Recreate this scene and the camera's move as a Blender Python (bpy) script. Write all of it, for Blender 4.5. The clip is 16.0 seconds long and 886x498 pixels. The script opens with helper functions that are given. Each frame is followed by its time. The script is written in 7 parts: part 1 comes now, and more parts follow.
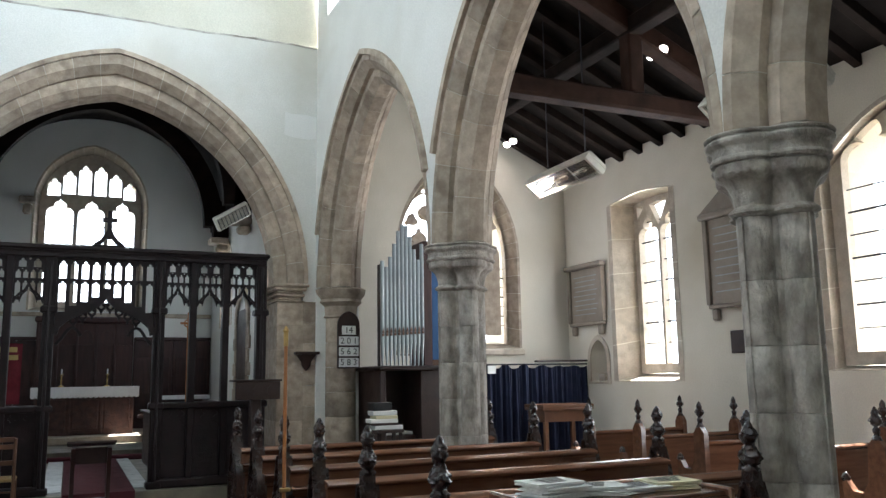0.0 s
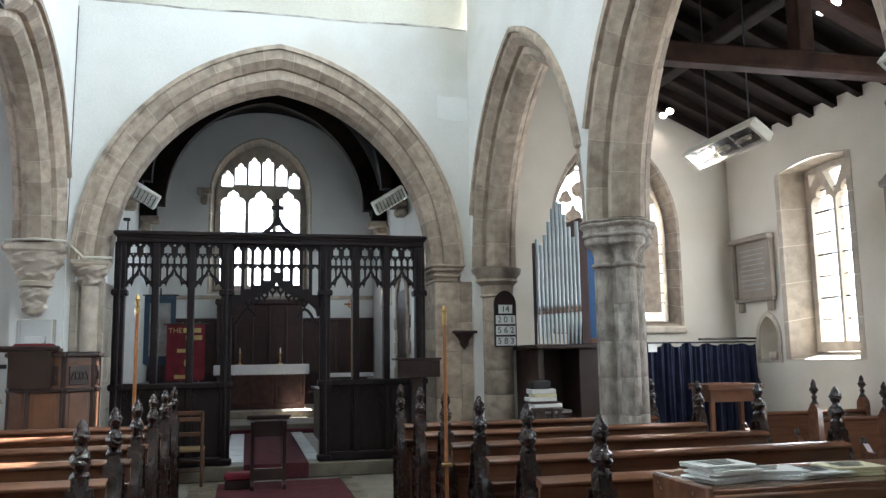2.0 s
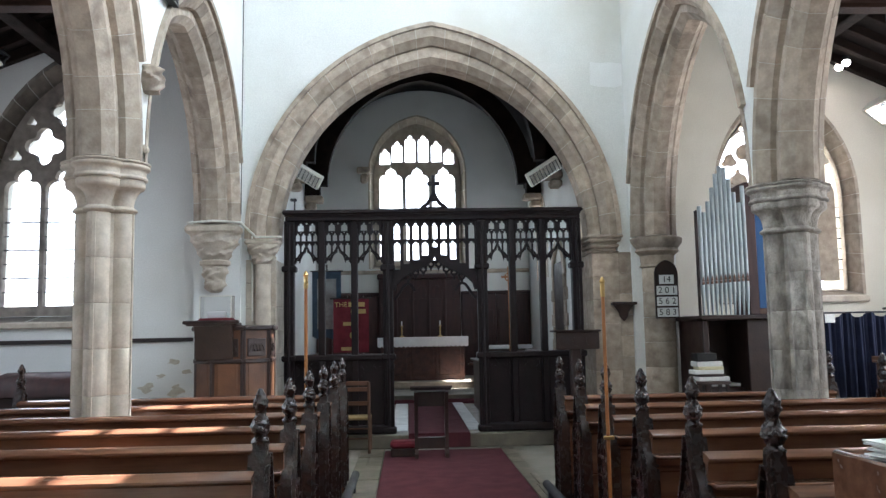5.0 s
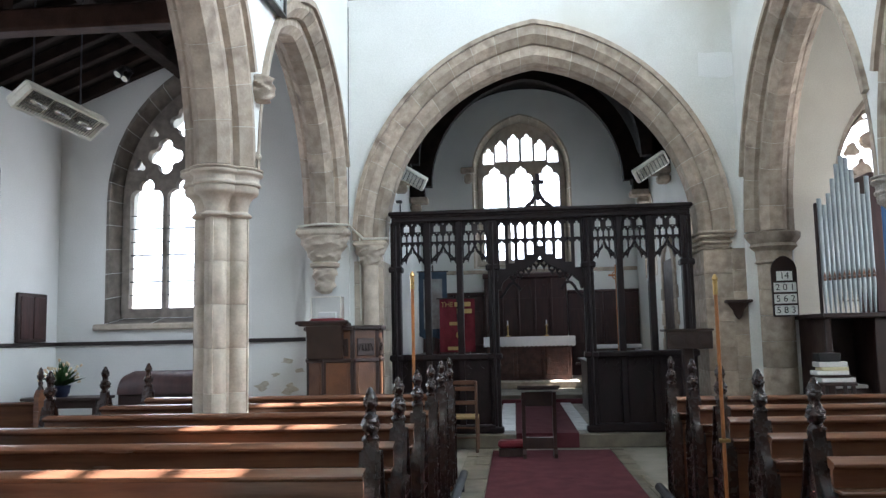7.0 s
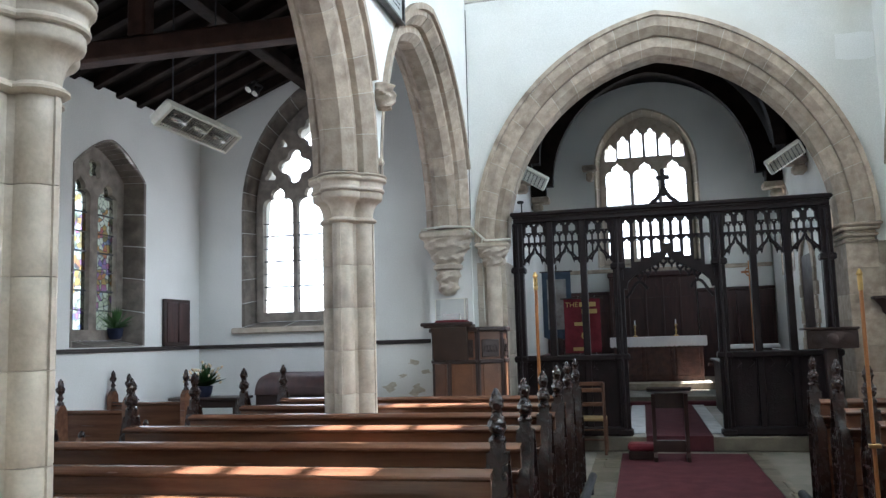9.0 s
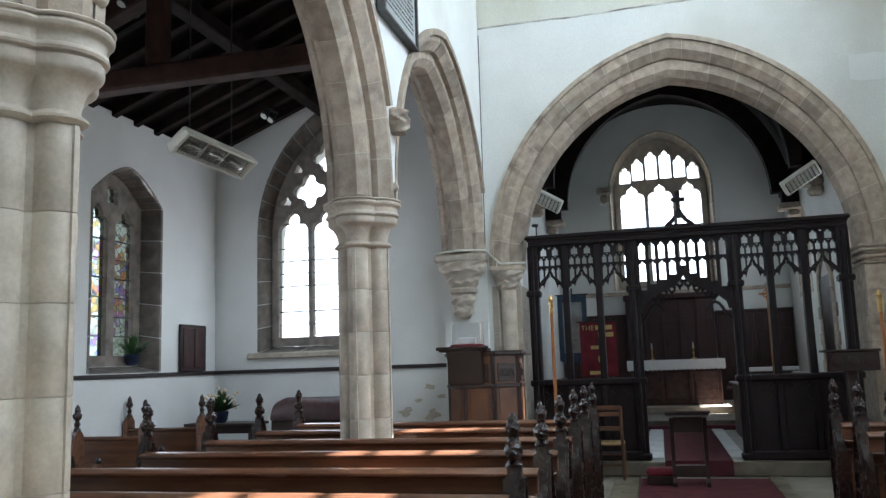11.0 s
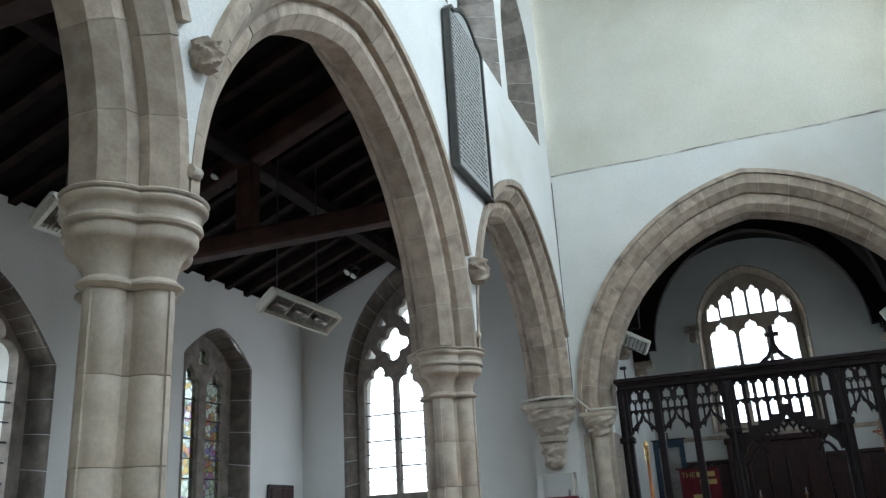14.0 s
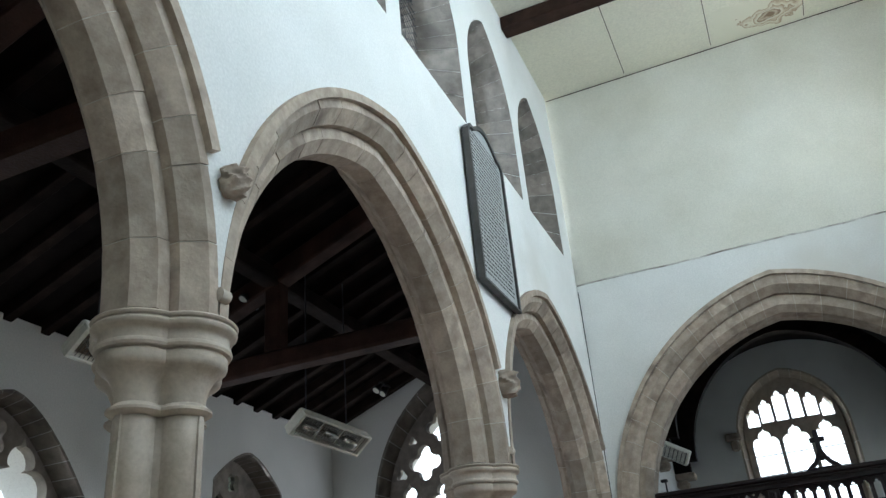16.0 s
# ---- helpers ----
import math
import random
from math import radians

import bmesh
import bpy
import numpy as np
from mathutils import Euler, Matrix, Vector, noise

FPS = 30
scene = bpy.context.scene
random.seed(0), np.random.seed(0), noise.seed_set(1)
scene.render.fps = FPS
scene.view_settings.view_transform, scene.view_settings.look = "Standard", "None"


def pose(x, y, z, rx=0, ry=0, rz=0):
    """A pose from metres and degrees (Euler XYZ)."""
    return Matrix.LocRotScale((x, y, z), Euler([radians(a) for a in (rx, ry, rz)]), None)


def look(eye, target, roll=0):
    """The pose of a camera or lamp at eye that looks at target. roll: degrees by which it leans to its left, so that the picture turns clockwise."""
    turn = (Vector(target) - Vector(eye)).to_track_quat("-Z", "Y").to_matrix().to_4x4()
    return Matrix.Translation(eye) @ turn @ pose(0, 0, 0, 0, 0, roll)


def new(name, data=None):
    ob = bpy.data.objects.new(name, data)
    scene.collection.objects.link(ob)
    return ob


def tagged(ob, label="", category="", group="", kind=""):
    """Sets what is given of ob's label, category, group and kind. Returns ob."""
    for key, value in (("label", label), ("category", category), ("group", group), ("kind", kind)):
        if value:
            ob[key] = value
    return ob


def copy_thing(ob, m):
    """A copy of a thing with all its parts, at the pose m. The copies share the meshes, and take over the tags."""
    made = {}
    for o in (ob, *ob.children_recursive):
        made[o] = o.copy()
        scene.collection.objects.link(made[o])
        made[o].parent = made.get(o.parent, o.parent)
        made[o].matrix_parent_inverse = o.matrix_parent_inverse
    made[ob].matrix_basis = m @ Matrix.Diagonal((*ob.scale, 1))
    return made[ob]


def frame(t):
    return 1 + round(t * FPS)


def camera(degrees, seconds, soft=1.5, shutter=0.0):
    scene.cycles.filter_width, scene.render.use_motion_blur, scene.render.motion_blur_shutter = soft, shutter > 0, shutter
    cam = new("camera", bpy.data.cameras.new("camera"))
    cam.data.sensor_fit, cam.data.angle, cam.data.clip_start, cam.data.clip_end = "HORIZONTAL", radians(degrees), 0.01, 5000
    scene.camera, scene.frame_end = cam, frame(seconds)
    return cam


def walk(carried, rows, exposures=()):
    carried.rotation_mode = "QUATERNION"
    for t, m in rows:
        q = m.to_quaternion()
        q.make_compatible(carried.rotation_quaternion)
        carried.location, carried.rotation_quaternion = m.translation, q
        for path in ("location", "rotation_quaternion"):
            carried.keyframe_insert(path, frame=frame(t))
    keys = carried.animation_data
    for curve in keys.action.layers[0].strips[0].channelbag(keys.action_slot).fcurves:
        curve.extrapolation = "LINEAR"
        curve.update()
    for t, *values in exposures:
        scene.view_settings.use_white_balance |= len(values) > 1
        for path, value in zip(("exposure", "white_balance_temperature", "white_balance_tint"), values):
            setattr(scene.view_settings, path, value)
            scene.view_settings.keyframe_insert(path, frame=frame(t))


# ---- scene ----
from mathutils.geometry import tessellate_polygon

cam = camera(57.2, 16.0, soft=1.4)
PATH = [
    (0.0, pose(0, 0, 1.55, 98.92, 0.88, -24.41)),
    (0.5, pose(0, 0, 1.55, 98.67, 1.00, -21.38)),
    (1.0, pose(0, 0, 1.55, 98.33, 0.74, -17.97)),
    (1.5, pose(0, 0, 1.55, 98.14, 0.84, -16.11)),
    (2.0, pose(0, 0, 1.55, 97.60, 0.87, -13.44)),
    (2.5, pose(0, 0, 1.55, 96.84, 0.79, -10.75)),
    (3.0, pose(0, 0, 1.55, 96.15, 0.78, -8.65)),
    (3.5, pose(0, 0, 1.55, 95.76, 0.73, -6.85)),
    (6.0, pose(0, 0, 1.55, 95.94, 1.17, 0.95)),
    (6.5, pose(0, 0, 1.55, 96.00, 1.08, 3.00)),
    (7.0, pose(0, 0, 1.55, 95.97, 1.21, 5.02)),
    (7.5, pose(0, 0, 1.55, 95.98, 1.34, 7.57)),
    (8.0, pose(0, 0, 1.55, 96.04, 1.41, 10.52)),
    (8.5, pose(0, 0, 1.55, 96.12, 1.32, 12.89)),
    (11.0, pose(0, 0, 1.55, 97.98, 1.91, 14.81)),
    (11.5, pose(0, 0, 1.55, 99.88, 2.22, 15.60)),
    (12.0, pose(0, 0, 1.55, 101.79, 2.43, 16.70)),
    (12.5, pose(0, 0, 1.55, 103.73, 2.64, 17.68)),
    (13.0, pose(0, 0, 1.55, 105.55, 2.97, 18.60)),
    (13.5, pose(0, 0, 1.55, 107.35, 3.18, 19.89)),
    (14.0, pose(0, 0, 1.55, 108.68, 3.35, 21.07)),
    (14.5, pose(0, 0, 1.55, 110.32, 3.60, 22.20)),
    (15.0, pose(0, 0, 1.55, 112.35, 3.82, 22.83)),
    (15.5, pose(0, 0, 1.55, 114.80, 4.22, 23.21)),
    (16.0, pose(0, 0, 1.55, 116.88, 4.70, 23.68)),
]
# the clip's camera opens up on the dark chancel and closes down towards the bright upper walls
walk(cam, PATH, exposures=((0, 3.15, 5800, 9), (2, 3.33, 5750, 9), (3.5, 3.5, 5700, 10), (6, 3.35, 5650, 11), (8.5, 3.3, 5650, 10), (11, 3.0, 5600, 8), (12.5, 2.72, 5600, 7), (16, 2.4, 5650, 6)))

# ---- light ----
SUN_DIR = Vector((-0.745, -0.10, -0.98)).normalized()
world = bpy.data.worlds.new("sky")
scene.world = world
world.use_nodes = True
wn = world.node_tree.nodes
sky = wn.new("ShaderNodeTexSky")
sky.sky_type, sky.sun_disc = "NISHITA", False
sky.sun_elevation = math.asin(-SUN_DIR.z)
sky.sun_rotation = math.atan2(-SUN_DIR.x, -SUN_DIR.y)
world.node_tree.links.new(sky.outputs[0], wn["Background"].inputs[0])
wn["Background"].inputs[1].default_value = 0.036


def lamp(name, kind, m, energy, color=(1, 1, 1), size=(1, 1), angle=0.01):
    data = bpy.data.lights.new(name, kind)
    data.energy, data.color = energy, color
    if kind == "AREA":
        data.shape, data.size, data.size_y = "RECTANGLE", size[0], size[1]
    if kind == "SUN":
        data.angle = angle
    ob = new(name, data)
    ob.matrix_world = m
    return ob


lamp("sun", "SUN", look((0, 0, 30), tuple(Vector((0, 0, 30)) + SUN_DIR)), 5.0, (1, 0.95, 0.87), angle=0.009)
DAY = (0.84, 0.95, 1.0)


WARM = (1.0, 0.98, 0.93)
SOFT = (0.96, 0.96, 0.98)


def window_light(at, toward, w, h, energy, color=DAY):
    lamp("window_daylight", "AREA", look(at, tuple(Vector(at) + Vector(toward))), 0.72 * energy, color, (w, h))


# ---- materials ----
def material(name, base, second=None, rough=0.7, metal=0.0, scale=3.0, fine=40.0, bump=0.2, vary=0.0, stain=None, stain_at=0.6,
             stretch=(1, 1, 1), spec=0.5, emit=0.0):
    """Two-scale mottled surface: broad patches, fine grain, bump, and a tone that differs from piece to piece."""
    m = bpy.data.materials.new(name)
    m.use_nodes = True
    nt = m.node_tree
    n, l = nt.nodes, nt.links
    b = n["Principled BSDF"]
    b.inputs["Metallic"].default_value = metal
    b.inputs["Specular IOR Level"].default_value = spec
    second = second or tuple(c * 0.75 for c in base)
    co = n.new("ShaderNodeTexCoord")
    mp = n.new("ShaderNodeMapping")
    mp.inputs["Scale"].default_value = stretch
    geo = n.new("ShaderNodeNewGeometry")
    l.new(geo.outputs["Position"], mp.inputs[0])
    big, small = n.new("ShaderNodeTexNoise"), n.new("ShaderNodeTexNoise")
    for t, s, d in ((big, scale, 6), (small, fine, 4)):
        t.inputs["Scale"].default_value, t.inputs["Detail"].default_value = s, d
        l.new(mp.outputs[0], t.inputs["Vector"])
    mix = n.new("ShaderNodeMix")
    mix.data_type = "RGBA"
    mix.inputs[6].default_value, mix.inputs[7].default_value = (*base, 1), (*second, 1)
    ramp = n.new("ShaderNodeValToRGB")
    ramp.color_ramp.elements[0].position, ramp.color_ramp.elements[1].position = 0.35, 0.68
    l.new(big.outputs[0], ramp.inputs[0])
    l.new(ramp.outputs[0], mix.inputs[0])
    hsv = n.new("ShaderNodeHueSaturation")
    l.new(mix.outputs[2], hsv.inputs["Color"])
    tone = n.new("ShaderNodeMath")
    tone.operation = "MULTIPLY_ADD"
    tone.inputs[1].default_value, tone.inputs[2].default_value = 0.35, 0.825
    l.new(small.outputs[0], tone.inputs[0])
    last = tone.outputs[0]
    if vary:
        info = n.new("ShaderNodeObjectInfo")
        k = n.new("ShaderNodeMath")
        k.operation = "MULTIPLY_ADD"
        k.inputs[1].default_value, k.inputs[2].default_value = vary, 1 - vary / 2
        l.new(info.outputs["Random"], k.inputs[0])
        p = n.new("ShaderNodeMath")
        p.operation = "MULTIPLY"
        l.new(last, p.inputs[0]), l.new(k.outputs[0], p.inputs[1])
        last = p.outputs[0]
    l.new(last, hsv.inputs["Value"])
    color = hsv.outputs[0]
    if stain:
        st = n.new("ShaderNodeTexNoise")
        st.inputs["Scale"].default_value, st.inputs["Detail"].default_value = scale * 0.35, 8
        l.new(geo.outputs["Position"], st.inputs["Vector"])
        sr = n.new("ShaderNodeValToRGB")
        sr.color_ramp.elements[0].position, sr.color_ramp.elements[1].position = stain_at, stain_at + 0.16
        l.new(st.outputs[0], sr.inputs[0])
        sm = n.new("ShaderNodeMix")
        sm.data_type = "RGBA"
        l.new(sr.outputs[0], sm.inputs[0]), l.new(color, sm.inputs[6])
        sm.inputs[7].default_value = (*stain, 1)
        color = sm.outputs[2]
    l.new(color, b.inputs["Base Color"])
    rr = n.new("ShaderNodeMath")
    rr.operation = "MULTIPLY_ADD"
    rr.inputs[1].default_value, rr.inputs[2].default_value = 0.25, rough - 0.12
    l.new(big.outputs[0], rr.inputs[0]), l.new(rr.outputs[0], b.inputs["Roughness"])
    if bump:
        add = n.new("ShaderNodeMath")
        add.operation = "MULTIPLY_ADD"
        add.inputs[1].default_value = 2.5
        l.new(big.outputs[0], add.inputs[0]), l.new(small.outputs[0], add.inputs[2])
        bp = n.new("ShaderNodeBump")
        bp.inputs["Strength"].default_value, bp.inputs["Distance"].default_value = bump, 0.02
        l.new(add.outputs[0], bp.inputs["Height"]), l.new(bp.outputs[0], b.inputs["Normal"])
    if emit:
        b.inputs["Emission Color"].default_value, b.inputs["Emission Strength"].default_value = (*base, 1), emit
    return m


PLASTER = material("limewash", (0.79, 0.79, 0.765), (0.72, 0.72, 0.69), 0.9, scale=1.1, fine=60, bump=0.12, stain=(0.62, 0.60, 0.54), stain_at=0.60)
STONE = material("limestone", (0.47, 0.395, 0.315), (0.335, 0.27, 0.21), 0.9, scale=9, fine=45, bump=0.16, vary=0.38, stain=(0.215, 0.17, 0.135), stain_at=0.57)
BROWNSTONE = material("grey-brown limestone", (0.27, 0.235, 0.20), (0.165, 0.14, 0.12), 0.9, scale=7, fine=90, bump=0.5, vary=0.4, stain=(0.11, 0.095, 0.08), stain_at=0.56)
DUSTY = material("dusty ledge plaster", (0.60, 0.58, 0.53), (0.22, 0.20, 0.17), 0.95, scale=4, fine=40, bump=0.3)
PALE = material("pale limestone", (0.58, 0.51, 0.42), (0.445, 0.38, 0.30), 0.85, scale=7, fine=45, bump=0.10, vary=0.2, stain=(0.33, 0.285, 0.235), stain_at=0.6)
GREYSTONE = material("grey limestone", (0.47, 0.425, 0.37), (0.25, 0.22, 0.19), 0.8, scale=13, fine=70, bump=0.6, vary=0.14, stain=(0.64, 0.60, 0.54), stain_at=0.55, stretch=(1, 1, 0.55))
SLAB = material("worn floor stone", (0.165, 0.14, 0.10), (0.105, 0.09, 0.066), 0.55, scale=4, fine=60, bump=0.2, vary=0.45)
POINTING = material("pale mortar", (0.60, 0.56, 0.48), (0.48, 0.44, 0.37), 0.95, scale=12, fine=60, bump=0.2)
CREAMWASH = material("cream limewash", (0.77, 0.725, 0.63), (0.70, 0.65, 0.55), 0.92, scale=1.3, fine=60, bump=0.14, stain=(0.60, 0.54, 0.43), stain_at=0.60)
MORTAR = material("joint", (0.25, 0.23, 0.19), rough=0.95)
PEW = material("pew oak", (0.175, 0.080, 0.044), (0.105, 0.046, 0.026), 0.22, scale=3, fine=30, bump=0.05, vary=0.3, stretch=(0.5, 6, 6))
CARVED = material("dark carved oak", (0.036, 0.017, 0.012), (0.016, 0.008, 0.006), 0.26, scale=22, fine=80, bump=0.14, vary=0.3)
SCREEN = material("blackened oak", (0.014, 0.0075, 0.008), (0.008, 0.0045, 0.005), 0.45, scale=6, fine=60, bump=0.2, vary=0.2, spec=0.3)
PANEL = material("dark panelling", (0.052, 0.017, 0.014), (0.028, 0.009, 0.008), 0.45, scale=4, fine=40, bump=0.1, vary=0.2, stretch=(4, 4, 0.6))
ROOF = material("old roof timber", (0.020, 0.012, 0.009), (0.010, 0.0065, 0.005), 0.85, scale=4, fine=50, bump=0.3, vary=0.35, spec=0.15)
TIE = material("tie beam oak", (0.048, 0.022, 0.014), (0.022, 0.011, 0.008), 0.75, scale=4, fine=50, bump=0.3, vary=0.2, spec=0.2)
BOARD = material("roof boarding", (0.013, 0.009, 0.0075), (0.008, 0.006, 0.005), 0.9, scale=3, fine=40, bump=0.2, spec=0.15)
CARPET = material("red carpet", (0.10, 0.030, 0.036), (0.075, 0.024, 0.029), 0.95, scale=5, fine=200, bump=0.3, spec=0.1)
UPPER = material("yellowed limewash", (0.73, 0.715, 0.635), (0.635, 0.615, 0.525), 0.92, scale=0.9, fine=60, bump=0.12, stain=(0.52, 0.495, 0.41), stain_at=0.56)
CEIL = material("ceiling board", (0.74, 0.71, 0.58), (0.71, 0.68, 0.56), 0.9, scale=0.8, fine=30, bump=0.05)
LEAD = material("lead and iron", (0.03, 0.03, 0.035), rough=0.6)
GLASS = bpy.data.materials.new("old clear glass")
GLASS.use_nodes = True
_g = GLASS.node_tree.nodes["Principled BSDF"]
_g.inputs["Transmission Weight"].default_value, _g.inputs["Roughness"].default_value, _g.inputs["IOR"].default_value = 1.0, 0.15, 1.1
_g.inputs["Base Color"].default_value = (0.95, 0.97, 0.97, 1)


# ---- building blocks ----
def link(name, bm, mat, parent=None, label="", smooth=False):
    me = bpy.data.meshes.new(name)
    bm.normal_update()
    bm.to_mesh(me)
    bm.free()
    me.materials.append(mat)
    me.polygons.foreach_set("use_smooth", [True] * len(me.polygons))
    me.set_sharp_from_angle(angle=radians(38))
    ob = new(name, me)
    if parent:
        ob.parent = parent
    if label:
        ob["label"] = label
    return ob


def part(name, bm, mat, parent, label="", smooth=False):
    return link(name, bm, mat, parent, label, smooth)


def thing(name, label, category, group="", kind="", at=None):
    e = new(name)
    e.empty_display_size = 0.1
    if at is not None:
        e.matrix_world = at
    return tagged(e, label, category, group, kind)


def structure(name, bm, mat, label="", category="", smooth=False):
    return tagged(link(name, bm, mat, None, "", smooth), label, category, "", "structure")


def box(bm, x0, y0, z0, x1, y1, z1, bevel=0.0, m=None):
    r = bmesh.ops.create_cube(bm, size=1.0)
    vs = r["verts"]
    bmesh.ops.scale(bm, vec=(x1 - x0, y1 - y0, z1 - z0), verts=vs)
    bmesh.ops.translate(bm, vec=((x0 + x1) / 2, (y0 + y1) / 2, (z0 + z1) / 2), verts=vs)
    if bevel:
        es = list({e for v in vs for e in v.link_edges})
        out = bmesh.ops.bevel(bm, geom=es, offset=bevel, segments=1, affect="EDGES", clamp_overlap=True)
        vs = list({v for f in out["faces"] for v in f.verts} | {v for v in vs if v.is_valid})
    if m is not None:
        bmesh.ops.transform(bm, matrix=m, verts=[v for v in vs if v.is_valid])
    return bm


def boxed(*a, bevel=0.006, m=None):
    return box(bmesh.new(), *a, bevel=bevel, m=m)


def lathe(profile, seg=16, bm=None, m=None):
    """Solid of revolution about z from (radius, height) rows."""
    bm = bm or bmesh.new()
    rings = []
    for r, z in profile:
        rings.append([bm.verts.new((max(r, 1e-4) * math.cos(2 * math.pi * i / seg), max(r, 1e-4) * math.sin(2 * math.pi * i / seg), z)) for i in range(seg)])
    for a, b in zip(rings, rings[1:]):
        for i in range(seg):
            bm.faces.new((a[i], a[(i + 1) % seg], b[(i + 1) % seg], b[i]))
    bm.faces.new(rings[0][::-1])
    bm.faces.new(rings[-1])
    if m is not None:
        bmesh.ops.transform(bm, matrix=m, verts=[v for r in rings for v in r])
    return bm


def plate(outer, holes, place, d0, d1, outer2=None, holes2=None, bm=None):
    """A slab with holes. place(u, v, d) turns plan, height and depth into a point; the second loops serve depth d1 (splayed openings)."""
    bm = bm or bmesh.new()
    loops = [outer, *holes]
    loops2 = [outer2 or outer, *(holes2 or holes)]
    tri = tessellate_polygon([[Vector((u, v, 0)) for u, v in lp] for lp in loops])
    A = [[bm.verts.new(place(u, v, d0)) for u, v in lp] for lp in loops]
    B = [[bm.verts.new(place(u, v, d1)) for u, v in lp] for lp in loops2]
    fa, fb = [v for lp in A for v in lp], [v for lp in B for v in lp]
    for t in tri:
        for ring, order in ((fa, 1), (fb, -1)):
            try:
                bm.faces.new([ring[i] for i in t][::order])
            except ValueError:
                pass
    for la, lb in zip(A, B):
        k = len(la)
        for i in range(k):
            bm.faces.new((la[i], la[(i + 1) % k], lb[(i + 1) % k], lb[i]))
    bmesh.ops.recalc_face_normals(bm, faces=bm.faces[:])
    return bm


def arc_points(a, h, n=12):
    """A two-centred pointed arch from (-a, 0) over (0, h) to (a, 0)."""
    if h < a * 0.97:
        left = [(-a * (1 - i / n), h * (1 - (1 - i / n) ** 1.6)) for i in range(n + 1)]
        return left + [(-u, v) for u, v in left[-2::-1]]
    x0 = (h * h - a * a) / (2 * a)
    r = a + x0
    top = math.atan2(h, x0)
    left = [(x0 - r * math.cos(top * i / n), r * math.sin(top * i / n)) for i in range(n + 1)]
    return left + [(-u, v) for u, v in left[-2::-1]]


def arch_loop(c, a, base, spring, h, n=12):
    """A closed opening: straight sides from base to spring, then a pointed head."""
    return [(c - a, base)] + [(c + u, spring + v) for u, v in arc_points(a, h, n)] + [(c + a, base)]


def foil_loop(c, z, r, k=4, turn=0.0, n=7, lobe_at=0.62):
    """A multifoil: k lobes round a centre."""
    pts = []
    for i in range(k):
        a = turn + 2 * math.pi * i / k
        for j in range(n):
            b = a + (j / (n - 1) - 0.5) * math.radians(200)
            pts.append((c + r * lobe_at * math.cos(a) + r * (1 - lobe_at) * math.cos(b) * 1.12, z + r * lobe_at * math.sin(a) + r * (1 - lobe_at) * math.sin(b) * 1.12))
    return pts


def cusped_loop(c, a, base, spring, h, n=5):
    """A light with a trefoil-cusped pointed head."""
    pts = [(c - a, base), (c - a, spring)]
    lobe = lambda cx, cz, r, t0, t1: [(cx + r * math.cos(math.radians(t0 + (t1 - t0) * i / n)), cz + r * math.sin(math.radians(t0 + (t1 - t0) * i / n))) for i in range(n + 1)]
    left = lobe(c - a * 0.48, spring + h * 0.24, a * 0.52, 185, 75)
    pts += left + lobe(c, spring + h * 0.60, a * 0.47, 190, 100) + [(c, spring + h)]
    pts += [(2 * c - u, v) for u, v in (left + lobe(c, spring + h * 0.60, a * 0.47, 190, 100))[::-1]]
    return pts + [(c + a, spring), (c + a, base)]


def sweep_bar(bm, pts, w, place, d0, d1, closed=False):
    """A rectangular bar of width w along a flat path, between two depths."""
    k = len(pts)
    ring = []
    for i, (u, v) in enumerate(pts):
        p, q = pts[i - 1] if (i or closed) else pts[i], pts[(i + 1) % k] if (i < k - 1 or closed) else pts[i]
        t = Vector((q[0] - p[0], q[1] - p[1])).normalized()
        nx, nz = -t.y * w / 2, t.x * w / 2
        ring.append([bm.verts.new(place(u + s * nx, v + s * nz, d)) for s, d in ((-1, d0), (1, d0), (1, d1), (-1, d1))])
    for i in range(k if closed else k - 1):
        a, b = ring[i], ring[(i + 1) % k]
        for j in range(4):
            bm.faces.new((a[j], a[(j + 1) % 4], b[(j + 1) % 4], b[j]))
    if not closed:
        bm.faces.new(ring[0][::-1]), bm.faces.new(ring[-1])
    return bm


ALONG_Y = lambda x: (lambda u, v, d: (x + d, u, v))   # walls that run east-west: u is y, d is x
ALONG_X = lambda y: (lambda u, v, d: (u, y + d, v))   # walls that run north-south: u is x, d is y


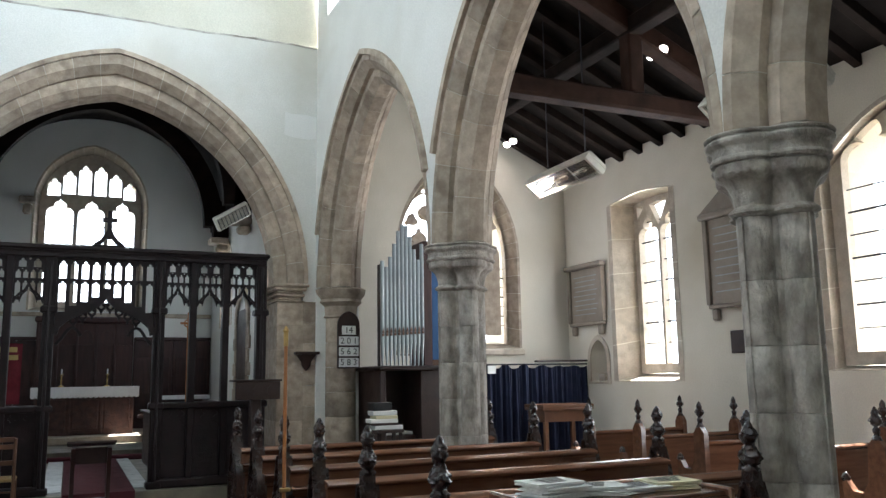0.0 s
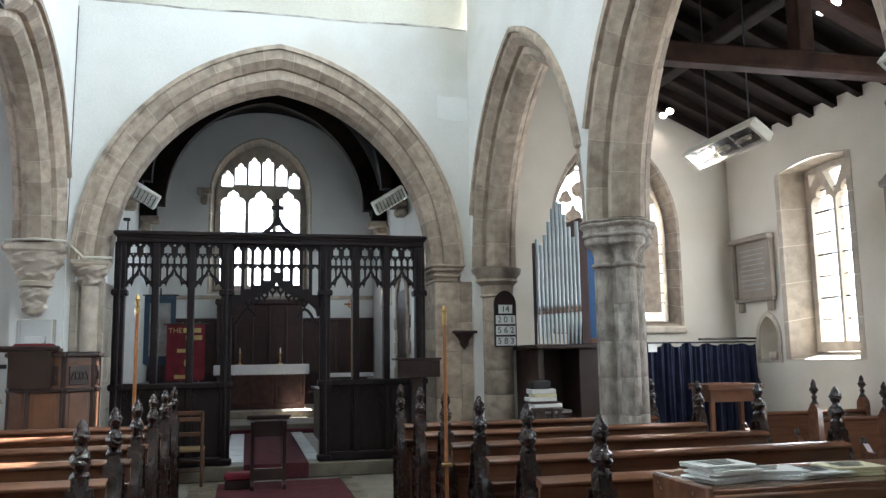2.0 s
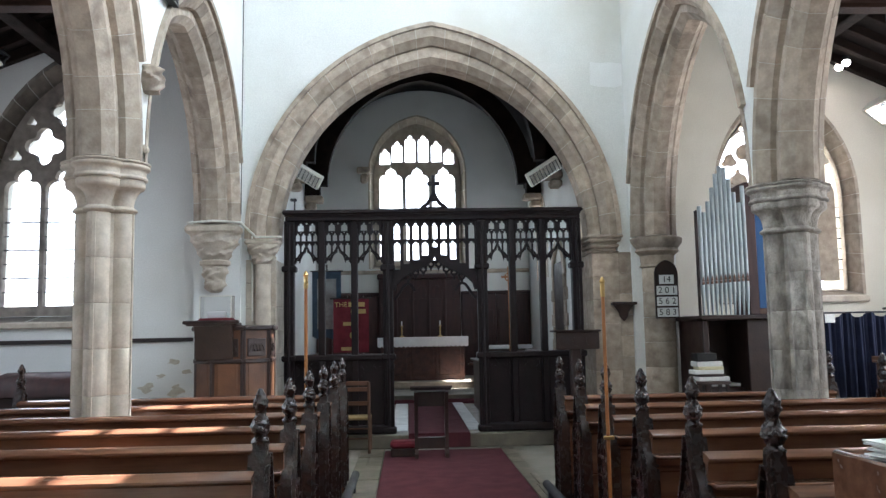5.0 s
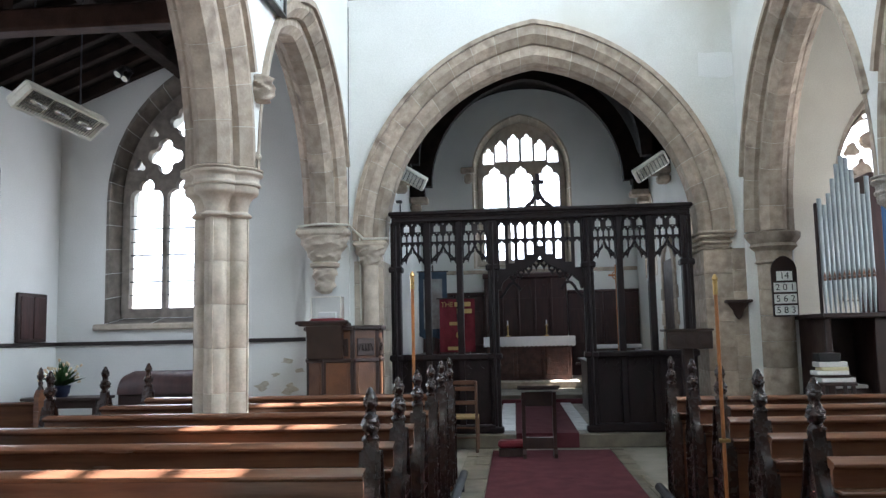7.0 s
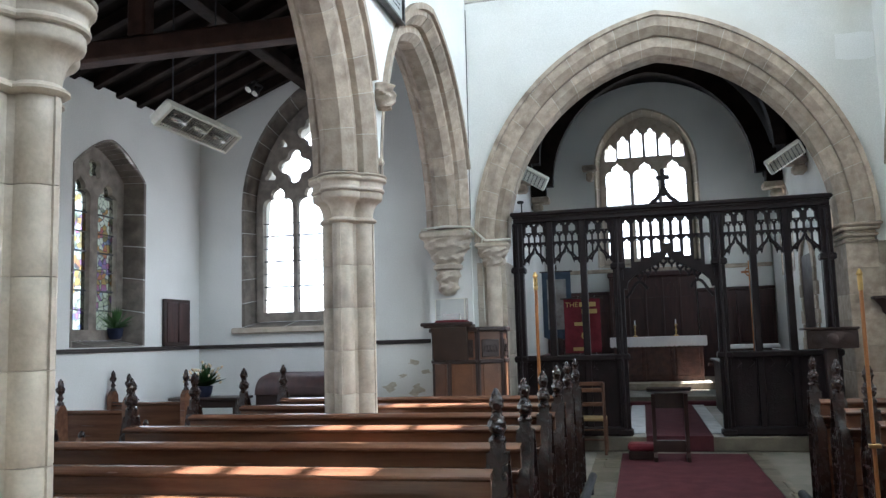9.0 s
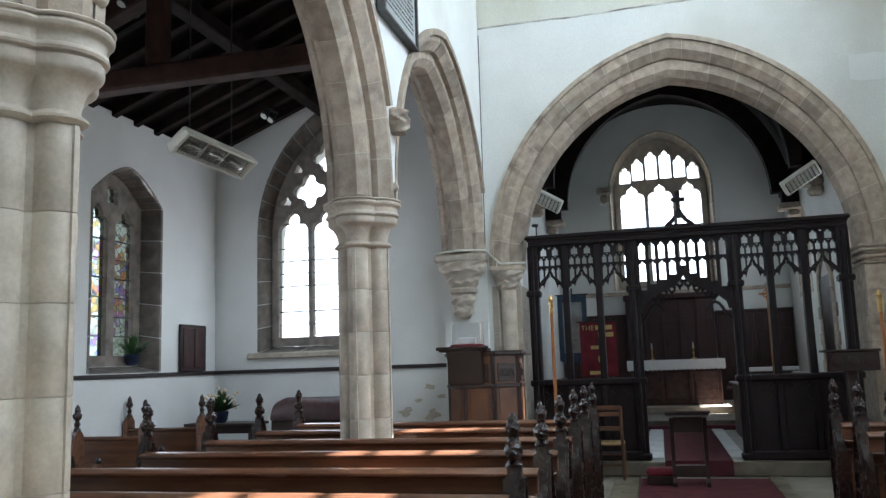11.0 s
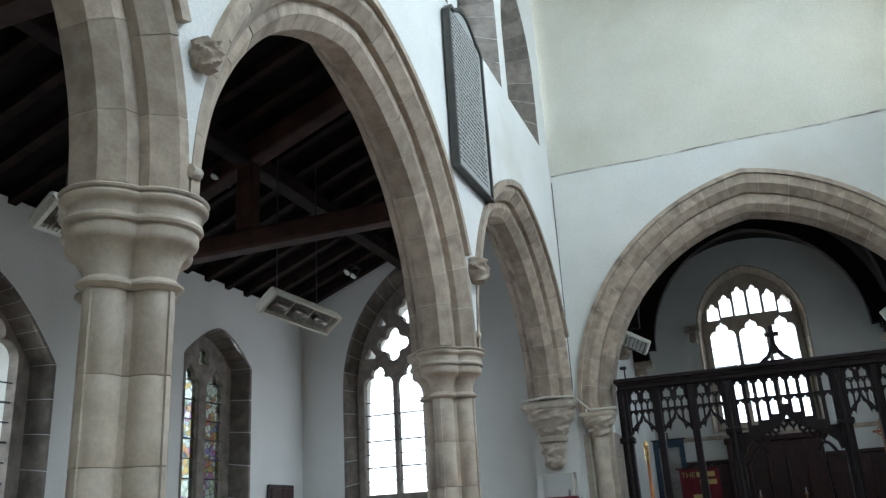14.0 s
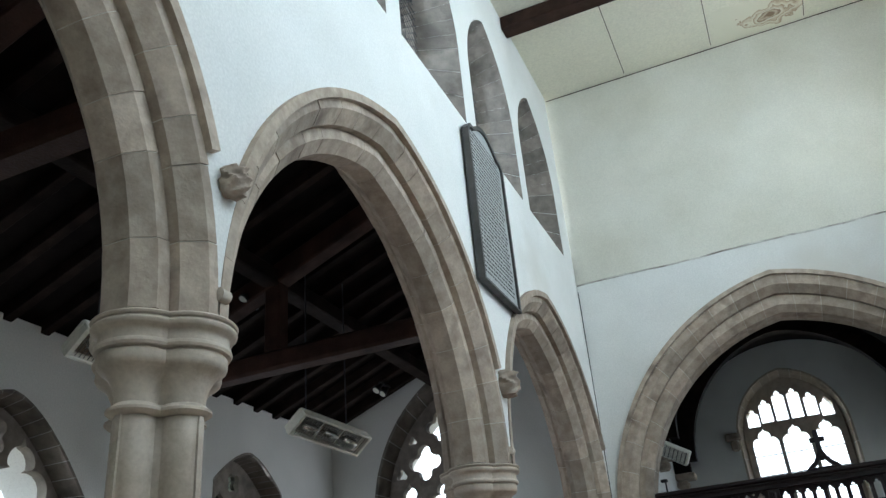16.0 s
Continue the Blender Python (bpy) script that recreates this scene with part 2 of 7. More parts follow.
def voussoirs(parent, place, c, spring, a0, h0, a1, h1, d0, d1, n, mat, cham=0.07, name="voussoir"):
    """The stones of one arch order, each a block of its own between an inner and an outer curve, with chamfered inner edges."""
    fine = 48
    pin, pout = arc_points(a0, h0, fine), arc_points(a1, h1, fine)
    rnd = random.Random(int(abs(c) * 100) + n)
    cuts, half = [0.0], 2 * fine
    for i in range(1, n):
        cuts.append((i + rnd.uniform(-0.18, 0.18)) * half / n)
    cuts.append(half)
    at = lambda pts, s: tuple(pts[int(s)][k] + (pts[min(int(s) + 1, half)][k] - pts[int(s)][k]) * (s - int(s)) for k in (0, 1))
    for i in range(n):
        gap = 0.05
        s0, s1 = cuts[i] + gap, cuts[i + 1] - gap
        bm = bmesh.new()
        rings = []
        steps = [s0] + [s0 + (s1 - s0) * k / 3 for k in (1, 2)] + [s1]
        if s0 < fine < s1:
            steps = sorted(steps + [float(fine)])
        jut = rnd.uniform(-0.004, 0.004)
        for s in steps:
            (u0, v0), (u1, v1) = at(pin, s), at(pout, s)
            ln = math.hypot(u1 - u0, v1 - v0)
            cu, cv = (u1 - u0) / ln * cham, (v1 - v0) / ln * cham
            q = [(u0, v0, d0 + cham), (u0 + cu, v0 + cv, d0 + jut), (u1, v1, d0 + jut), (u1, v1, d1 - jut), (u0 + cu, v0 + cv, d1 - jut), (u0, v0, d1 - cham)]
            rings.append([bm.verts.new(place(c + u, spring + v, d)) for u, v, d in q])
        for r, t in zip(rings, rings[1:]):
            for k in range(6):
                bm.faces.new((r[k], r[(k + 1) % 6], t[(k + 1) % 6], t[k]))
        bm.faces.new(rings[0][::-1]), bm.faces.new(rings[-1])
        bmesh.ops.recalc_face_normals(bm, faces=bm.faces[:])
        part(name, bm, mat, parent)
    # pale pointing that fills the joints, a little behind the stones' faces
    bm, prev, e = bmesh.new(), None, 0.0035
    for i in range(half + 1):
        (u0, v0), (u1, v1) = pin[i], pout[i]
        ln = math.hypot(u1 - u0, v1 - v0)
        nu, nv = (u1 - u0) / ln, (v1 - v0) / ln
        q = [(u0 + nu * e, v0 + nv * e, d0 + cham + e), (u0 + nu * (cham + e), v0 + nv * (cham + e), d0 + 0.008), (u1 - nu * e, v1 - nv * e, d0 + 0.008),
             (u1 - nu * e, v1 - nv * e, d1 - 0.008), (u0 + nu * (cham + e), v0 + nv * (cham + e), d1 - 0.008), (u0 + nu * e, v0 + nv * e, d1 - cham - e)]
        ring = [bm.verts.new(place(c + u, spring + v, d)) for u, v, d in q]
        if prev:
            for k in range(6):
                bm.faces.new((prev[k], prev[(k + 1) % 6], ring[(k + 1) % 6], ring[k]))
        prev = ring
    bmesh.ops.recalc_face_normals(bm, faces=bm.faces[:])
    part("pointing", bm, POINTING, parent)


def hood(parent, place, c, spring, a, h, w, d0, d1, mat, start=0.0):
    pts = [(c + u, spring + v) for u, v in arc_points(a, h, 24) if v >= start]
    part("hood_mould", sweep_bar(bmesh.new(), pts, w, place, d0, d1), mat, parent)


# ---- plan ----
XN, XS, TH = -2.28, 3.12, 0.62           # nave faces of the two arcade walls, and their thickness
XNA, XSA = -6.70, 7.50                   # inner faces of the aisle walls
YE, YW = 11.22, -6.0                     # west face of the chancel arch wall; west wall
ZC = 9.92                                # nave ceiling
AX = 0.385                               # centre of the chancel arch
PIERS_N, PIERS_S = (7.03, 2.87, -1.29), (7.09, 3.19, -0.72)
BAYS_N, BAYS_S = ((9.12, 2.05), (4.95, 2.075), (0.79, 2.075), (-3.6, 2.2)), ((9.13, 2.02), (5.14, 1.945), (1.235, 1.95), (-2.8, 2.0))
SPN, SPS = 3.05, 2.80                    # tops of the capitals

# ---- floor ----
structure("ground", boxed(-60, -60, -0.6, 60, 80, -0.35, bevel=0), SLAB, "grassy churchyard ground around the church", "ground")
floor = structure("floor", boxed(-7.6, -6.9, -0.3, 8.4, 12.25, -0.012, bevel=0), MORTAR, "stone flagged church floor, worn and dusty", "floor")
structure("chancel_floor", boxed(-2.4, 11.3, -0.3, 3.2, 21.0, 0.16, bevel=0), SLAB, "raised stone chancel floor", "floor")
structure("sanctuary_step", boxed(-2.34, 16.4, 0.16, 3.14, 20.88, 0.31, bevel=0.01), SLAB, "worn stone sanctuary step", "step")
structure("altar_step", boxed(-1.2, 18.3, 0.31, 2.1, 20.88, 0.45, bevel=0.01), STONE, "worn stone altar step", "step")


# ---- nave walls ----
def arcade_wall(name, x0, x1, bays, spring, x_off, cler, label, splay=0.25):
    """Arcade wall with its arches open to the floor and clerestory windows through it."""
    outer = [(YW, 0.0)]
    pts = []
    for c, a in sorted(bays):
        h = arch_h(a, x_off)
        pts += [(c - a + 0.004, 0.0)] + [(c + u, spring + v) for u, v in arc_points(a - 0.004, h - 0.004, 16)] + [(c + a - 0.004, 0.0)]
    outer += [p for p in pts if p[0] > YW + 0.02] + [(YE, 0.0), (YE, ZC + 0.3), (YW, ZC + 0.3)]
    # the masonry over the piers starts at the springing; the piers themselves carry it
    outer = [(u, max(v, spring + 0.01) if YW + 0.1 < u < YE - 0.3 else v) for u, v in outer]
    clean = [outer[0]]
    for p in outer[1:]:
        if (p[0] - clean[-1][0]) ** 2 + (p[1] - clean[-1][1]) ** 2 > 1e-8:
            clean.append(p)
    h1 = [arch_loop(c, 0.80, 6.70, 7.75, 1.30, 8)[::-1] for c in cler]
    h2 = [arch_loop(c, 0.80 - splay, 6.70 + 1.4 * splay, 7.75, 1.30 - 1.2 * splay, 8)[::-1] for c in cler]
    return structure(name, plate(clean, h1, ALONG_Y(0), x0, x1, None, h2), PLASTER, label, "wall")


def arch_h(a, x_off):
    return math.sqrt((a + x_off) ** 2 - x_off ** 2)


CLER = (9.90, 8.02, 6.10, 4.20, 2.30, 0.40, -1.50, -3.40)
wall_n = arcade_wall("wall_nave_north", XN, XN - TH, BAYS_N, SPN, 0.33, CLER, "white limewashed nave wall above the arcade")
wall_s = arcade_wall("wall_nave_south", XS, XS + TH, BAYS_S, SPS, 0.80, CLER, "white limewashed nave wall above the arcade", 0.04)
for wall, place, bays, spring, x_off, d0, d1, out in ((wall_n, ALONG_Y(0), BAYS_N, SPN, 0.33, XN - TH, XN, 1), (wall_s, ALONG_Y(0), BAYS_S, SPS, 0.80, XS, XS + TH, -1)):
    for i, (c, a) in enumerate(bays):
        if i == 3:
            continue
        h = lambda k: arch_h(k, x_off)
        mid = (d0 + d1) / 2
        voussoirs(wall, place, c, spring + 0.012, a - 0.16, h(a - 0.16), a, h(a), d0 - 0.006, d1 + 0.006, 19, STONE, 0.095)
        voussoirs(wall, place, c, spring + 0.012, a - 0.33, h(a - 0.33), a - 0.164, h(a - 0.164), mid - 0.165, mid + 0.165, 17, STONE, 0.085)
        face = d1 if out > 0 else d0
        hood(wall, place, c, spring + 0.012, a + 0.03, h(a + 0.03), 0.07, face - 0.02 * out, face + 0.05 * out, STONE, 0.75)

# east wall of the nave with the chancel arch
CSP = 2.86
outer = [(XN - 0.02, 0), (AX - 2.56, 0)] + [(AX + u, CSP + v) for u, v in arc_points(2.56, 3.02, 24)] + [(AX + 2.56, 0), (XS + 0.02, 0), (XS + 0.02, 6.40), (XN - 0.02, 6.40)]
wall_e = structure("wall_nave_east", plate(outer, [], ALONG_X(0), YE, YE + 0.8), PLASTER, "white limewashed wall over the chancel arch", "wall")
structure("wall_nave_east_upper", boxed(XN - 0.02, YE + 0.09, 6.40, XS + 0.02, YE + 0.8, ZC + 0.3, bevel=0), UPPER, "stained limewashed upper gable wall above a ledge", "wall")
voussoirs(wall_e, ALONG_X(0), AX, CSP + 0.012, 2.36, 2.785, 2.562, 3.022, YE - 0.008, YE + 0.805, 23, STONE, 0.10)
voussoirs(wall_e, ALONG_X(0), AX, CSP + 0.012, 2.19, 2.54, 2.356, 2.78, YE + 0.135, YE + 0.66, 21, STONE, 0.09)
hood(wall_e, ALONG_X(0), AX, CSP + 0.02, 2.59, 3.05, 0.06, YE - 0.045, YE + 0.02, STONE)

structure("wall_nave_west", boxed(XNA - 0.8, YW - 0.8, 0, XSA + 0.8, YW, ZC + 0.3, bevel=0), PLASTER, "white limewashed west wall", "wall")
ceiling = structure("ceiling", boxed(XN - 0.3, YW, ZC, XS + 0.3, YE + 0.3, ZC + 0.12, bevel=0), CEIL, "cream boarded flat ceiling in large panels", "ceiling")
structure("roof_cover", boxed(XN - TH, YW, ZC + 0.3, XS + TH, YE + 0.8, ZC + 0.5, bevel=0), LEAD, "lead nave roof", "roof")
for y in (9.1, 4.6, 0.1, -4.3):
    tagged(link("ceiling_beam", boxed(XN + 0.002, y - 0.13, ZC - 0.24, XS - 0.002, y + 0.13, ZC - 0.004, bevel=0.02), TIE), "dark oak beam under the cream ceiling", "beam", "ceiling beams")


# ---- aisle walls, with windows ----
def window_holes(specs):
    inner = [arch_loop(c, w, b, s, h, 8)[::-1] for c, w, b, s, h in specs]
    outer_ = [arch_loop(c, w - 0.16, b + 0.16, s, h * (w - 0.16) / w, 8)[::-1] for c, w, b, s, h in specs]
    return inner, outer_


# centre, half width, sill, springing, rise of the head
WIN_N = ((9.25, 0.72, 1.56, 3.84, 0.43), (5.42, 0.98, 1.56, 3.35, 0.85))
WIN_S = ((9.47, 0.68, 1.44, 4.13, 0.07), (5.32, 0.98, 1.55, 3.75, 0.55))
WIN_NE = ((-4.90, 1.03, 1.80, 3.62, 1.85),)
WIN_SE = ((5.52, 1.04, 1.98, 3.45, 1.60),)
for name, specs, place, d0, d1, u0, u1, top, lab in (
        ("wall_aisle_north", WIN_N, ALONG_Y(0), XNA, XNA - 0.75, YW, 11.45, 4.95, "white limewashed aisle wall with a dark dado rail"),
        ("wall_aisle_south", WIN_S, ALONG_Y(0), XSA, XSA + 0.75, YW, 11.45, 4.88, "white limewashed aisle wall with monuments"),
        ("wall_aisle_northeast", WIN_NE, ALONG_X(0), 11.45, 12.2, XNA - 0.75, XN - 0.02, 7.0, "white limewashed aisle end wall"),
        ("wall_aisle_southeast", WIN_SE, ALONG_X(0), 11.45, 12.2, XS + 0.02, XSA + 0.75, 7.0, "white limewashed aisle end wall")):
    inner, out_ = window_holes(specs)
    if specs is WIN_S:
        inner, out_ = [a_ + b_ for a_, b_ in zip((inner, out_), window_holes(((10.62, 0.22, 1.44, 1.78, 0.30),)))]
    structure(name, plate([(u0, 0), (u1, 0), (u1, top), (u0, top)], inner, place, d0, d1, None, out_), PLASTER if "north" in name else CREAMWASH, lab, "wall")

# ---- chancel walls and its dark roof ----
WIN_CE = ((AX - 0.10, 1.24, 3.2, 5.75, 1.45),)
inner, out_ = window_holes(WIN_CE)
structure("wall_chancel_east", plate([(-3.0, 0), (3.8, 0), (3.8, 9), (-3.0, 9)], inner, ALONG_X(0), 20.9, 21.6, None, out_), PLASTER, "grey-white limewashed chancel east wall", "wall")
for name, x0, x1, specs in (("wall_chancel_north", -2.36, -3.0, ((14.2, 0.7, 1.9, 3.4, 0.8),)), ("wall_chancel_south", 3.16, 3.8, ((13.8, 0.75, 1.9, 3.9, 0.8), (18.9, 0.75, 2.75, 3.9, 0.8)))):
    inner, out_ = window_holes(specs)
    structure(name, plate([(12.02, 0), (20.9, 0), (20.9, 5.3), (12.02, 5.3)], inner, ALONG_Y(0), x0, x1, None, out_), PLASTER, "limewashed chancel side wall", "wall")
vault = [(AX + u, 5.25 + v) for u, v in arc_points(2.78, 2.75, 14)]
bm = bmesh.new()
sweep_bar(bm, vault, 0.2, ALONG_X(0), 12.02, 20.9)
structure("chancel_ceiling", bm, BOARD, "dark boarded barrel roof of the chancel", "ceiling")

# ---- aisle roofs ----
for x_out, x_in, z_out, sgn, nm in ((XNA, XN - TH, 4.95, -1, "north"), (XSA, XS + TH, 4.78, 1, "south")):
    z_in = 6.45
    slope = math.atan2(z_in - z_out, abs(x_in - x_out))
    bm = bmesh.new()
    vs = [bm.verts.new(p) for p in ((x_out + 0.8 * sgn, YW, z_out + 0.1 - 0.8 * math.tan(slope)), (x_in, YW, z_in + 0.1), (x_in, YW, z_in + 0.25), (x_out + 0.8 * sgn, YW, z_out + 0.25 - 0.8 * math.tan(slope)))]
    f = bm.faces.new(vs)
    r = bmesh.ops.extrude_face_region(bm, geom=[f])
    bmesh.ops.translate(bm, vec=(0, 12.2 - YW, 0), verts=[v for v in r["geom"] if isinstance(v, bmesh.types.BMVert)])
    bmesh.ops.recalc_face_normals(bm, faces=bm.faces[:])
    structure("ceiling_aisle_" + nm, bm, BOARD, "dark boarded lean-to aisle roof", "ceiling")
    ln = math.hypot(x_in - x_out, z_in - z_out)
    roof = thing("roof_timbers", "dark oak rafters of the lean-to aisle roof", "roof", kind="structure")
    y = 11.2
    while y > -3:
        m = Matrix.Translation((x_out, y, z_out + 0.03)) @ Matrix.Rotation(slope if sgn < 0 else math.pi - slope, 4, "Y").inverted()
        part("rafter", boxed(-0.15, -0.055, -0.09, ln, 0.055, 0.055, bevel=0.008, m=m), ROOF, roof)
        y -= 0.46
    part("purlin", boxed((x_in + x_out) / 2 - 0.1, YW, (z_in + z_out) / 2 - 0.28, (x_in + x_out) / 2 + 0.1, 11.44, (z_in + z_out) / 2 - 0.08, bevel=0.02), ROOF, roof)
    for y in (PIERS_N[:2] if sgn < 0 else PIERS_S[:2]):
        truss = thing("roof_truss", "dark oak tie beam truss with a king post", "truss", "aisle roof trusses")
        xm = (x_in + x_out) / 2
        part("tie_beam", boxed(min(x_in, x_out) , y - 0.11, 4.44, max(x_in, x_out), y + 0.11, 4.66, bevel=0.03), TIE, truss)
        part("king_post", boxed(xm - 0.09, y - 0.09, 4.66, xm + 0.11, y + 0.1, (z_in + z_out) / 2 - 0.1, bevel=0.02), TIE, truss)
        m = Matrix.Translation((x_out, y, z_out - 0.16)) @ Matrix.Rotation(slope if sgn < 0 else math.pi - slope, 4, "Y").inverted()
        part("principal_rafter", boxed(0.1, -0.11, -0.12, ln, 0.11, 0.12, bevel=0.02, m=m), TIE, truss)


# ---- piers ----
def pier(x, y, top, stone, label, r=0.228):
    """Quatrefoil pier: four filleted shafts, a moulded capital and a moulded base."""
    p = thing("arcade_pier", label, "pier", "arcade piers", at=Matrix.Translation((x, y, 0)))
    def section(k):
        pts = []
        for i in range(4):
            a = math.pi / 2 * i
            for t in (-112, -88, -64, -42, -22, -9, -8, 8, 9, 22, 42, 64, 88, 112):
                b, q = a + math.radians(t), 0.46 if abs(t) == 8 and k <= r else 0.41
                pts.append((k * 0.63 * math.cos(a) + k * q * math.cos(b), k * 0.63 * math.sin(a) + k * q * math.sin(b)))
        return pts
    def loft(rows, mat, name, smooth=True):
        bm = bmesh.new()
        rings = [[bm.verts.new((u, v, z)) for u, v in section(k)] for k, z in rows]
        for a, b in zip(rings, rings[1:]):
            for i in range(len(a)):
                bm.faces.new((a[i], a[(i + 1) % len(a)], b[(i + 1) % len(b)], b[i]))
        bm.faces.new(rings[0][::-1]), bm.faces.new(rings[-1])
        bmesh.ops.recalc_face_normals(bm, faces=bm.faces[:])
        part(name, bm, mat, p)
    k, z = r, 0.32
    loft([(r * 1.55, 0), (r * 1.55, 0.14), (r * 1.4, 0.16), (r * 1.42, 0.22), (r * 1.2, 0.26), (r * 1.12, 0.32)], stone, "base")
    course = (top - 0.44 - 0.32) / 6
    for i in range(6):
        loft([(k - 0.002, z + 0.0015), (k, z + 0.004), (k, z + course - 0.004), (k - 0.002, z + course - 0.0015)], stone, "drum")
        z += course
    def moulding(rows, name):
        """Rings that project by d from the quatrefoil, as one outline."""
        bm, seg = bmesh.new(), 72
        rings = []
        for d, h in rows:
            ring = []
            for i in range(seg):
                a = 2 * math.pi * i / seg
                far = 0.0
                for q in range(4):
                    b = a - math.pi / 2 * q
                    cc, rad = r * 0.63, r * 0.41 + d
                    disc = rad * rad - (cc * math.sin(b)) ** 2
                    if disc > 0:
                        far = max(far, cc * math.cos(b) + math.sqrt(disc))
                far = max(far, r * 0.60 + d)
                ring.append(bm.verts.new((far * math.cos(a), far * math.sin(a), h)))
            rings.append(ring)
        for a, b in zip(rings, rings[1:]):
            for i in range(seg):
                bm.faces.new((a[i], a[(i + 1) % seg], b[(i + 1) % seg], b[i]))
        bm.faces.new(rings[0][::-1]), bm.faces.new(rings[-1])
        bmesh.ops.recalc_face_normals(bm, faces=bm.faces[:])
        part(name, bm, stone, p)
    moulding([(0.0, z), (0.018, z + 0.006), (0.034, z + 0.018), (0.034, z + 0.030), (0.014, z + 0.046), (0.002, z + 0.056)], "neck_ring")
    moulding([(d, top + dz) for d, dz in ((0.001, -0.385), (0.006, -0.345), (0.016, -0.305), (0.032, -0.272), (0.055, -0.244), (0.078, -0.232), (0.088, -0.222), (0.094, -0.206), (0.094, -0.170), (0.086, -0.165), (0.086, -0.158),
              (0.108, -0.154), (0.114, -0.142), (0.110, -0.128), (0.100, -0.120), (0.098, -0.080), (0.106, -0.068), (0.122, -0.062), (0.132, -0.052), (0.134, -0.040), (0.128, -0.030), (0.116, -0.027), (0.116, -0.021),
              (0.132, -0.018), (0.138, -0.009), (0.130, 0.0))], "capital")
    # stonework where the neighbouring arches stand together on the capital
    part("springer", boxed(-0.304, -0.085, top + 0.002, 0.304, 0.085, top + 0.80, bevel=0.02), STONE, p)
    return p


for y in PIERS_N:
    pier(XN - TH / 2, y, SPN, PALE, "cream limestone quatrefoil pier with moulded capital")
for y in PIERS_S:
    pier(XS + TH / 2, y, SPS, GREYSTONE, "grey weathered limestone quatrefoil pier with moulded capital")

# ---- hazy bright sky seen through the windows ----
HAZE = bpy.data.materials.new("bright haze")
HAZE.use_nodes = True
hn, hl = HAZE.node_tree.nodes, HAZE.node_tree.links
em = hn.new("ShaderNodeEmission")
nz = hn.new("ShaderNodeTexNoise")
nz.inputs["Scale"].default_value, nz.inputs["Detail"].default_value = 0.25, 6
rp = hn.new("ShaderNodeValToRGB")
rp.color_ramp.elements[0].color, rp.color_ramp.elements[1].color = (0.85, 0.93, 0.92, 1), (1, 1, 1, 1)
gp = hn.new("ShaderNodeNewGeometry")
hl.new(gp.outputs["Position"], nz.inputs["Vector"]), hl.new(nz.outputs[0], rp.inputs[0]), hl.new(rp.outputs[0], em.inputs[0])
em.inputs[1].default_value = 0.7
hl.new(em.outputs[0], hn["Material Output"].inputs[0])
bm = bmesh.new()
rings = [[bm.verts.new((0.4 + 45 * math.cos(2 * math.pi * i / 48), 7 + 45 * math.sin(2 * math.pi * i / 48), z)) for i in range(48)] for z in (-0.34, 34)]
for i in range(48):
    bm.faces.new((rings[0][i], rings[0][(i + 1) % 48], rings[1][(i + 1) % 48], rings[1][i]))
structure("backdrop", bm, HAZE, "bright hazy sky beyond the windows", "sky")


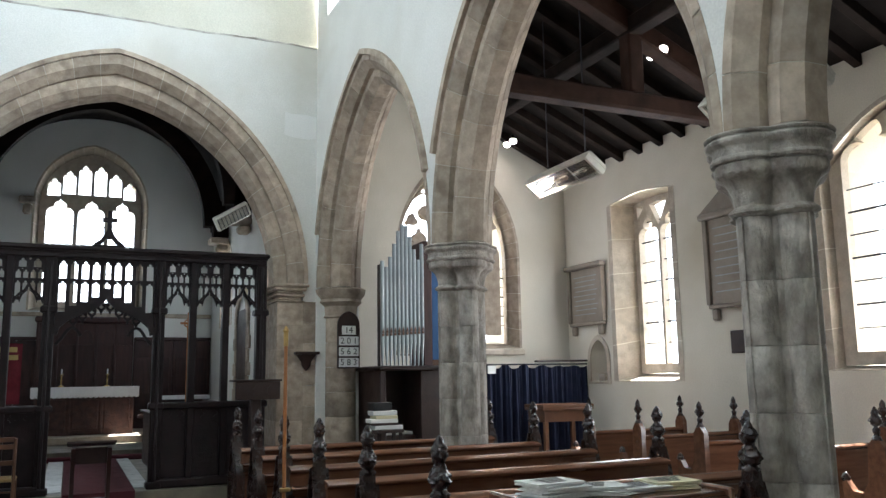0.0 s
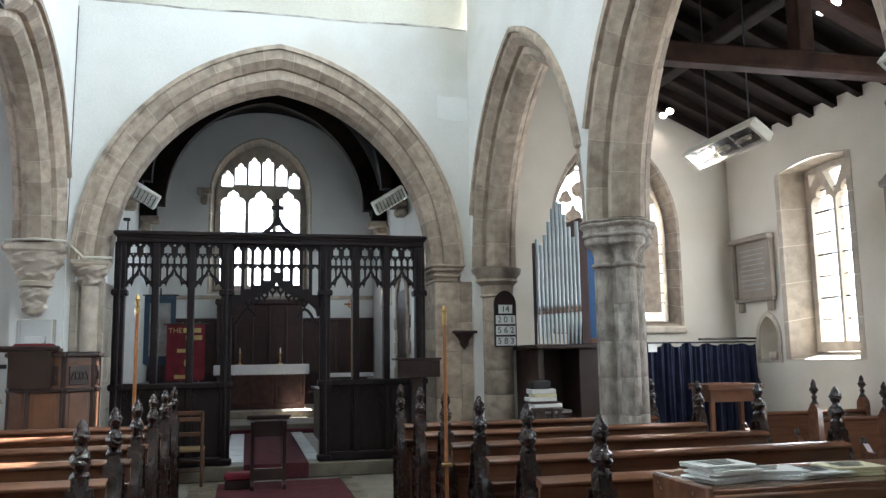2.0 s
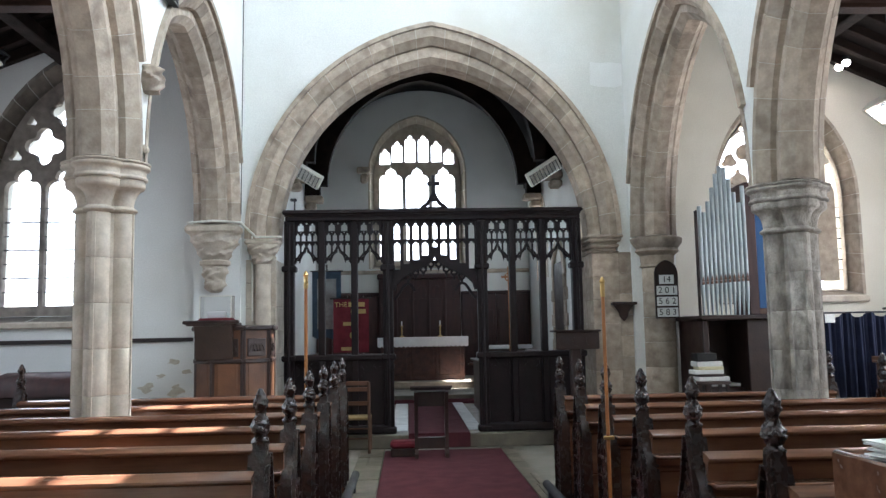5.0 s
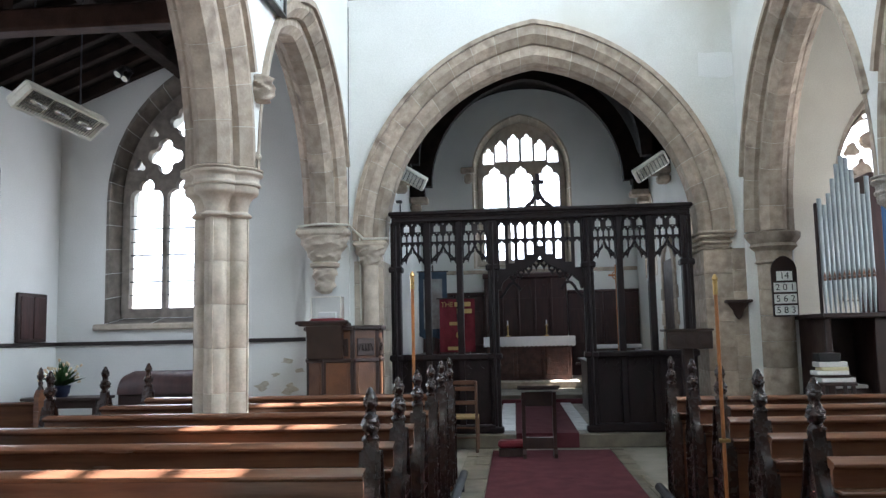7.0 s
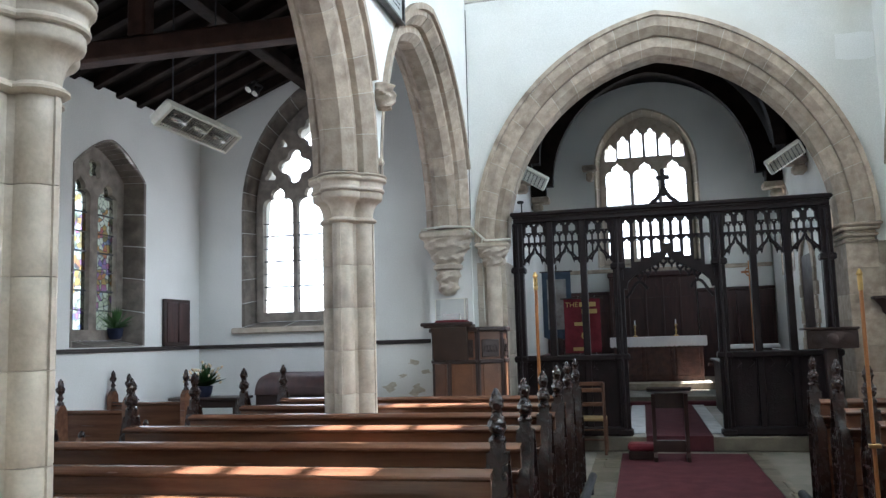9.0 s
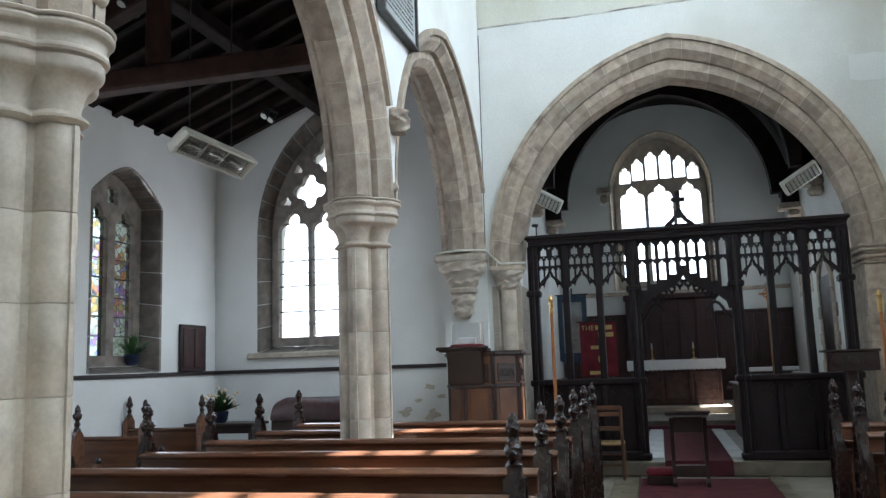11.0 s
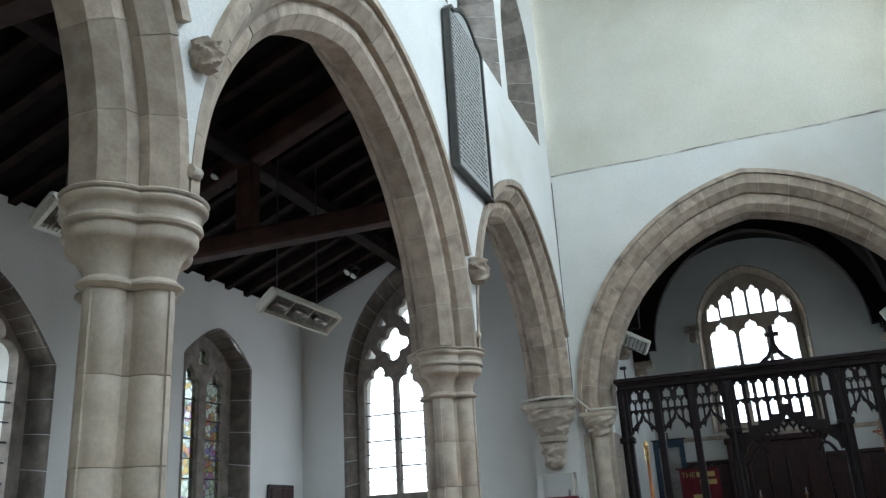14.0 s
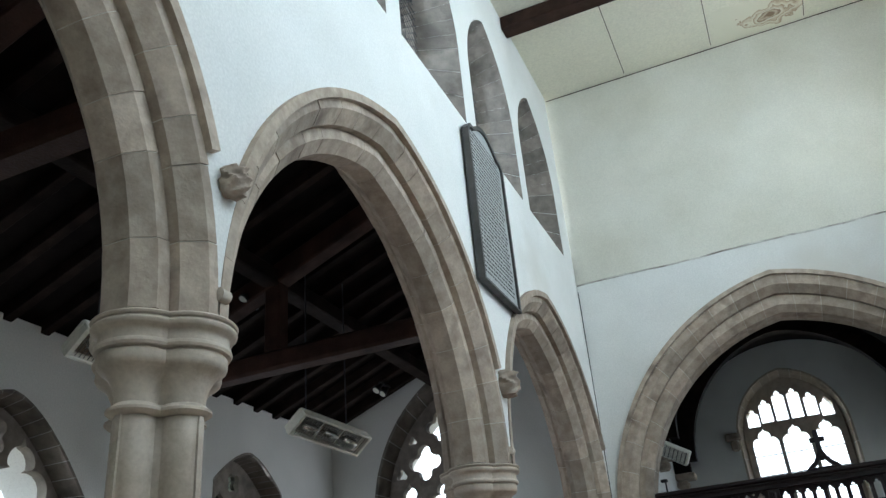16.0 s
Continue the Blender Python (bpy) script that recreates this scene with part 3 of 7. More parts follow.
# ---- windows: stone reveals, tracery, glass, leads ----
def stained(name):
    """Leaded coloured glass in small pieces."""
    m = bpy.data.materials.new(name)
    m.use_nodes = True
    n, l = m.node_tree.nodes, m.node_tree.links
    b = n["Principled BSDF"]
    b.inputs["Transmission Weight"].default_value, b.inputs["Roughness"].default_value, b.inputs["IOR"].default_value = 1.0, 0.25, 1.05
    g = n.new("ShaderNodeNewGeometry")
    sep = n.new("ShaderNodeSeparateXYZ")
    l.new(g.outputs["Position"], sep.inputs[0])
    vor = n.new("ShaderNodeTexVoronoi")
    vor.inputs["Scale"].default_value = 13
    l.new(g.outputs["Position"], vor.inputs["Vector"])
    band = n.new("ShaderNodeValToRGB")
    e = band.color_ramp.elements
    e[0].position, e[0].color = 0.0, (0.0468, 0.0612, 0.0360, 1)
    e[1].position, e[1].color = 1.0, (0.0792, 0.0972, 0.0756, 1)
    for p, c in ((0.22, (0.0720, 0.0900, 0.0648, 1)), (0.30, (0.0072, 0.0144, 0.0720, 1)), (0.40, (0.0504, 0.0054, 0.0036, 1)), (0.48, (0.0576, 0.0324, 0.0043, 1)), (0.58, (0.0043, 0.0090, 0.0043, 1)), (0.66, (0.1080, 0.1296, 0.1080, 1))):
        k = e.new(p)
        k.color = c
    ma = n.new("ShaderNodeMath")
    ma.operation = "MULTIPLY_ADD"
    ma.inputs[1].default_value, ma.inputs[2].default_value = 1 / 2.4, -1.75 / 2.4
    l.new(sep.outputs[2], ma.inputs[0])
    jit = n.new("ShaderNodeMath")
    jit.operation = "MULTIPLY_ADD"
    jit.inputs[1].default_value = 0.55
    sub = n.new("ShaderNodeMath")
    sub.operation = "SUBTRACT"
    sub.inputs[1].default_value = 0.27
    sc = n.new("ShaderNodeSeparateColor")
    l.new(vor.outputs["Color"], sc.inputs[0]), l.new(sc.outputs[0], jit.inputs[0]), l.new(ma.outputs[0], jit.inputs[2])
    l.new(jit.outputs[0], sub.inputs[0]), l.new(sub.outputs[0], band.inputs[0])
    edge = n.new("ShaderNodeTexVoronoi")
    edge.feature = "DISTANCE_TO_EDGE"
    edge.inputs["Scale"].default_value = 13
    l.new(g.outputs["Position"], edge.inputs["Vector"])
    cut = n.new("ShaderNodeMath")
    cut.operation = "GREATER_THAN"
    cut.inputs[1].default_value = 0.045
    l.new(edge.outputs["Distance"], cut.inputs[0])
    leads = n.new("ShaderNodeMix")
    leads.data_type = "RGBA"
    leads.inputs[6].default_value = (0.0024, 0.0024, 0.003, 1)
    l.new(cut.outputs[0], leads.inputs[0]), l.new(band.outputs[0], leads.inputs[7])
    l.new(leads.outputs[2], b.inputs["Base Color"])
    return m


STAINED = stained("stained glass")


def reveal_and_surround(win, place, spec, d_in, sgn, stone, depth=0.46, band=0.04):
    """The dressed stones of a window: a lining of blocks in the splay and a band round it on the wall face."""
    c, w, b, s, h = spec
    f = (w - 0.16 * depth / 0.7) / w
    la = arch_loop(c, w - 0.004, b + 0.004, s, h, 8)
    lb = arch_loop(c, w * f - 0.004, b + 0.16 * depth / 0.7, s, h * f, 8)
    lo = arch_loop(c, w + band, b - 0.004, s, h * (w + band) / w, 8)
    k = len(la)
    cuts = list(range(k))
    cols = []
    # split the straight jambs into courses
    def course(p, q, n):
        return [(p[0] + (q[0] - p[0]) * i / n, p[1] + (q[1] - p[1]) * i / n) for i in range(n)]
    A, B, O = [], [], []
    for i in range(k):
        n = 5 if i in (0, k - 2) else (3 if i == k - 1 else 1)
        j = (i + 1) % k
        A += course(la[i], la[j], n); B += course(lb[i], lb[j], n); O += course(lo[i], lo[j], n)
    n = len(A)
    for i in range(n):
        j = (i + 1) % n
        bm = bmesh.new()
        shr = lambda P: [(P[i][0] + (P[j][0] - P[i][0]) * t, P[i][1] + (P[j][1] - P[i][1]) * t) for t in (0.012, 0.988)]
        a, bb, o = shr(A), shr(B), shr(O)
        v = [[bm.verts.new(place(u, vv, d)) for u, vv in row] for row, d in ((bb, d_in + sgn * depth), (a, d_in - sgn * 0.006), (o, d_in - sgn * 0.006), (o, d_in + sgn * 0.05))]
        for p, q in zip(v, v[1:]):
            bm.faces.new((p[0], p[1], q[1], q[0]))
        part("dressed_stone", bm, stone, win)


def tracery(kind, c, w, b, s, h):
    """Openings of the tracery plate within a window head of half width w."""
    holes = []
    if kind == "two":
        lw = w * 0.42
        for sx in (-1, 1):
            holes.append(cusped_loop(c + sx * w * 0.47, lw, b, s - (0.12 if h > 0.3 else 0.62), lw * 1.9))
        if h > 0.3:
            holes.append(foil_loop(c, s + h * 0.62, min(0.20, w * 0.32), 4, math.pi / 4))
        else:
            holes.append([(c, s - 0.40), (c + w * 0.36, s - 0.06), (c, s - 0.03), (c - w * 0.36, s - 0.06)][::-1])
            for sx in (-1, 1):
                tri = [(c + sx * w * 0.58, s - 0.05), (c + sx * w * 0.93, s - 0.26), (c + sx * w * 0.93, s - 0.05)]
                holes.append(tri if sx < 0 else tri[::-1])
    if kind == "narrow":
        for sx in (-1, 1):
            holes.append(cusped_loop(c + sx * w * 0.48, w * 0.35, b, s - 0.42, w * 0.65))
        holes.append(foil_loop(c, s + h * 0.22, w * 0.24, 4, math.pi / 4))
    if kind == "three":
        lw = w * 0.29
        for k in (-1, 0, 1):
            holes.append(cusped_loop(c + k * w * 0.655, lw, b, s - 0.05, lw * 1.9))
        for k in (-1, 1):
            holes.append(foil_loop(c + k * w * 0.33, s + 0.70, w * 0.30, 4))
            holes.append(foil_loop(c + k * w * 0.79, s + 0.56, w * 0.11, 3, math.pi / 2))
            holes.append(foil_loop(c + k * w * 0.54, s + 1.06, w * 0.085, 3, math.pi / 2))
        holes.append(foil_loop(c, s + 1.22, w * 0.25, 4))
    if kind == "east":
        lw = w * 0.285
        for k in (-1, 0, 1):
            holes.append(cusped_loop(c + k * w * 0.655, lw, b, s - 0.30, lw * 1.6))
        for k, zz, q in ((-0.80, 0.36, 0.20), (-0.49, 0.42, 0.50), (-0.165, 0.42, 0.86), (0.165, 0.42, 0.86), (0.49, 0.42, 0.50), (0.80, 0.36, 0.20)):
            holes.append(cusped_loop(c + k * w, w * 0.132, s + zz - 0.12, s + zz + q * 0.45, 0.25))
    return [hh[::-1] for hh in holes]


def window(name, place, spec, d_in, sgn, kind, stone, glass, label, depth=0.46, shift=0.0, bars=4):
    c, w, b, s, h = spec
    win = thing(name, label, "window", kind="structure")
    reveal_and_surround(win, place, spec, d_in, sgn, stone, depth, 0.10 if stone is PALE and d_in < 15 else 0.04)
    f = (w - 0.16 * depth / 0.7) / w
    ww, bb = w * f - 0.008, b + 0.16 * depth / 0.7 + 0.004
    hh = h * f - 0.008
    d = d_in + sgn * (depth - 0.10)
    lift = 0.14
    part("tracery", plate(arch_loop(c, ww, bb, s, hh, 8), tracery(kind, c, ww * 0.93, bb + lift, s, hh), place, d, d + sgn * 0.12), stone, win)
    bm = bmesh.new()
    loop = arch_loop(c, ww - 0.02, bb + 0.02, s, hh - 0.02, 8)
    bm.faces.new([bm.verts.new(place(u, v, d + sgn * 0.07)) for u, v in loop])
    g = part("pane", bm, glass, win)
    g.visible_shadow = False
    n = bars * 2
    bm = bmesh.new()
    for i in range(1, n):
        z = bb + lift + (s - bb - lift) * i / n
        sweep_bar(bm, [(c - ww + 0.03, z), (c + ww - 0.03, z)], 0.012 if i % 2 else 0.02, place, d + sgn * 0.05, d + sgn * 0.066)
    part("glazing_bar", bm, LEAD, win)
    return win


for spec, lab in zip(WIN_N[:2], ("two-light stone window with coloured stained glass figures", "two-light stone tracery window with clear glass")):
    window("window_north", ALONG_Y(0), spec, XNA, -1, "narrow" if spec is WIN_N[0] else "two", BROWNSTONE, STAINED if spec is WIN_N[0] else GLASS, lab, 0.36 if spec is WIN_N[0] else 0.32)
for spec in WIN_S:
    window("window_south", ALONG_Y(0), spec, XSA, 1, "two", PALE, GLASS, "two-light stone window with clear leaded glass", 0.45 if spec is WIN_S[0] else 0.20)
window("window_northeast", ALONG_X(0), WIN_NE[0], 11.45, 1, "three", BROWNSTONE, GLASS, "three-light reticulated stone tracery window, clear glass", 0.34)
window("window_southeast", ALONG_X(0), WIN_SE[0], 11.45, 1, "three", STONE, GLASS, "three-light reticulated stone tracery window, clear glass", 0.34)
window("window_chancel_east", ALONG_X(0), WIN_CE[0], 20.9, 1, "east", PALE, GLASS, "three-light perpendicular east window of grey stone", 0.4, bars=5)
for spec in ((13.8, 0.75, 1.9, 3.9, 0.8), (18.9, 0.75, 2.75, 3.9, 0.8)):
    window("window_chancel_south", ALONG_Y(0), spec, 3.16, 1, "two", STONE, GLASS, "two-light stone chancel window with clear glass", 0.4)
# sills under the aisle end windows
for x0, x1, z in ((-6.12, -3.80, 1.80), (4.42, 6.62, 1.97)):
    tagged(link("window_sill", boxed(x0, 11.37, z - 0.1, x1, 11.447, z - 0.006, bevel=0.02), PALE), "weathered limestone window sill", "sill", kind="structure")


def clerestory(c, x, sgn):
    """Stone lined clerestory window with a wire lattice."""
    win = thing("window_clerestory", "deep stone clerestory window with wire mesh", "window", "clerestory windows", "structure")
    la, lb = arch_loop(c, 0.796, 6.704, 7.75, 1.296, 8), arch_loop(c, 0.546, 7.054, 7.75, 0.996, 8)
    k = len(la)
    for i in range(k):
        j = (i + 1) % k
        n = 3 if i in (0, k - 2, k - 1) else 1
        for q in range(n):
            t0, t1 = q / n + 0.003, (q + 1) / n - 0.003
            pt = lambda L, t: (L[i][0] + (L[j][0] - L[i][0]) * t, L[i][1] + (L[j][1] - L[i][1]) * t)
            bm = bmesh.new()
            bm.faces.new([bm.verts.new((x + sgn * d, *pt(L, t))) for L, t, d in ((la, t0, 0.0), (la, t1, 0.0), (lb, t1, TH - 0.06), (lb, t0, TH - 0.06))])
            part("dressed_stone", bm, BROWNSTONE, win)
    place = lambda u, v, d: (x + sgn * d, u, v)
    bm = plate(arch_loop(c, 0.54, 7.06, 7.75, 0.99, 8), [cusped_loop(c + k * 0.265, 0.235, 7.12, 7.95, 0.44)[::-1] for k in (-1, 1)] + [foil_loop(c, 8.52, 0.10, 4)[::-1]], place, TH - 0.2, TH - 0.08)
    part("tracery", bm, GREYSTONE, win)
    bm = bmesh.new()
    bm.faces.new([bm.verts.new(place(u, v, TH - 0.12)) for u, v in arch_loop(c, 0.53, 7.07, 7.75, 0.98, 8)])
    part("pane", bm, GLASS, win).visible_shadow = False
    bm = bmesh.new()
    for i in range(-9, 16):
        for sl in (1, -1):
            u0, u1 = c - 0.52, c + 0.52
            z0 = 7.1 + 0.11 * i if sl > 0 else 7.1 + 0.11 * i + 1.04
            sweep_bar(bm, [(u0, min(max(z0, 7.1), 8.4)), (u1, min(max(z0 + sl * 1.04, 7.1), 8.4))], 0.008, place, TH - 0.24, TH - 0.234)
    part("wire_mesh", bm, LEAD, win)
    return win


def plain_clerestory(c):
    """Tall two-light clerestory window with plain bars."""
    win = thing("window_clerestory", "tall plain two-light clerestory window", "window", "clerestory windows", "structure")
    place = lambda u, v, d: (XS + d, u, v)
    bm = bmesh.new()
    bm.faces.new([bm.verts.new(place(u, v, TH - 0.12)) for u, v in arch_loop(c, 0.76, 6.76, 7.75, 1.25, 8)])
    part("pane", bm, GLASS, win).visible_shadow = False
    part("mullion", boxed(XS + TH - 0.2, c - 0.05, 6.76, XS + TH - 0.1, c + 0.05, 8.95, bevel=0.01), GREYSTONE, win)
    for z in (7.75, 8.3):
        part("saddle_bar", boxed(XS + TH - 0.17, c - 0.75, z - 0.04, XS + TH - 0.13, c + 0.75, z + 0.04, bevel=0.004), LEAD, win)


for c in CLER:
    clerestory(c, XN, -1)
    plain_clerestory(c)

# daylight entering by the openings
for c, w, b, s, h in WIN_N:
    window_light((XNA - 0.03, c, (b + s) / 2 + 0.3), (1, 0, 0), 2 * w - 0.5, s - b, 4, SOFT)
for c, w, b, s, h in WIN_S:
    window_light((XSA + 0.03, c, (b + s) / 2 + 0.3), (-1, 0, 0), 2 * w - 0.5, s - b, 12, WARM)
for c, w, b, s, h in WIN_NE + WIN_SE:
    window_light((c, 11.48, (b + s) / 2 + 0.4), (0, -1, 0), 2 * w - 0.5, s - b, 4, SOFT)
window_light((WIN_CE[0][0], 20.93, 4.9), (0, -1, 0), 1.8, 2.6, 2.8)
for c in CLER:
    if 2 < c < 9:
        window_light((XN - 0.34, c, 7.75), (1, 0, -0.1), 0.9, 1.1, 5)
    if c < 9:
        window_light((XS + 0.32, c, 7.75), (-1, 0, -0.1), 1.2, 1.6, 15 if c > 2 else 9)
for y, e in ((13.8, 4), (18.9, 1.8)):
    window_light((3.19, y, 3.4), (-1, 0, 0), 0.9, 1.4, e)


# ---- dressed jambs, responds and corbels ----
def ashlar(x0, x1, y0, y1, z0, z1, n, name, label, stone):
    t = thing(name, label, "jamb", kind="structure")
    for i in range(n):
        a, b = z0 + (z1 - z0) * i / n, z0 + (z1 - z0) * (i + 1) / n
        part("ashlar", boxed(x0, y0, a + 0.001, x1, y1, b - 0.001, bevel=0.006), stone, t)
    return t


ashlar(AX - 2.60, AX - 2.19, YE - 0.01, YE + 0.8, 0.0, CSP - 0.27, 8, "arch_jamb", "dressed limestone jamb of the chancel arch", PALE)
ashlar(AX + 2.19, AX + 2.60, YE - 0.01, YE + 0.8, 0.0, CSP - 0.25, 8, "arch_jamb", "dressed limestone jamb of the chancel arch", STONE)


def moulded(x0, x1, y0, y1, z0, z1, name, label, stone):
    """A moulded impost: stacked rolls that step outwards to the top."""
    t = thing(name, label, "capital", kind="structure")
    rows = ((0.0, 0.10, 0.03), (0.10, 0.30, 0.0), (0.30, 0.48, 0.035), (0.48, 0.62, 0.015), (0.62, 0.82, 0.06), (0.82, 1.0, 0.085))
    for a, b, o in rows:
        part("moulding", boxed(x0 - o, y0 - o, z0 + (z1 - z0) * a, x1 + o, y1, z0 + (z1 - z0) * b - 0.001, bevel=0.016), stone, t)
    return t


moulded(AX + 2.20, AX + 2.54, YE - 0.02, YE + 0.72, CSP - 0.25, CSP + 0.005, "arch_impost", "moulded limestone capital of the chancel arch", STONE)
# south respond: half pier against the wall
resp = thing("respond", "weathered limestone half pier with moulded capital", "respond", kind="structure")
for i in range(7):
    z0, z1 = i * 0.34, (i + 1) * 0.34
    part("drum", lathe([(0.215, z0 + 0.002), (0.22, z0 + 0.01), (0.22, z1 - 0.01), (0.215, z1 - 0.002)], 16, m=Matrix.Translation((XS + 0.35, YE - 0.06, 0))), STONE, resp)
part("capital", lathe([(0.22, 2.38), (0.255, 2.40), (0.23, 2.43), (0.24, 2.55), (0.31, 2.61), (0.29, 2.65), (0.35, 2.72), (0.36, 2.79), (0.34, 2.805)], 18, m=Matrix.Translation((XS + 0.35, YE - 0.06, 0))), STONE, resp)
ashlar(AX + 2.56, XS + 0.06, YE - 0.02, YE + 0.1, 0.0, 2.62, 9, "wall_ashlar", "rough dressed limestone between jamb and respond", STONE)
ashlar(XS + 0.05, XS + 0.60, YE + 0.0, YE + 0.24, 0.0, SPS - 0.01, 7, "respond_wall", "dressed limestone wall beside the respond", STONE)


def carved(parent, rows, m, mat, name, seg=20, knob=0.03, k=7):
    """A carved bell: lathe with leafy ripples."""
    fine = [tuple(p[i] + (q[i] - p[i]) * s / 4 for i in (0, 1)) for p, q in zip(rows, rows[1:]) for s in range(4)] + [rows[-1]]
    bm = lathe(fine, seg * 2, m=None)
    for v in bm.verts:
        a = math.atan2(v.co.y, v.co.x)
        r = math.hypot(v.co.x, v.co.y)
        if r > 0.02:
            f = 1 + knob / max(r, 0.05) * (0.9 - 2 * abs(math.sin(a * k / 2 + 1.2 * math.sin(v.co.z * 38))) * 0.7 + 0.35 * math.cos(a * 3 - v.co.z * 70))
            v.co.x, v.co.y = v.co.x * f, v.co.y * f
    bmesh.ops.transform(bm, matrix=m, verts=bm.verts[:])
    return part(name, bm, mat, parent)


corb = thing("carved_corbel", "carved foliate stone corbel carrying the arch", "corbel", at=Matrix.Translation((XN - 0.33, YE - 0.10, 0)))
part("abacus", boxed(-0.36, -0.26, 2.92, 0.36, 0.1, 3.05, bevel=0.04), PALE, corb)
carved(corb, [(0.16, 2.58), (0.22, 2.64), (0.24, 2.72), (0.31, 2.80), (0.33, 2.90), (0.34, 2.925)], Matrix.Identity(4), PALE, "leaf_bell", knob=0.018)
part("ring", lathe([(0.15, 2.49), (0.20, 2.51), (0.21, 2.56), (0.16, 2.585)], 20), PALE, corb)
carved(corb, [(0.04, 2.14), (0.10, 2.17), (0.14, 2.24), (0.13, 2.32), (0.17, 2.40), (0.16, 2.49)], Matrix.Identity(4), PALE, "pendant", knob=0.018, k=5)
cap = thing("carved_capital", "small carved foliate stone capital", "capital", at=Matrix.Translation((AX - 2.36, YE - 0.02, 0)))
part("abacus", boxed(-0.24, -0.14, CSP - 0.08, 0.24, 0.12, CSP + 0.003, bevel=0.03), PALE, cap)
carved(cap, [(0.12, 2.52), (0.15, 2.56), (0.16, 2.64), (0.21, 2.72), (0.22, 2.785)], Matrix.Identity(4), PALE, "leaf_bell", knob=0.02)
part("colonnette", lathe([(0.105, 0.0), (0.105, 2.525)], 14, m=Matrix.Translation((0, -0.01, 0))), PALE, cap)

# head stops where the hoods meet
for i, y in enumerate(PIERS_N):
    g_ = 1.0 if i == 0 else 0.68
    h = thing("head_stop", "weathered carved stone boss between two arches", "boss", "carved bosses", at=Matrix.Translation((XN + 0.05, y + 0.02, SPN + 0.76)))
    carved(h, [(0.02, -0.14), (0.08, -0.12), (0.11, -0.04), (0.115, 0.03), (0.10, 0.09), (0.06, 0.12), (0.02, 0.13)], Matrix.Diagonal((g_, g_, g_, 1)), STONE, "carving", 24, 0.02, 5)
    for dy in (0.02,):
        e = thing("leaf_stop", "small carved stone leaf stop on the capital", "boss", "leaf stops", at=Matrix.Translation((XN - 0.02, y + dy, SPN + 0.003)))
        part("stem", boxed(-0.02, -0.035, 0.0, 0.02, 0.035, 0.13, bevel=0.012), PALE, e)
        part("curl", lathe([(0.02, -0.05), (0.045, -0.04), (0.045, 0.04), (0.02, 0.05)], 10, m=Matrix.Translation((0.025, 0, 0.13)) @ Matrix.Rotation(math.pi / 2, 4, "X") @ Matrix.Diagonal((0.8, 0.8, 0.8, 1))), PALE, e)

# ---- dado rails and ledge ----
DADO = material("painted dado rail", (0.028, 0.017, 0.015), rough=0.6)
for a in ((XNA + 0.002, YW, 1.49, XNA + 0.03, 11.44, 1.545), (XNA + 0.03, 11.41, 1.49, XN - 0.55, 11.447, 1.545)):
    tagged(link("dado_rail", boxed(*a, bevel=0.006), DADO), "dark painted wooden dado rail", "rail", kind="structure")
bm = bmesh.new()
led = [(XN + 0.01 + (XS - XN - 0.02) * i / 30, 6.405 + 0.012 * math.sin(i * 0.55) + 0.005 * math.sin(i * 2.3)) for i in range(31)]
sweep_bar(bm, led, 0.024, ALONG_X(0), YE - 0.004, YE + 0.1)
structure("wall_ledge", bm, DUSTY, "uneven plastered ledge across the wall", "ledge")

# ---- rood screen ----
SY = 11.42
rood = thing("rood_screen", "blackened oak rood screen with pierced tracery and open doorway", "screen", at=Matrix.Translation((0, SY, 0.18)))
Z0 = 0.18
LZ = lambda u, v, d: (u, d, v - Z0)      # screen's own height


def sbox(name, x0, y0, z0, x1, y1, z1, bevel=0.01, label=""):
    return part(name, boxed(x0, y0, z0 - Z0, x1, y1, z1 - Z0, bevel=bevel), SCREEN, rood, label)


POSTS = (-1.65, -1.20, -0.745, -0.28, 1.045, 1.475, 1.905, 2.39)
for i, x in enumerate(POSTS):
    w = 0.07 if i in (0, 3, 4, 7) else 0.045
    post = sbox("post", x - w, -0.07, 0.18, x + w, 0.07, 3.14)
    if w > 0.05:
        for z in (0.18, 1.18, 2.42):
            part("moulding", boxed(x - w - 0.03, -0.10, z - Z0, x + w + 0.03, 0.10, z + 0.09 - Z0, bevel=0.02), SCREEN, post)
        part("shaft", lathe([(0.022, 0.1), (0.022, 2.9)], 8, m=Matrix.Translation((x, -0.085, 0))), SCREEN, post)
sbox("head_beam", -1.70, -0.09, 3.13, 2.45, 0.09, 3.22)
sbox("cornice", -1.74, -0.13, 3.22, 2.49, 0.13, 3.285, 0.02)
sbox("cornice_roll", -1.71, -0.115, 3.195, 2.46, 0.115, 3.222, 0.008)
for x0, x1 in ((-1.65, -0.28), (1.045, 2.39)):
    sbox("middle_rail", x0, -0.085, 1.18, x1, 0.085, 1.27, 0.02)
    sbox("ground_sill", x0, -0.09, 0.182, x1, 0.09, 0.30, 0.02)
BAYS = [(-1.65 + 0.07, -1.245), (-1.155, -0.79), (-0.70, -0.35), (1.115, 1.43), (1.52, 1.86), (1.95, 2.32)]


def ogee(c, a, z0, h, n=8):
    """An ogee arch edge from left to right."""
    pts = []
    for i in range(n + 1):
        t = i / n
        pts.append((c - a + a * t, z0 + h * (0.62 * math.sin(t * math.pi / 2) ** 0.8 if t < 0.75 else 0.62 * math.sin(0.75 * math.pi / 2) ** 0.8 + (0.41) * ((t - 0.75) / 0.25) ** 1.5)))
    return pts + [(2 * c - u, v) for u, v in pts[-2::-1]]


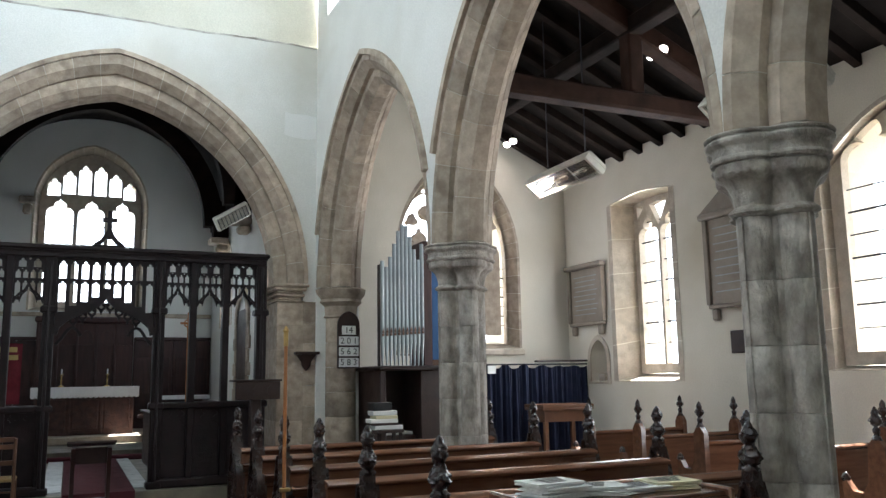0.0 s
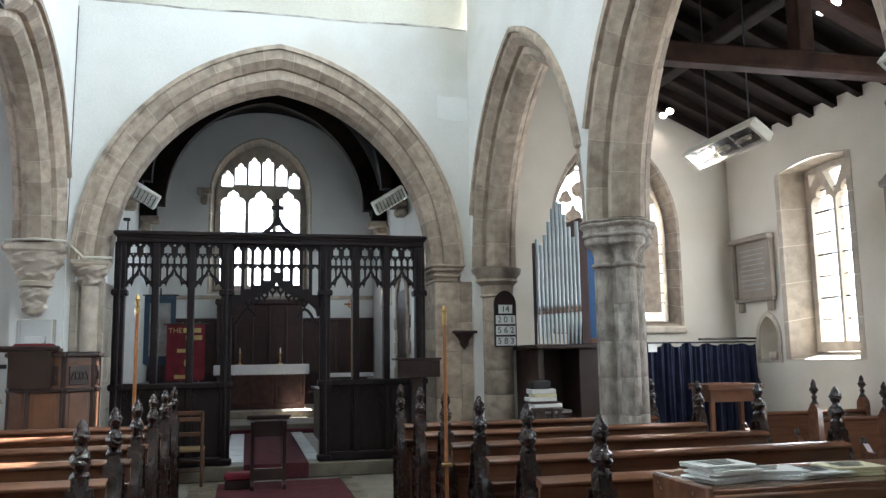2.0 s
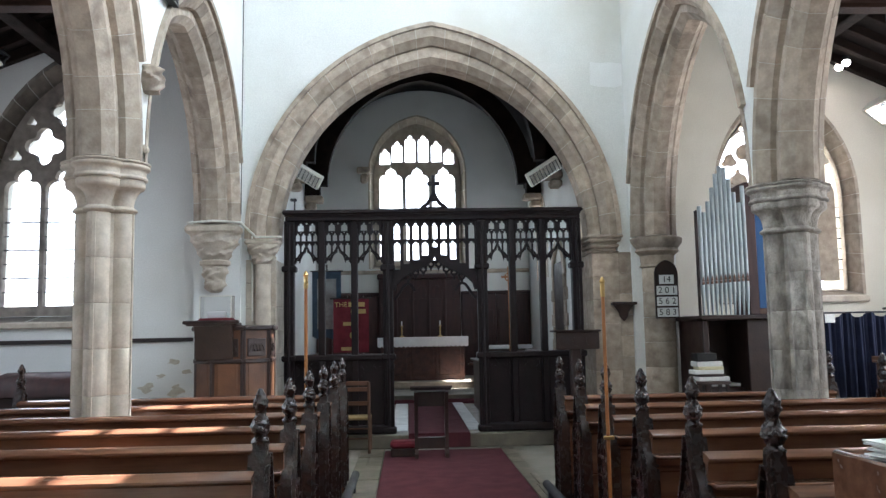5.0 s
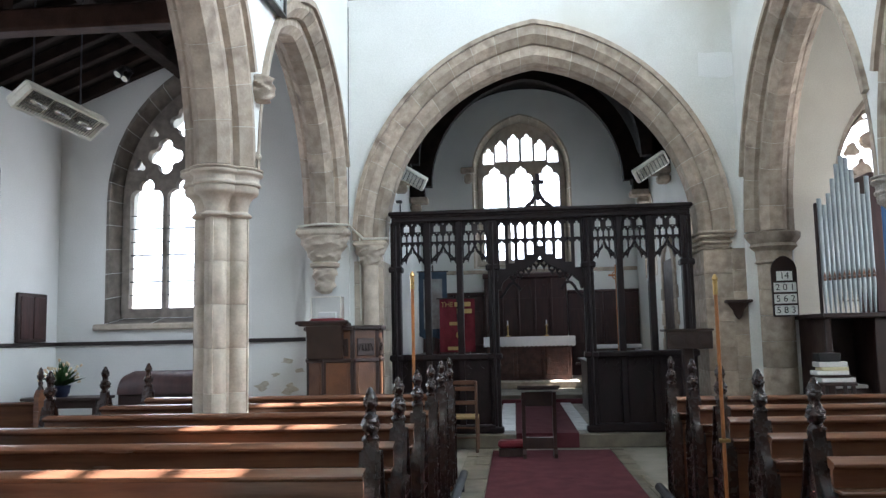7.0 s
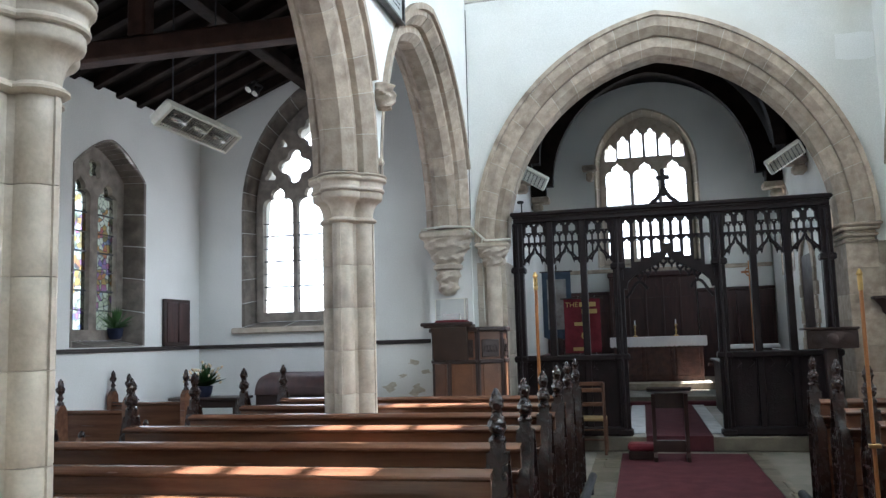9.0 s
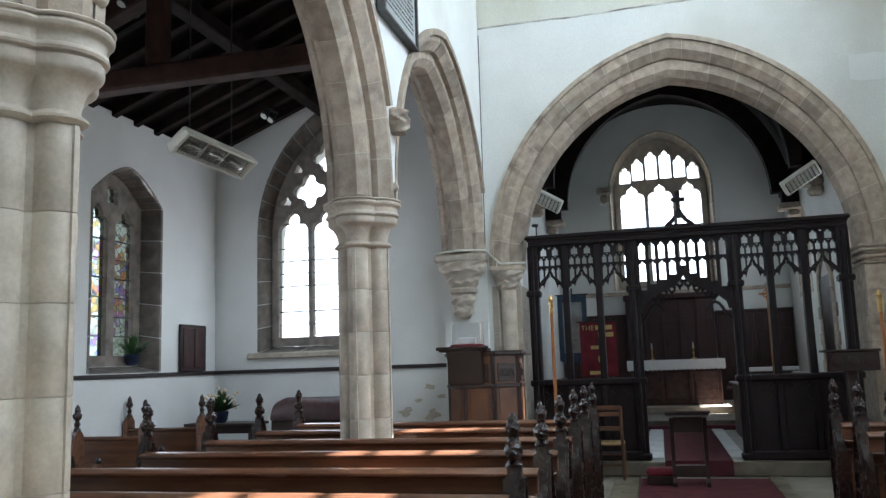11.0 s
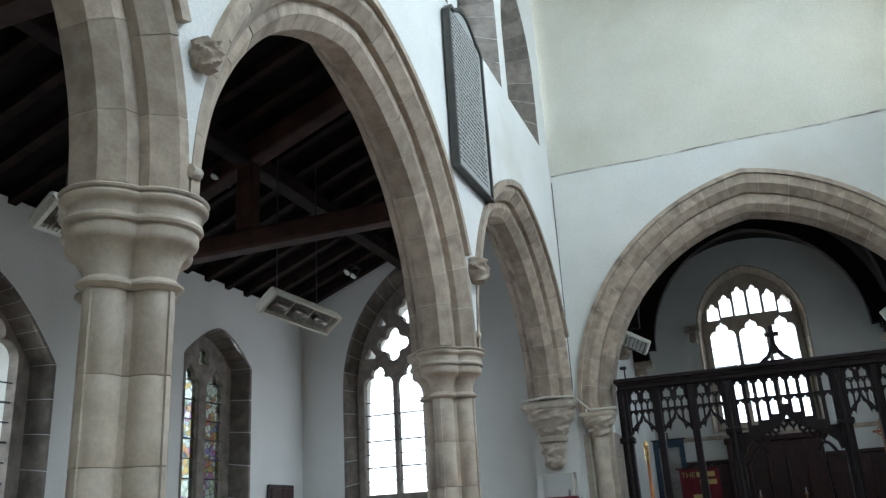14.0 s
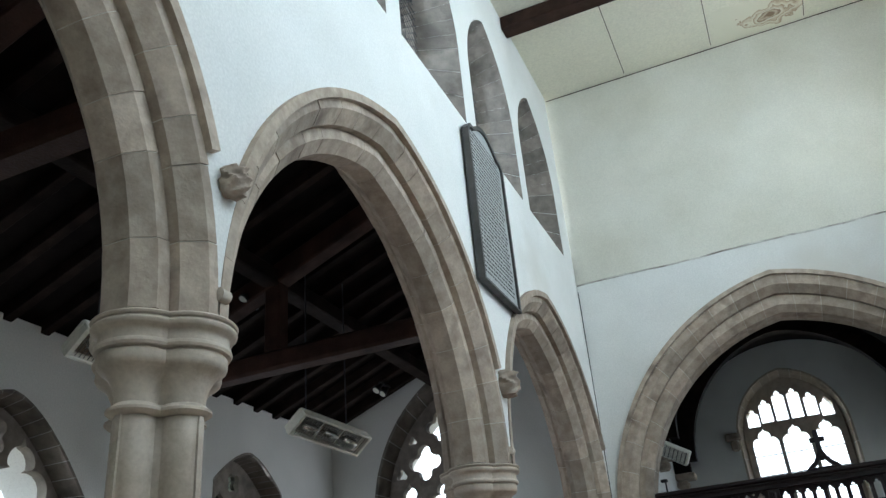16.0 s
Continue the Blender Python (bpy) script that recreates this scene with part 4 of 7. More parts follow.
def cusped_edge(c, a, z0, h):
    """The same edge with pointed cusps hanging from it."""
    left = [(c - a, z0), (c - a * 0.98, z0 + h * 0.18), (c - a * 0.80, z0 + h * 0.36), (c - a * 0.60, z0 + h * 0.34), (c - a * 0.55, z0 + h * 0.20), (c - a * 0.46, z0 + h * 0.42),
            (c - a * 0.36, z0 + h * 0.60), (c - a * 0.16, z0 + h * 0.76), (c - a * 0.04, z0 + h * 0.96), (c, z0 + h)]
    return left + [(2 * c - u, v) for u, v in left[-2::-1]]


def mouchette_rows(c, a, z_low, z_top, n):
    """Three tiers of small cusped lights over the ogee arch of a bay."""
    holes, w = [], 2 * a / n
    for i in range(n // 2):
        u = c - a + 2 * w * (i + 0.5)
        holes.append(cusped_loop(u, w * 0.52, z_top - 0.135, z_top - 0.085, 0.075))
    for i in range(1, n // 2):
        u = c - a + 2 * w * i
        holes.append([(u, z_top - 0.045), (u + 0.022, z_top - 0.022), (u, z_top - 0.008), (u - 0.022, z_top - 0.022)])
    for i in range(n):
        u = c - a + w * (i + 0.5)
        holes.append(cusped_loop(u, w * 0.36, z_top - 0.275, z_top - 0.22, 0.07))
        base = z_low + (0.205 if abs(u - c) < a * 0.5 else 0.135)
        holes.append(cusped_loop(u, w * 0.36, base, z_top - 0.36, 0.065))
    for i in (1, n - 1):
        u = c - a + w * i
        holes.append([(u, z_top - 0.165), (u + 0.014, z_top - 0.152), (u, z_top - 0.14), (u - 0.014, z_top - 0.152)])
    return [h[::-1] for h in holes]


for x0, x1 in BAYS:
    c, a = (x0 + x1) / 2, (x1 - x0) / 2 + 0.004
    zb = 2.49
    outline = cusped_edge(c, a, zb, 0.26) + [(c + a, 3.14), (c - a, 3.14)]
    part("tracery_panel", plate(outline, mouchette_rows(c, a - 0.01, zb, 3.13, 4), LZ, -0.025, 0.025), SCREEN, rood)
    bm = bmesh.new()
    sweep_bar(bm, [(u, v + 0.012) for u, v in ogee(c, a - 0.005, 2.53, 0.27)], 0.026, LZ, -0.045, 0.045)
    part("arch_rib", bm, SCREEN, rood)
    # lower panels with blind tracery
    part("dado_panel", boxed(x0 - 0.02, -0.015, 0.30 - Z0, x1 + 0.02, 0.015, 1.19 - Z0, bevel=0.0), SCREEN, rood)
    bm = plate([(c - a, 0.92), (c - a * 0.5, 1.02), (c, 1.06), (c + a * 0.5, 1.02), (c + a, 0.92), (c + a, 1.18), (c - a, 1.18)], [foil_loop(c + k * a * 0.5, 1.115, 0.05, 4)[::-1] for k in (-1, 1)], LZ, -0.04, -0.014)
    part("blind_tracery", bm, SCREEN, rood)
# doorway: ogee arch, tracery over it
c, a = 0.3825, 0.592
edge = [(c - a, 2.16), (c - a * 0.95, 2.27), (c - a * 0.78, 2.365), (c - a * 0.5, 2.445), (c - a * 0.22, 2.525), (c - a * 0.08, 2.60), (c, 2.66)]
edge = edge + [(2 * c - u, v) for u, v in edge[-2::-1]]
holes = []
for i in range(9):
    u = c - a + 2 * a * (i + 0.5) / 9
    holes.append(cusped_loop(u, 0.042, 2.865, 3.02, 0.085)[::-1])
    low = float(np.interp(abs(u - c) / a, (0.0, 0.08, 0.22, 0.5, 0.78, 0.95), (2.70, 2.66, 2.585, 2.505, 2.44, 2.36))) + 0.05
    holes.append(cusped_loop(u, 0.042, low, 2.77, 0.065)[::-1])
part("tracery_panel", plate(edge + [(c + a, 3.14), (c - a, 3.14)], holes, LZ, -0.025, 0.025), SCREEN, rood)
part("door_arch", sweep_bar(bmesh.new(), [(u, v - 0.01) for u, v in edge], 0.07, LZ, -0.075, 0.075), SCREEN, rood)
for sx in (-1, 1):
    pts = [(c + sx * (a - 0.02), 2.02)] + [(c + sx * (a - 0.05 - 0.26 * t), 2.02 + 0.22 * math.sin(t * 2.6)) for t in (0.15, 0.3, 0.45, 0.6, 0.75, 0.9, 1.0)]
    part("cusp", sweep_bar(bmesh.new(), pts, 0.035, LZ, -0.03, 0.03), SCREEN, rood)
for i in range(1, 9):
    u = c - a * 0.82 + 1.64 * a * i / 9
    top_ = float(np.interp(abs(u - c) / a, (0.0, 0.22, 0.5, 0.8), (2.60, 2.50, 2.42, 2.33)))
    bm = plate([(u - 0.055, top_), (u - 0.05, top_ - 0.07), (u - 0.02, top_ - 0.10), (u, top_ - 0.16), (u + 0.02, top_ - 0.10), (u + 0.05, top_ - 0.07), (u + 0.055, top_)], [foil_loop(u, top_ - 0.05, 0.025, 4)[::-1]], LZ, -0.02, 0.02)
    part("drop_cresting", bm, SCREEN, rood)
# finial over the door
fin = sbox("finial_base", c - 0.20, -0.08, 3.285, c + 0.20, 0.08, 3.315, 0.008)
bm = bmesh.new()
for sx in (-1, 1):
    sweep_bar(bm, [(c + sx * 0.17, 3.31), (c + sx * 0.09, 3.37), (c + sx * 0.04, 3.44), (c, 3.53)], 0.05, LZ, -0.04, 0.04)
part("finial_gable", bm, SCREEN, rood)
sbox("finial_post", c - 0.03, -0.03, 3.40, c + 0.03, 0.03, 3.78, 0.01)
sbox("finial_arm", c - 0.09, -0.025, 3.63, c + 0.09, 0.025, 3.69, 0.01)

structure("screen_step", boxed(-2.18, 11.24, -0.01, 2.98, 11.62, 0.178, bevel=0.015), SLAB, "worn stone step below the screen", "step")


# ---- carpets and paving of the nave ----
structure("carpet", boxed(-0.33, -4.0, -0.006, 1.20, 10.95, 0.008, bevel=0.003), CARPET, "dull red carpet runner along the nave aisle", "carpet")
structure("chancel_carpet", boxed(-0.02, 11.20, 0.182, 0.82, 16.39, 0.196, bevel=0.003), CARPET, "dull red carpet strip up the chancel", "carpet")
structure("step_carpet", boxed(-0.02, 11.205, 0.0, 0.82, 11.238, 0.196, bevel=0.003), CARPET, "dull red carpet over the step edge", "carpet")
structure("rail_kneeler", boxed(-1.0, 16.02, 0.162, 1.75, 16.18, 0.25, bevel=0.02), CARPET, "long red kneeler before the communion rail", "kneeler")
MARBLE = material("grey marble slabs", (0.42, 0.43, 0.42), (0.3, 0.31, 0.31), 0.35, scale=7, fine=50, bump=0.05, vary=0.3)
for x0, x1 in ((-0.26, -0.03), (0.83, 1.03)):
    for i in range(6):
        tagged(link("marble_slab", boxed(x0, 11.63 + i * 0.8, 0.17, x1, 11.63 + i * 0.8 + 0.79, 0.186, bevel=0.004), MARBLE), "pale grey marble paving slab beside the carpet", "slab", "chancel paving", "structure")


# ---- pews ----
def end_outline(s=1.0):
    """Half outline of a carved bench end, in (depth, height)."""
    left = [(-0.165, 0.02), (-0.165, 0.68), (-0.152, 0.76), (-0.12, 0.815), (-0.085, 0.855), (-0.072, 0.90), (-0.060, 0.965), (-0.040, 1.022), (-0.034, 1.07)]
    return left + [(-u, v) for u, v in left[::-1]]


def knobs(rows, m, seg=20):
    """Carved foliage in one mesh: oval rings of (height, half thickness, half width), rippled like leaves."""
    q, rings = bmesh.new(), []
    fine = [tuple(p[k] + (n_[k] - p[k]) * h / 2 for k in (0, 1, 2)) for p, n_ in zip(rows, rows[1:]) for h in (0, 1)] + [rows[-1]]
    for z, rx, ry in fine:
        ring = []
        for i in range(seg):
            a = 2 * math.pi * i / seg
            w = 1 + 0.11 * math.cos(5 * a + 3 * math.sin(z * 70)) + 0.07 * math.sin(z * 190 + 2 * a)
            ring.append(q.verts.new((rx * w * math.cos(a), ry * w * math.sin(a), z)))
        rings.append(ring)
    for a, b in zip(rings, rings[1:]):
        for i in range(seg):
            q.faces.new((a[i], a[(i + 1) % seg], b[(i + 1) % seg], b[i]))
    q.faces.new(rings[0][::-1]), q.faces.new(rings[-1])
    bmesh.ops.transform(q, matrix=m, verts=q.verts[:])
    return q


def poppyhead(bm, m):
    """Carved head: collar, pair of bulging leaves, waist, and a smaller trefoil bud on top."""
    return knobs([(0.0, 0.045, 0.050), (0.02, 0.050, 0.054), (0.04, 0.032, 0.034), (0.055, 0.038, 0.060), (0.075, 0.047, 0.080), (0.095, 0.050, 0.086), (0.115, 0.048, 0.076), (0.135, 0.040, 0.050), (0.155, 0.030, 0.032), (0.170, 0.028, 0.030),
                  (0.185, 0.032, 0.040), (0.205, 0.038, 0.056), (0.225, 0.040, 0.060), (0.245, 0.036, 0.050), (0.265, 0.028, 0.032), (0.285, 0.020, 0.022), (0.305, 0.008, 0.008)], m)


def bench_end(parent, x, mat):
    place = lambda u, v, d: (x + d, u, v)
    e = part("bench_end", plate(end_outline(), [], place, -0.03, 0.03), mat, parent)
    bm = bmesh.new()
    for s in (-1, 1):
        sweep_bar(bm, [(s * 0.132, 0.06), (s * 0.132, 0.71), (s * 0.080, 0.815), (s * 0.052, 0.92), (s * 0.024, 1.015)], 0.018, place, -0.05, 0.05)
    for z in (0.30, 0.52, 0.65):
        sweep_bar(bm, [(-0.128, z), (0.128, z)], 0.016, place, -0.046, 0.046)
    for k in (-1, 0, 1):
        sweep_bar(bm, [(k * 0.08 + u, 0.66 + v) for u, v in arc_points(0.036, 0.075, 4)], 0.012, place, -0.046, 0.046)
    part("carved_rib", bm, mat, e)
    part("poppyhead", poppyhead(None, Matrix.Translation((x, 0, 1.06)) @ Matrix.Diagonal((0.82, 0.82, 0.82, 1))), mat, e, "carved fleur-de-lis head")
    return e


def pew(x0, x1, ends, label, group, back_mat=PEW):
    """A bench: seat, panelled back with a rounded top rail, book ledge, and carved ends."""
    p = thing("pew", label, "pew", group)
    a, b = min(x0, x1), max(x0, x1)
    part("seat", boxed(a, -0.09, 0.42, b, 0.24, 0.455, bevel=0.01), back_mat, p)
    part("seat_front", boxed(a, 0.18, 0.05, b, 0.205, 0.42, bevel=0.0), back_mat, p)
    for z0, z1 in ((0.08, 0.40), (0.402, 0.715), (0.745, 0.915)):
        part("back_board", boxed(a, -0.118, z0, b, -0.092, z1, bevel=0.004), back_mat, p)
    bm = bmesh.new()
    prof = [(-0.118, 0.900), (-0.140, 0.905), (-0.150, 0.917), (-0.150, 0.927), (-0.141, 0.935), (-0.062, 0.951), (-0.054, 0.946), (-0.054, 0.918), (-0.068, 0.903), (-0.092, 0.900)]
    plate(prof, [], lambda u, v, d: (d, u, v), a, b, bm=bm)
    part("top_rail", bm, back_mat, p)
    part("lower_rail", boxed(a, -0.13, 0.712, b, -0.088, 0.748, bevel=0.010), back_mat, p)
    part("book_ledge", boxed(a, -0.23, 0.80, b, -0.118, 0.82, bevel=0.006), back_mat, p)
    part("plinth", boxed(a - 0.035, -0.20, 0.0, b + 0.035, 0.22, 0.05, bevel=0.01), back_mat, p)
    for x in ends:
        bench_end(p, x, CARVED)
    return p


NAVE_N = pew(-3.855, -0.695, (-0.68, -3.88), "polished oak pew with dark carved poppyhead ends", "north nave pews")
NAVE_N.matrix_world = Matrix.Translation((0, 3.80, 0))
for k in range(1, 6):
    copy_thing(NAVE_N, Matrix.Translation((0, 3.80 + 0.92 * k, 0)))
# the first south pew stops short at the pier, the others pass between the piers
pew(1.415, 3.06, (1.40, 3.085), "short polished oak pew that ends at the pier", "south nave pews").matrix_world = Matrix.Translation((0, 3.135, 0))
NAVE_S = pew(1.415, 3.945, (1.40, 3.96), "polished oak pew with dark carved poppyhead ends", "south nave pews")
NAVE_S.matrix_world = Matrix.Translation((0, 4.03, 0))
for k in range(1, 5):
    copy_thing(NAVE_S, Matrix.Translation((0, 4.03 + 0.89 * k, 0)))


def aisle_pew(x0, x1, label, group):
    """A plainer pew whose straight ends rise to slim turned finials."""
    p = thing("aisle_pew", label, "pew", group)
    part("seat", boxed(x0, -0.10, 0.42, x1, 0.26, 0.455, bevel=0.01), PEW, p)
    part("back_board", boxed(x0, -0.14, 0.10, x1, -0.11, 0.82, bevel=0.005), PEW, p)
    part("top_rail", boxed(x0, -0.16, 0.81, x1, -0.085, 0.86, bevel=0.018), PEW, p)
    for x in (x0, x1):
        e = part("bench_end", plate([(-0.17, 0), (-0.17, 0.94), (-0.125, 1.0), (-0.06, 1.0), (-0.02, 0.94), (0.0, 0.66), (0.06, 0.57), (0.15, 0.58), (0.21, 0.66), (0.25, 0.64), (0.24, 0.5), (0.24, 0)], [], lambda u, v, d: (x + d, u, v), -0.03, 0.03), PEW, p)
        part("finial", knobs([(0.0, 0.034, 0.045), (0.025, 0.030, 0.035), (0.045, 0.018, 0.020), (0.065, 0.026, 0.030), (0.085, 0.026, 0.030), (0.105, 0.014, 0.016), (0.125, 0.024, 0.040), (0.15, 0.032, 0.060), (0.17, 0.030, 0.052), (0.19, 0.024, 0.030),
                               (0.21, 0.026, 0.032), (0.235, 0.020, 0.024), (0.265, 0.005, 0.005)], Matrix.Translation((x, -0.09, 0.995)), 14), CARVED, e, "small carved dark finial")
        part("elbow_knob", knobs([(-0.035, 0.010, 0.010), (-0.015, 0.030, 0.034), (0.01, 0.032, 0.036), (0.035, 0.020, 0.024), (0.05, 0.006, 0.006)], Matrix.Translation((x, 0.235, 0.67)), 14), CARVED, e)
    return p


A = aisle_pew(-6.62, -5.58, "brown oak aisle pew with turned finials", "north aisle pews")
A.matrix_world = Matrix.Translation((0, 9.32, 0))
for y in (8.15, 7.05):
    copy_thing(A, Matrix.Translation((0, y, 0)))
A = aisle_pew(5.88, 7.30, "brown oak aisle pew with turned finials", "south aisle pews")
A.matrix_world = Matrix.Translation((0, 8.68, 0))
for y in (7.72, 6.72, 5.72, 4.70):
    copy_thing(A, Matrix.Translation((0, y, 0)))


# ---- materials of the furnishings ----
OAK = material("warm oak", (0.13, 0.056, 0.026), (0.08, 0.034, 0.017), 0.42, scale=5, fine=40, bump=0.12, vary=0.3)
DARKOAK = material("dark oak", (0.036, 0.017, 0.012), (0.021, 0.010, 0.008), 0.42, scale=5, fine=40, bump=0.12, vary=0.3)
RED = material("red cloth", (0.17, 0.012, 0.022), (0.12, 0.009, 0.016), 0.85, scale=6, fine=120, bump=0.15)
NAVY = material("navy curtain", (0.012, 0.018, 0.05), (0.008, 0.012, 0.034), 0.9, scale=6, fine=160, bump=0.2)
BLUE = material("blue cloth", (0.05, 0.13, 0.30), (0.04, 0.10, 0.23), 0.85, scale=4, fine=120, bump=0.1)
PIPE = material("painted organ pipe", (0.36, 0.40, 0.41), (0.29, 0.33, 0.335), 0.34, scale=3, fine=40, bump=0.03, vary=0.15, metal=0.25)
BRASS = material("aged brass", (0.62, 0.42, 0.16), (0.45, 0.30, 0.12), 0.3, metal=0.9, scale=10, fine=60, bump=0.05)
COPPER = material("varnished staff", (0.42, 0.17, 0.05), (0.33, 0.12, 0.04), 0.3, scale=8, fine=50, bump=0.03)
WHITE = material("white enamel", (0.74, 0.72, 0.64), (0.68, 0.66, 0.57), 0.45, scale=3, fine=40, bump=0.03)
STEEL = material("polished reflector", (0.62, 0.6, 0.56), (0.5, 0.48, 0.45), 0.2, metal=0.9, scale=12, fine=60, bump=0.05)
LINEN = material("white linen", (0.86, 0.86, 0.88), (0.80, 0.80, 0.83), 0.9, scale=8, fine=140, bump=0.2)
PAPER = material("paper", (0.78, 0.78, 0.76), (0.72, 0.72, 0.7), 0.8, scale=6, fine=60, bump=0.02, vary=0.15)
CREAMPAPER = material("cream paper", (0.74, 0.68, 0.45), (0.68, 0.62, 0.4), 0.8, scale=6, fine=60, bump=0.02)
BLACK = material("black paint", (0.012, 0.012, 0.013), (0.02, 0.02, 0.02), 0.5, scale=8, fine=60, bump=0.05)
GREEN = material("leaf green", (0.05, 0.12, 0.03), (0.03, 0.075, 0.02), 0.6, scale=12, fine=60, bump=0.1, vary=0.3)
CREAMFLOWER = material("cream petals", (0.72, 0.62, 0.42), (0.65, 0.45, 0.3), 0.7, scale=12, fine=60, bump=0.05)
SLATE = material("grey painted board", (0.40, 0.41, 0.40), (0.32, 0.33, 0.32), 0.6, scale=5, fine=60, bump=0.08)
INK = material("dark lettering", (0.09, 0.085, 0.08), rough=0.8)
TABLET = material("brown marble tablet", (0.30, 0.25, 0.20), (0.23, 0.19, 0.15), 0.5, scale=4, fine=60, bump=0.06)
GOLD = material("gold thread", (0.55, 0.40, 0.14), rough=0.6)
RUSH = material("woven rush", (0.36, 0.25, 0.11), (0.27, 0.18, 0.08), 0.9, scale=14, fine=120, bump=0.3)
PATCH = material("flaked plaster", (0.56, 0.52, 0.43), (0.46, 0.41, 0.32), 0.95, scale=18, fine=60, bump=0.3)
GLOW = bpy.data.materials.new("lit lamp")
GLOW.use_nodes = True
GLOW.node_tree.nodes["Principled BSDF"].inputs["Emission Color"].default_value = (1, 0.82, 0.7, 1)
GLOW.node_tree.nodes["Principled BSDF"].inputs["Emission Strength"].default_value = 12.0
CLEAR = bpy.data.materials.new("clear acrylic")
CLEAR.use_nodes = True
_c = CLEAR.node_tree.nodes["Principled BSDF"]
_c.inputs["Transmission Weight"].default_value, _c.inputs["Roughness"].default_value, _c.inputs["IOR"].default_value = 1.0, 0.02, 1.25


def put(parent, name, mat, *a, bevel=0.006, m=None, label=""):
    return part(name, boxed(*a, bevel=bevel, m=m), mat, parent, label)


def rod(parent, name, mat, p, q, r, seg=8, label=""):
    p, q = Vector(p), Vector(q)
    m = Matrix.Translation(p) @ (q - p).to_track_quat("Z", "Y").to_matrix().to_4x4()
    return part(name, lathe([(r, 0), (r, (q - p).length)], seg, m=m), mat, parent, label)


def lettering(text, size, m, mat, parent, name="lettering", depth=0.002):
    """Raised letters in the built-in font, as a mesh."""
    cu = bpy.data.curves.new(name, "FONT")
    cu.body, cu.size, cu.align_x, cu.align_y, cu.extrude = text, size, "CENTER", "CENTER", depth
    tmp = bpy.data.objects.new(name, cu)
    scene.collection.objects.link(tmp)
    bpy.context.view_layer.update()
    me = bpy.data.meshes.new_from_object(tmp.evaluated_get(bpy.context.evaluated_depsgraph_get()))
    bpy.data.objects.remove(tmp)
    me.materials.clear()
    me.materials.append(mat)
    ob = new(name, me)
    ob.parent = parent
    ob.matrix_local = m
    return ob


FACE_W = Matrix.Rotation(math.pi / 2, 4, "X")            # upright, read from the west

# ---- pulpit ----
pul = thing("pulpit", "panelled oak pulpit with carved frieze and red cushion", "pulpit", at=Matrix.Translation((-2.21, 10.55, 0)))
R = 0.475
corners = [(R * math.cos(math.radians(22.5 + 45 * i)), R * math.sin(math.radians(22.5 + 45 * i))) for i in range(8)]
for i in range(8):
    (xa, ya), (xb, yb) = corners[i], corners[(i + 1) % 8]
    ln = math.hypot(xb - xa, yb - ya)
    m = Matrix(((((xb - xa) / ln), -((yb - ya) / ln), 0, xa), (((yb - ya) / ln), ((xb - xa) / ln), 0, ya), (0, 0, 1, 0), (0, 0, 0, 1)))
    side = put(pul, "side_panel", OAK, 0.0, -0.02, 0.0, ln, 0.02, 1.62, bevel=0.0, m=m)
    for z0, z1 in ((0.1, 0.62), (0.70, 1.22)):
        put(side, "panel_field", OAK, 0.06, -0.032, z0, ln - 0.06, -0.018, z1, bevel=0.008, m=m)
        put(side, "panel_frame", DARKOAK, 0.03, -0.028, z1 + 0.01, ln - 0.03, -0.018, z1 + 0.05, bevel=0.004, m=m)
    put(side, "frieze", DARKOAK, 0.05, -0.034, 1.30, ln - 0.05, -0.018, 1.52, bevel=0.006, m=m)
    bm = bmesh.new()
    for k in range(4):
        sweep_bar(bm, [(0.09 + (ln - 0.18) * (k + 0.5) / 4 + u, 1.36 + v) for u, v in arc_points(0.035, 0.09, 4)], 0.012, lambda u, v, d: m @ Vector((u, d, v)), -0.045, -0.03)
    part("carving", bm, DARKOAK, side)
    put(side, "dentil_rail", DARKOAK, 0.0, -0.05, 1.22, ln, -0.01, 1.27, bevel=0.01, m=m)
    put(side, "capping", DARKOAK, -0.02, -0.07, 1.62, ln + 0.02, 0.06, 1.68, bevel=0.015, m=m)
    rod(pul, "corner_post", DARKOAK, (xa, ya, 0), (xa, ya, 1.62), 0.035)
desk = put(pul, "book_desk", DARKOAK, -0.47, -0.62, 1.68, 0.14, -0.30, 1.72, bevel=0.01, m=None, label="dark oak book desk")
part("support", plate([(-0.44, 1.25), (-0.47, 1.27), (-0.56, 1.62), (-0.59, 1.678), (-0.40, 1.678), (-0.40, 1.25)], [], lambda u, v, d: (d, u, v), -0.38, 0.07), DARKOAK, desk)
put(desk, "moulded_lip", DARKOAK, -0.50, -0.65, 1.70, 0.17, -0.60, 1.745, bevel=0.012)
cush = thing("cushion", "flat red velvet cushion on the pulpit desk", "cushion", at=Matrix.Translation((-2.33, 10.04, 1.722)))
put(cush, "pad", RED, -0.20, -0.12, 0, 0.20, 0.14, 0.05, bevel=0.02)
cv = thing("book_cover", "clear acrylic case standing on a red cushion", "case", at=Matrix.Translation((-2.33, 10.05, 1.773)))
for a in ((-0.19, -0.09, 0, -0.184, 0.11, 0.27), (0.184, -0.09, 0, 0.19, 0.11, 0.27), (-0.184, 0.104, 0, 0.184, 0.11, 0.27), (-0.184, -0.09, 0.264, 0.184, 0.104, 0.27)):
    put(cv, "sheet", CLEAR, *a, bevel=0.0)
for x in (-0.187, 0.187):
    put(cv, "edge", WHITE, x - 0.006, -0.098, 0, x + 0.006, -0.091, 0.27, bevel=0.001)
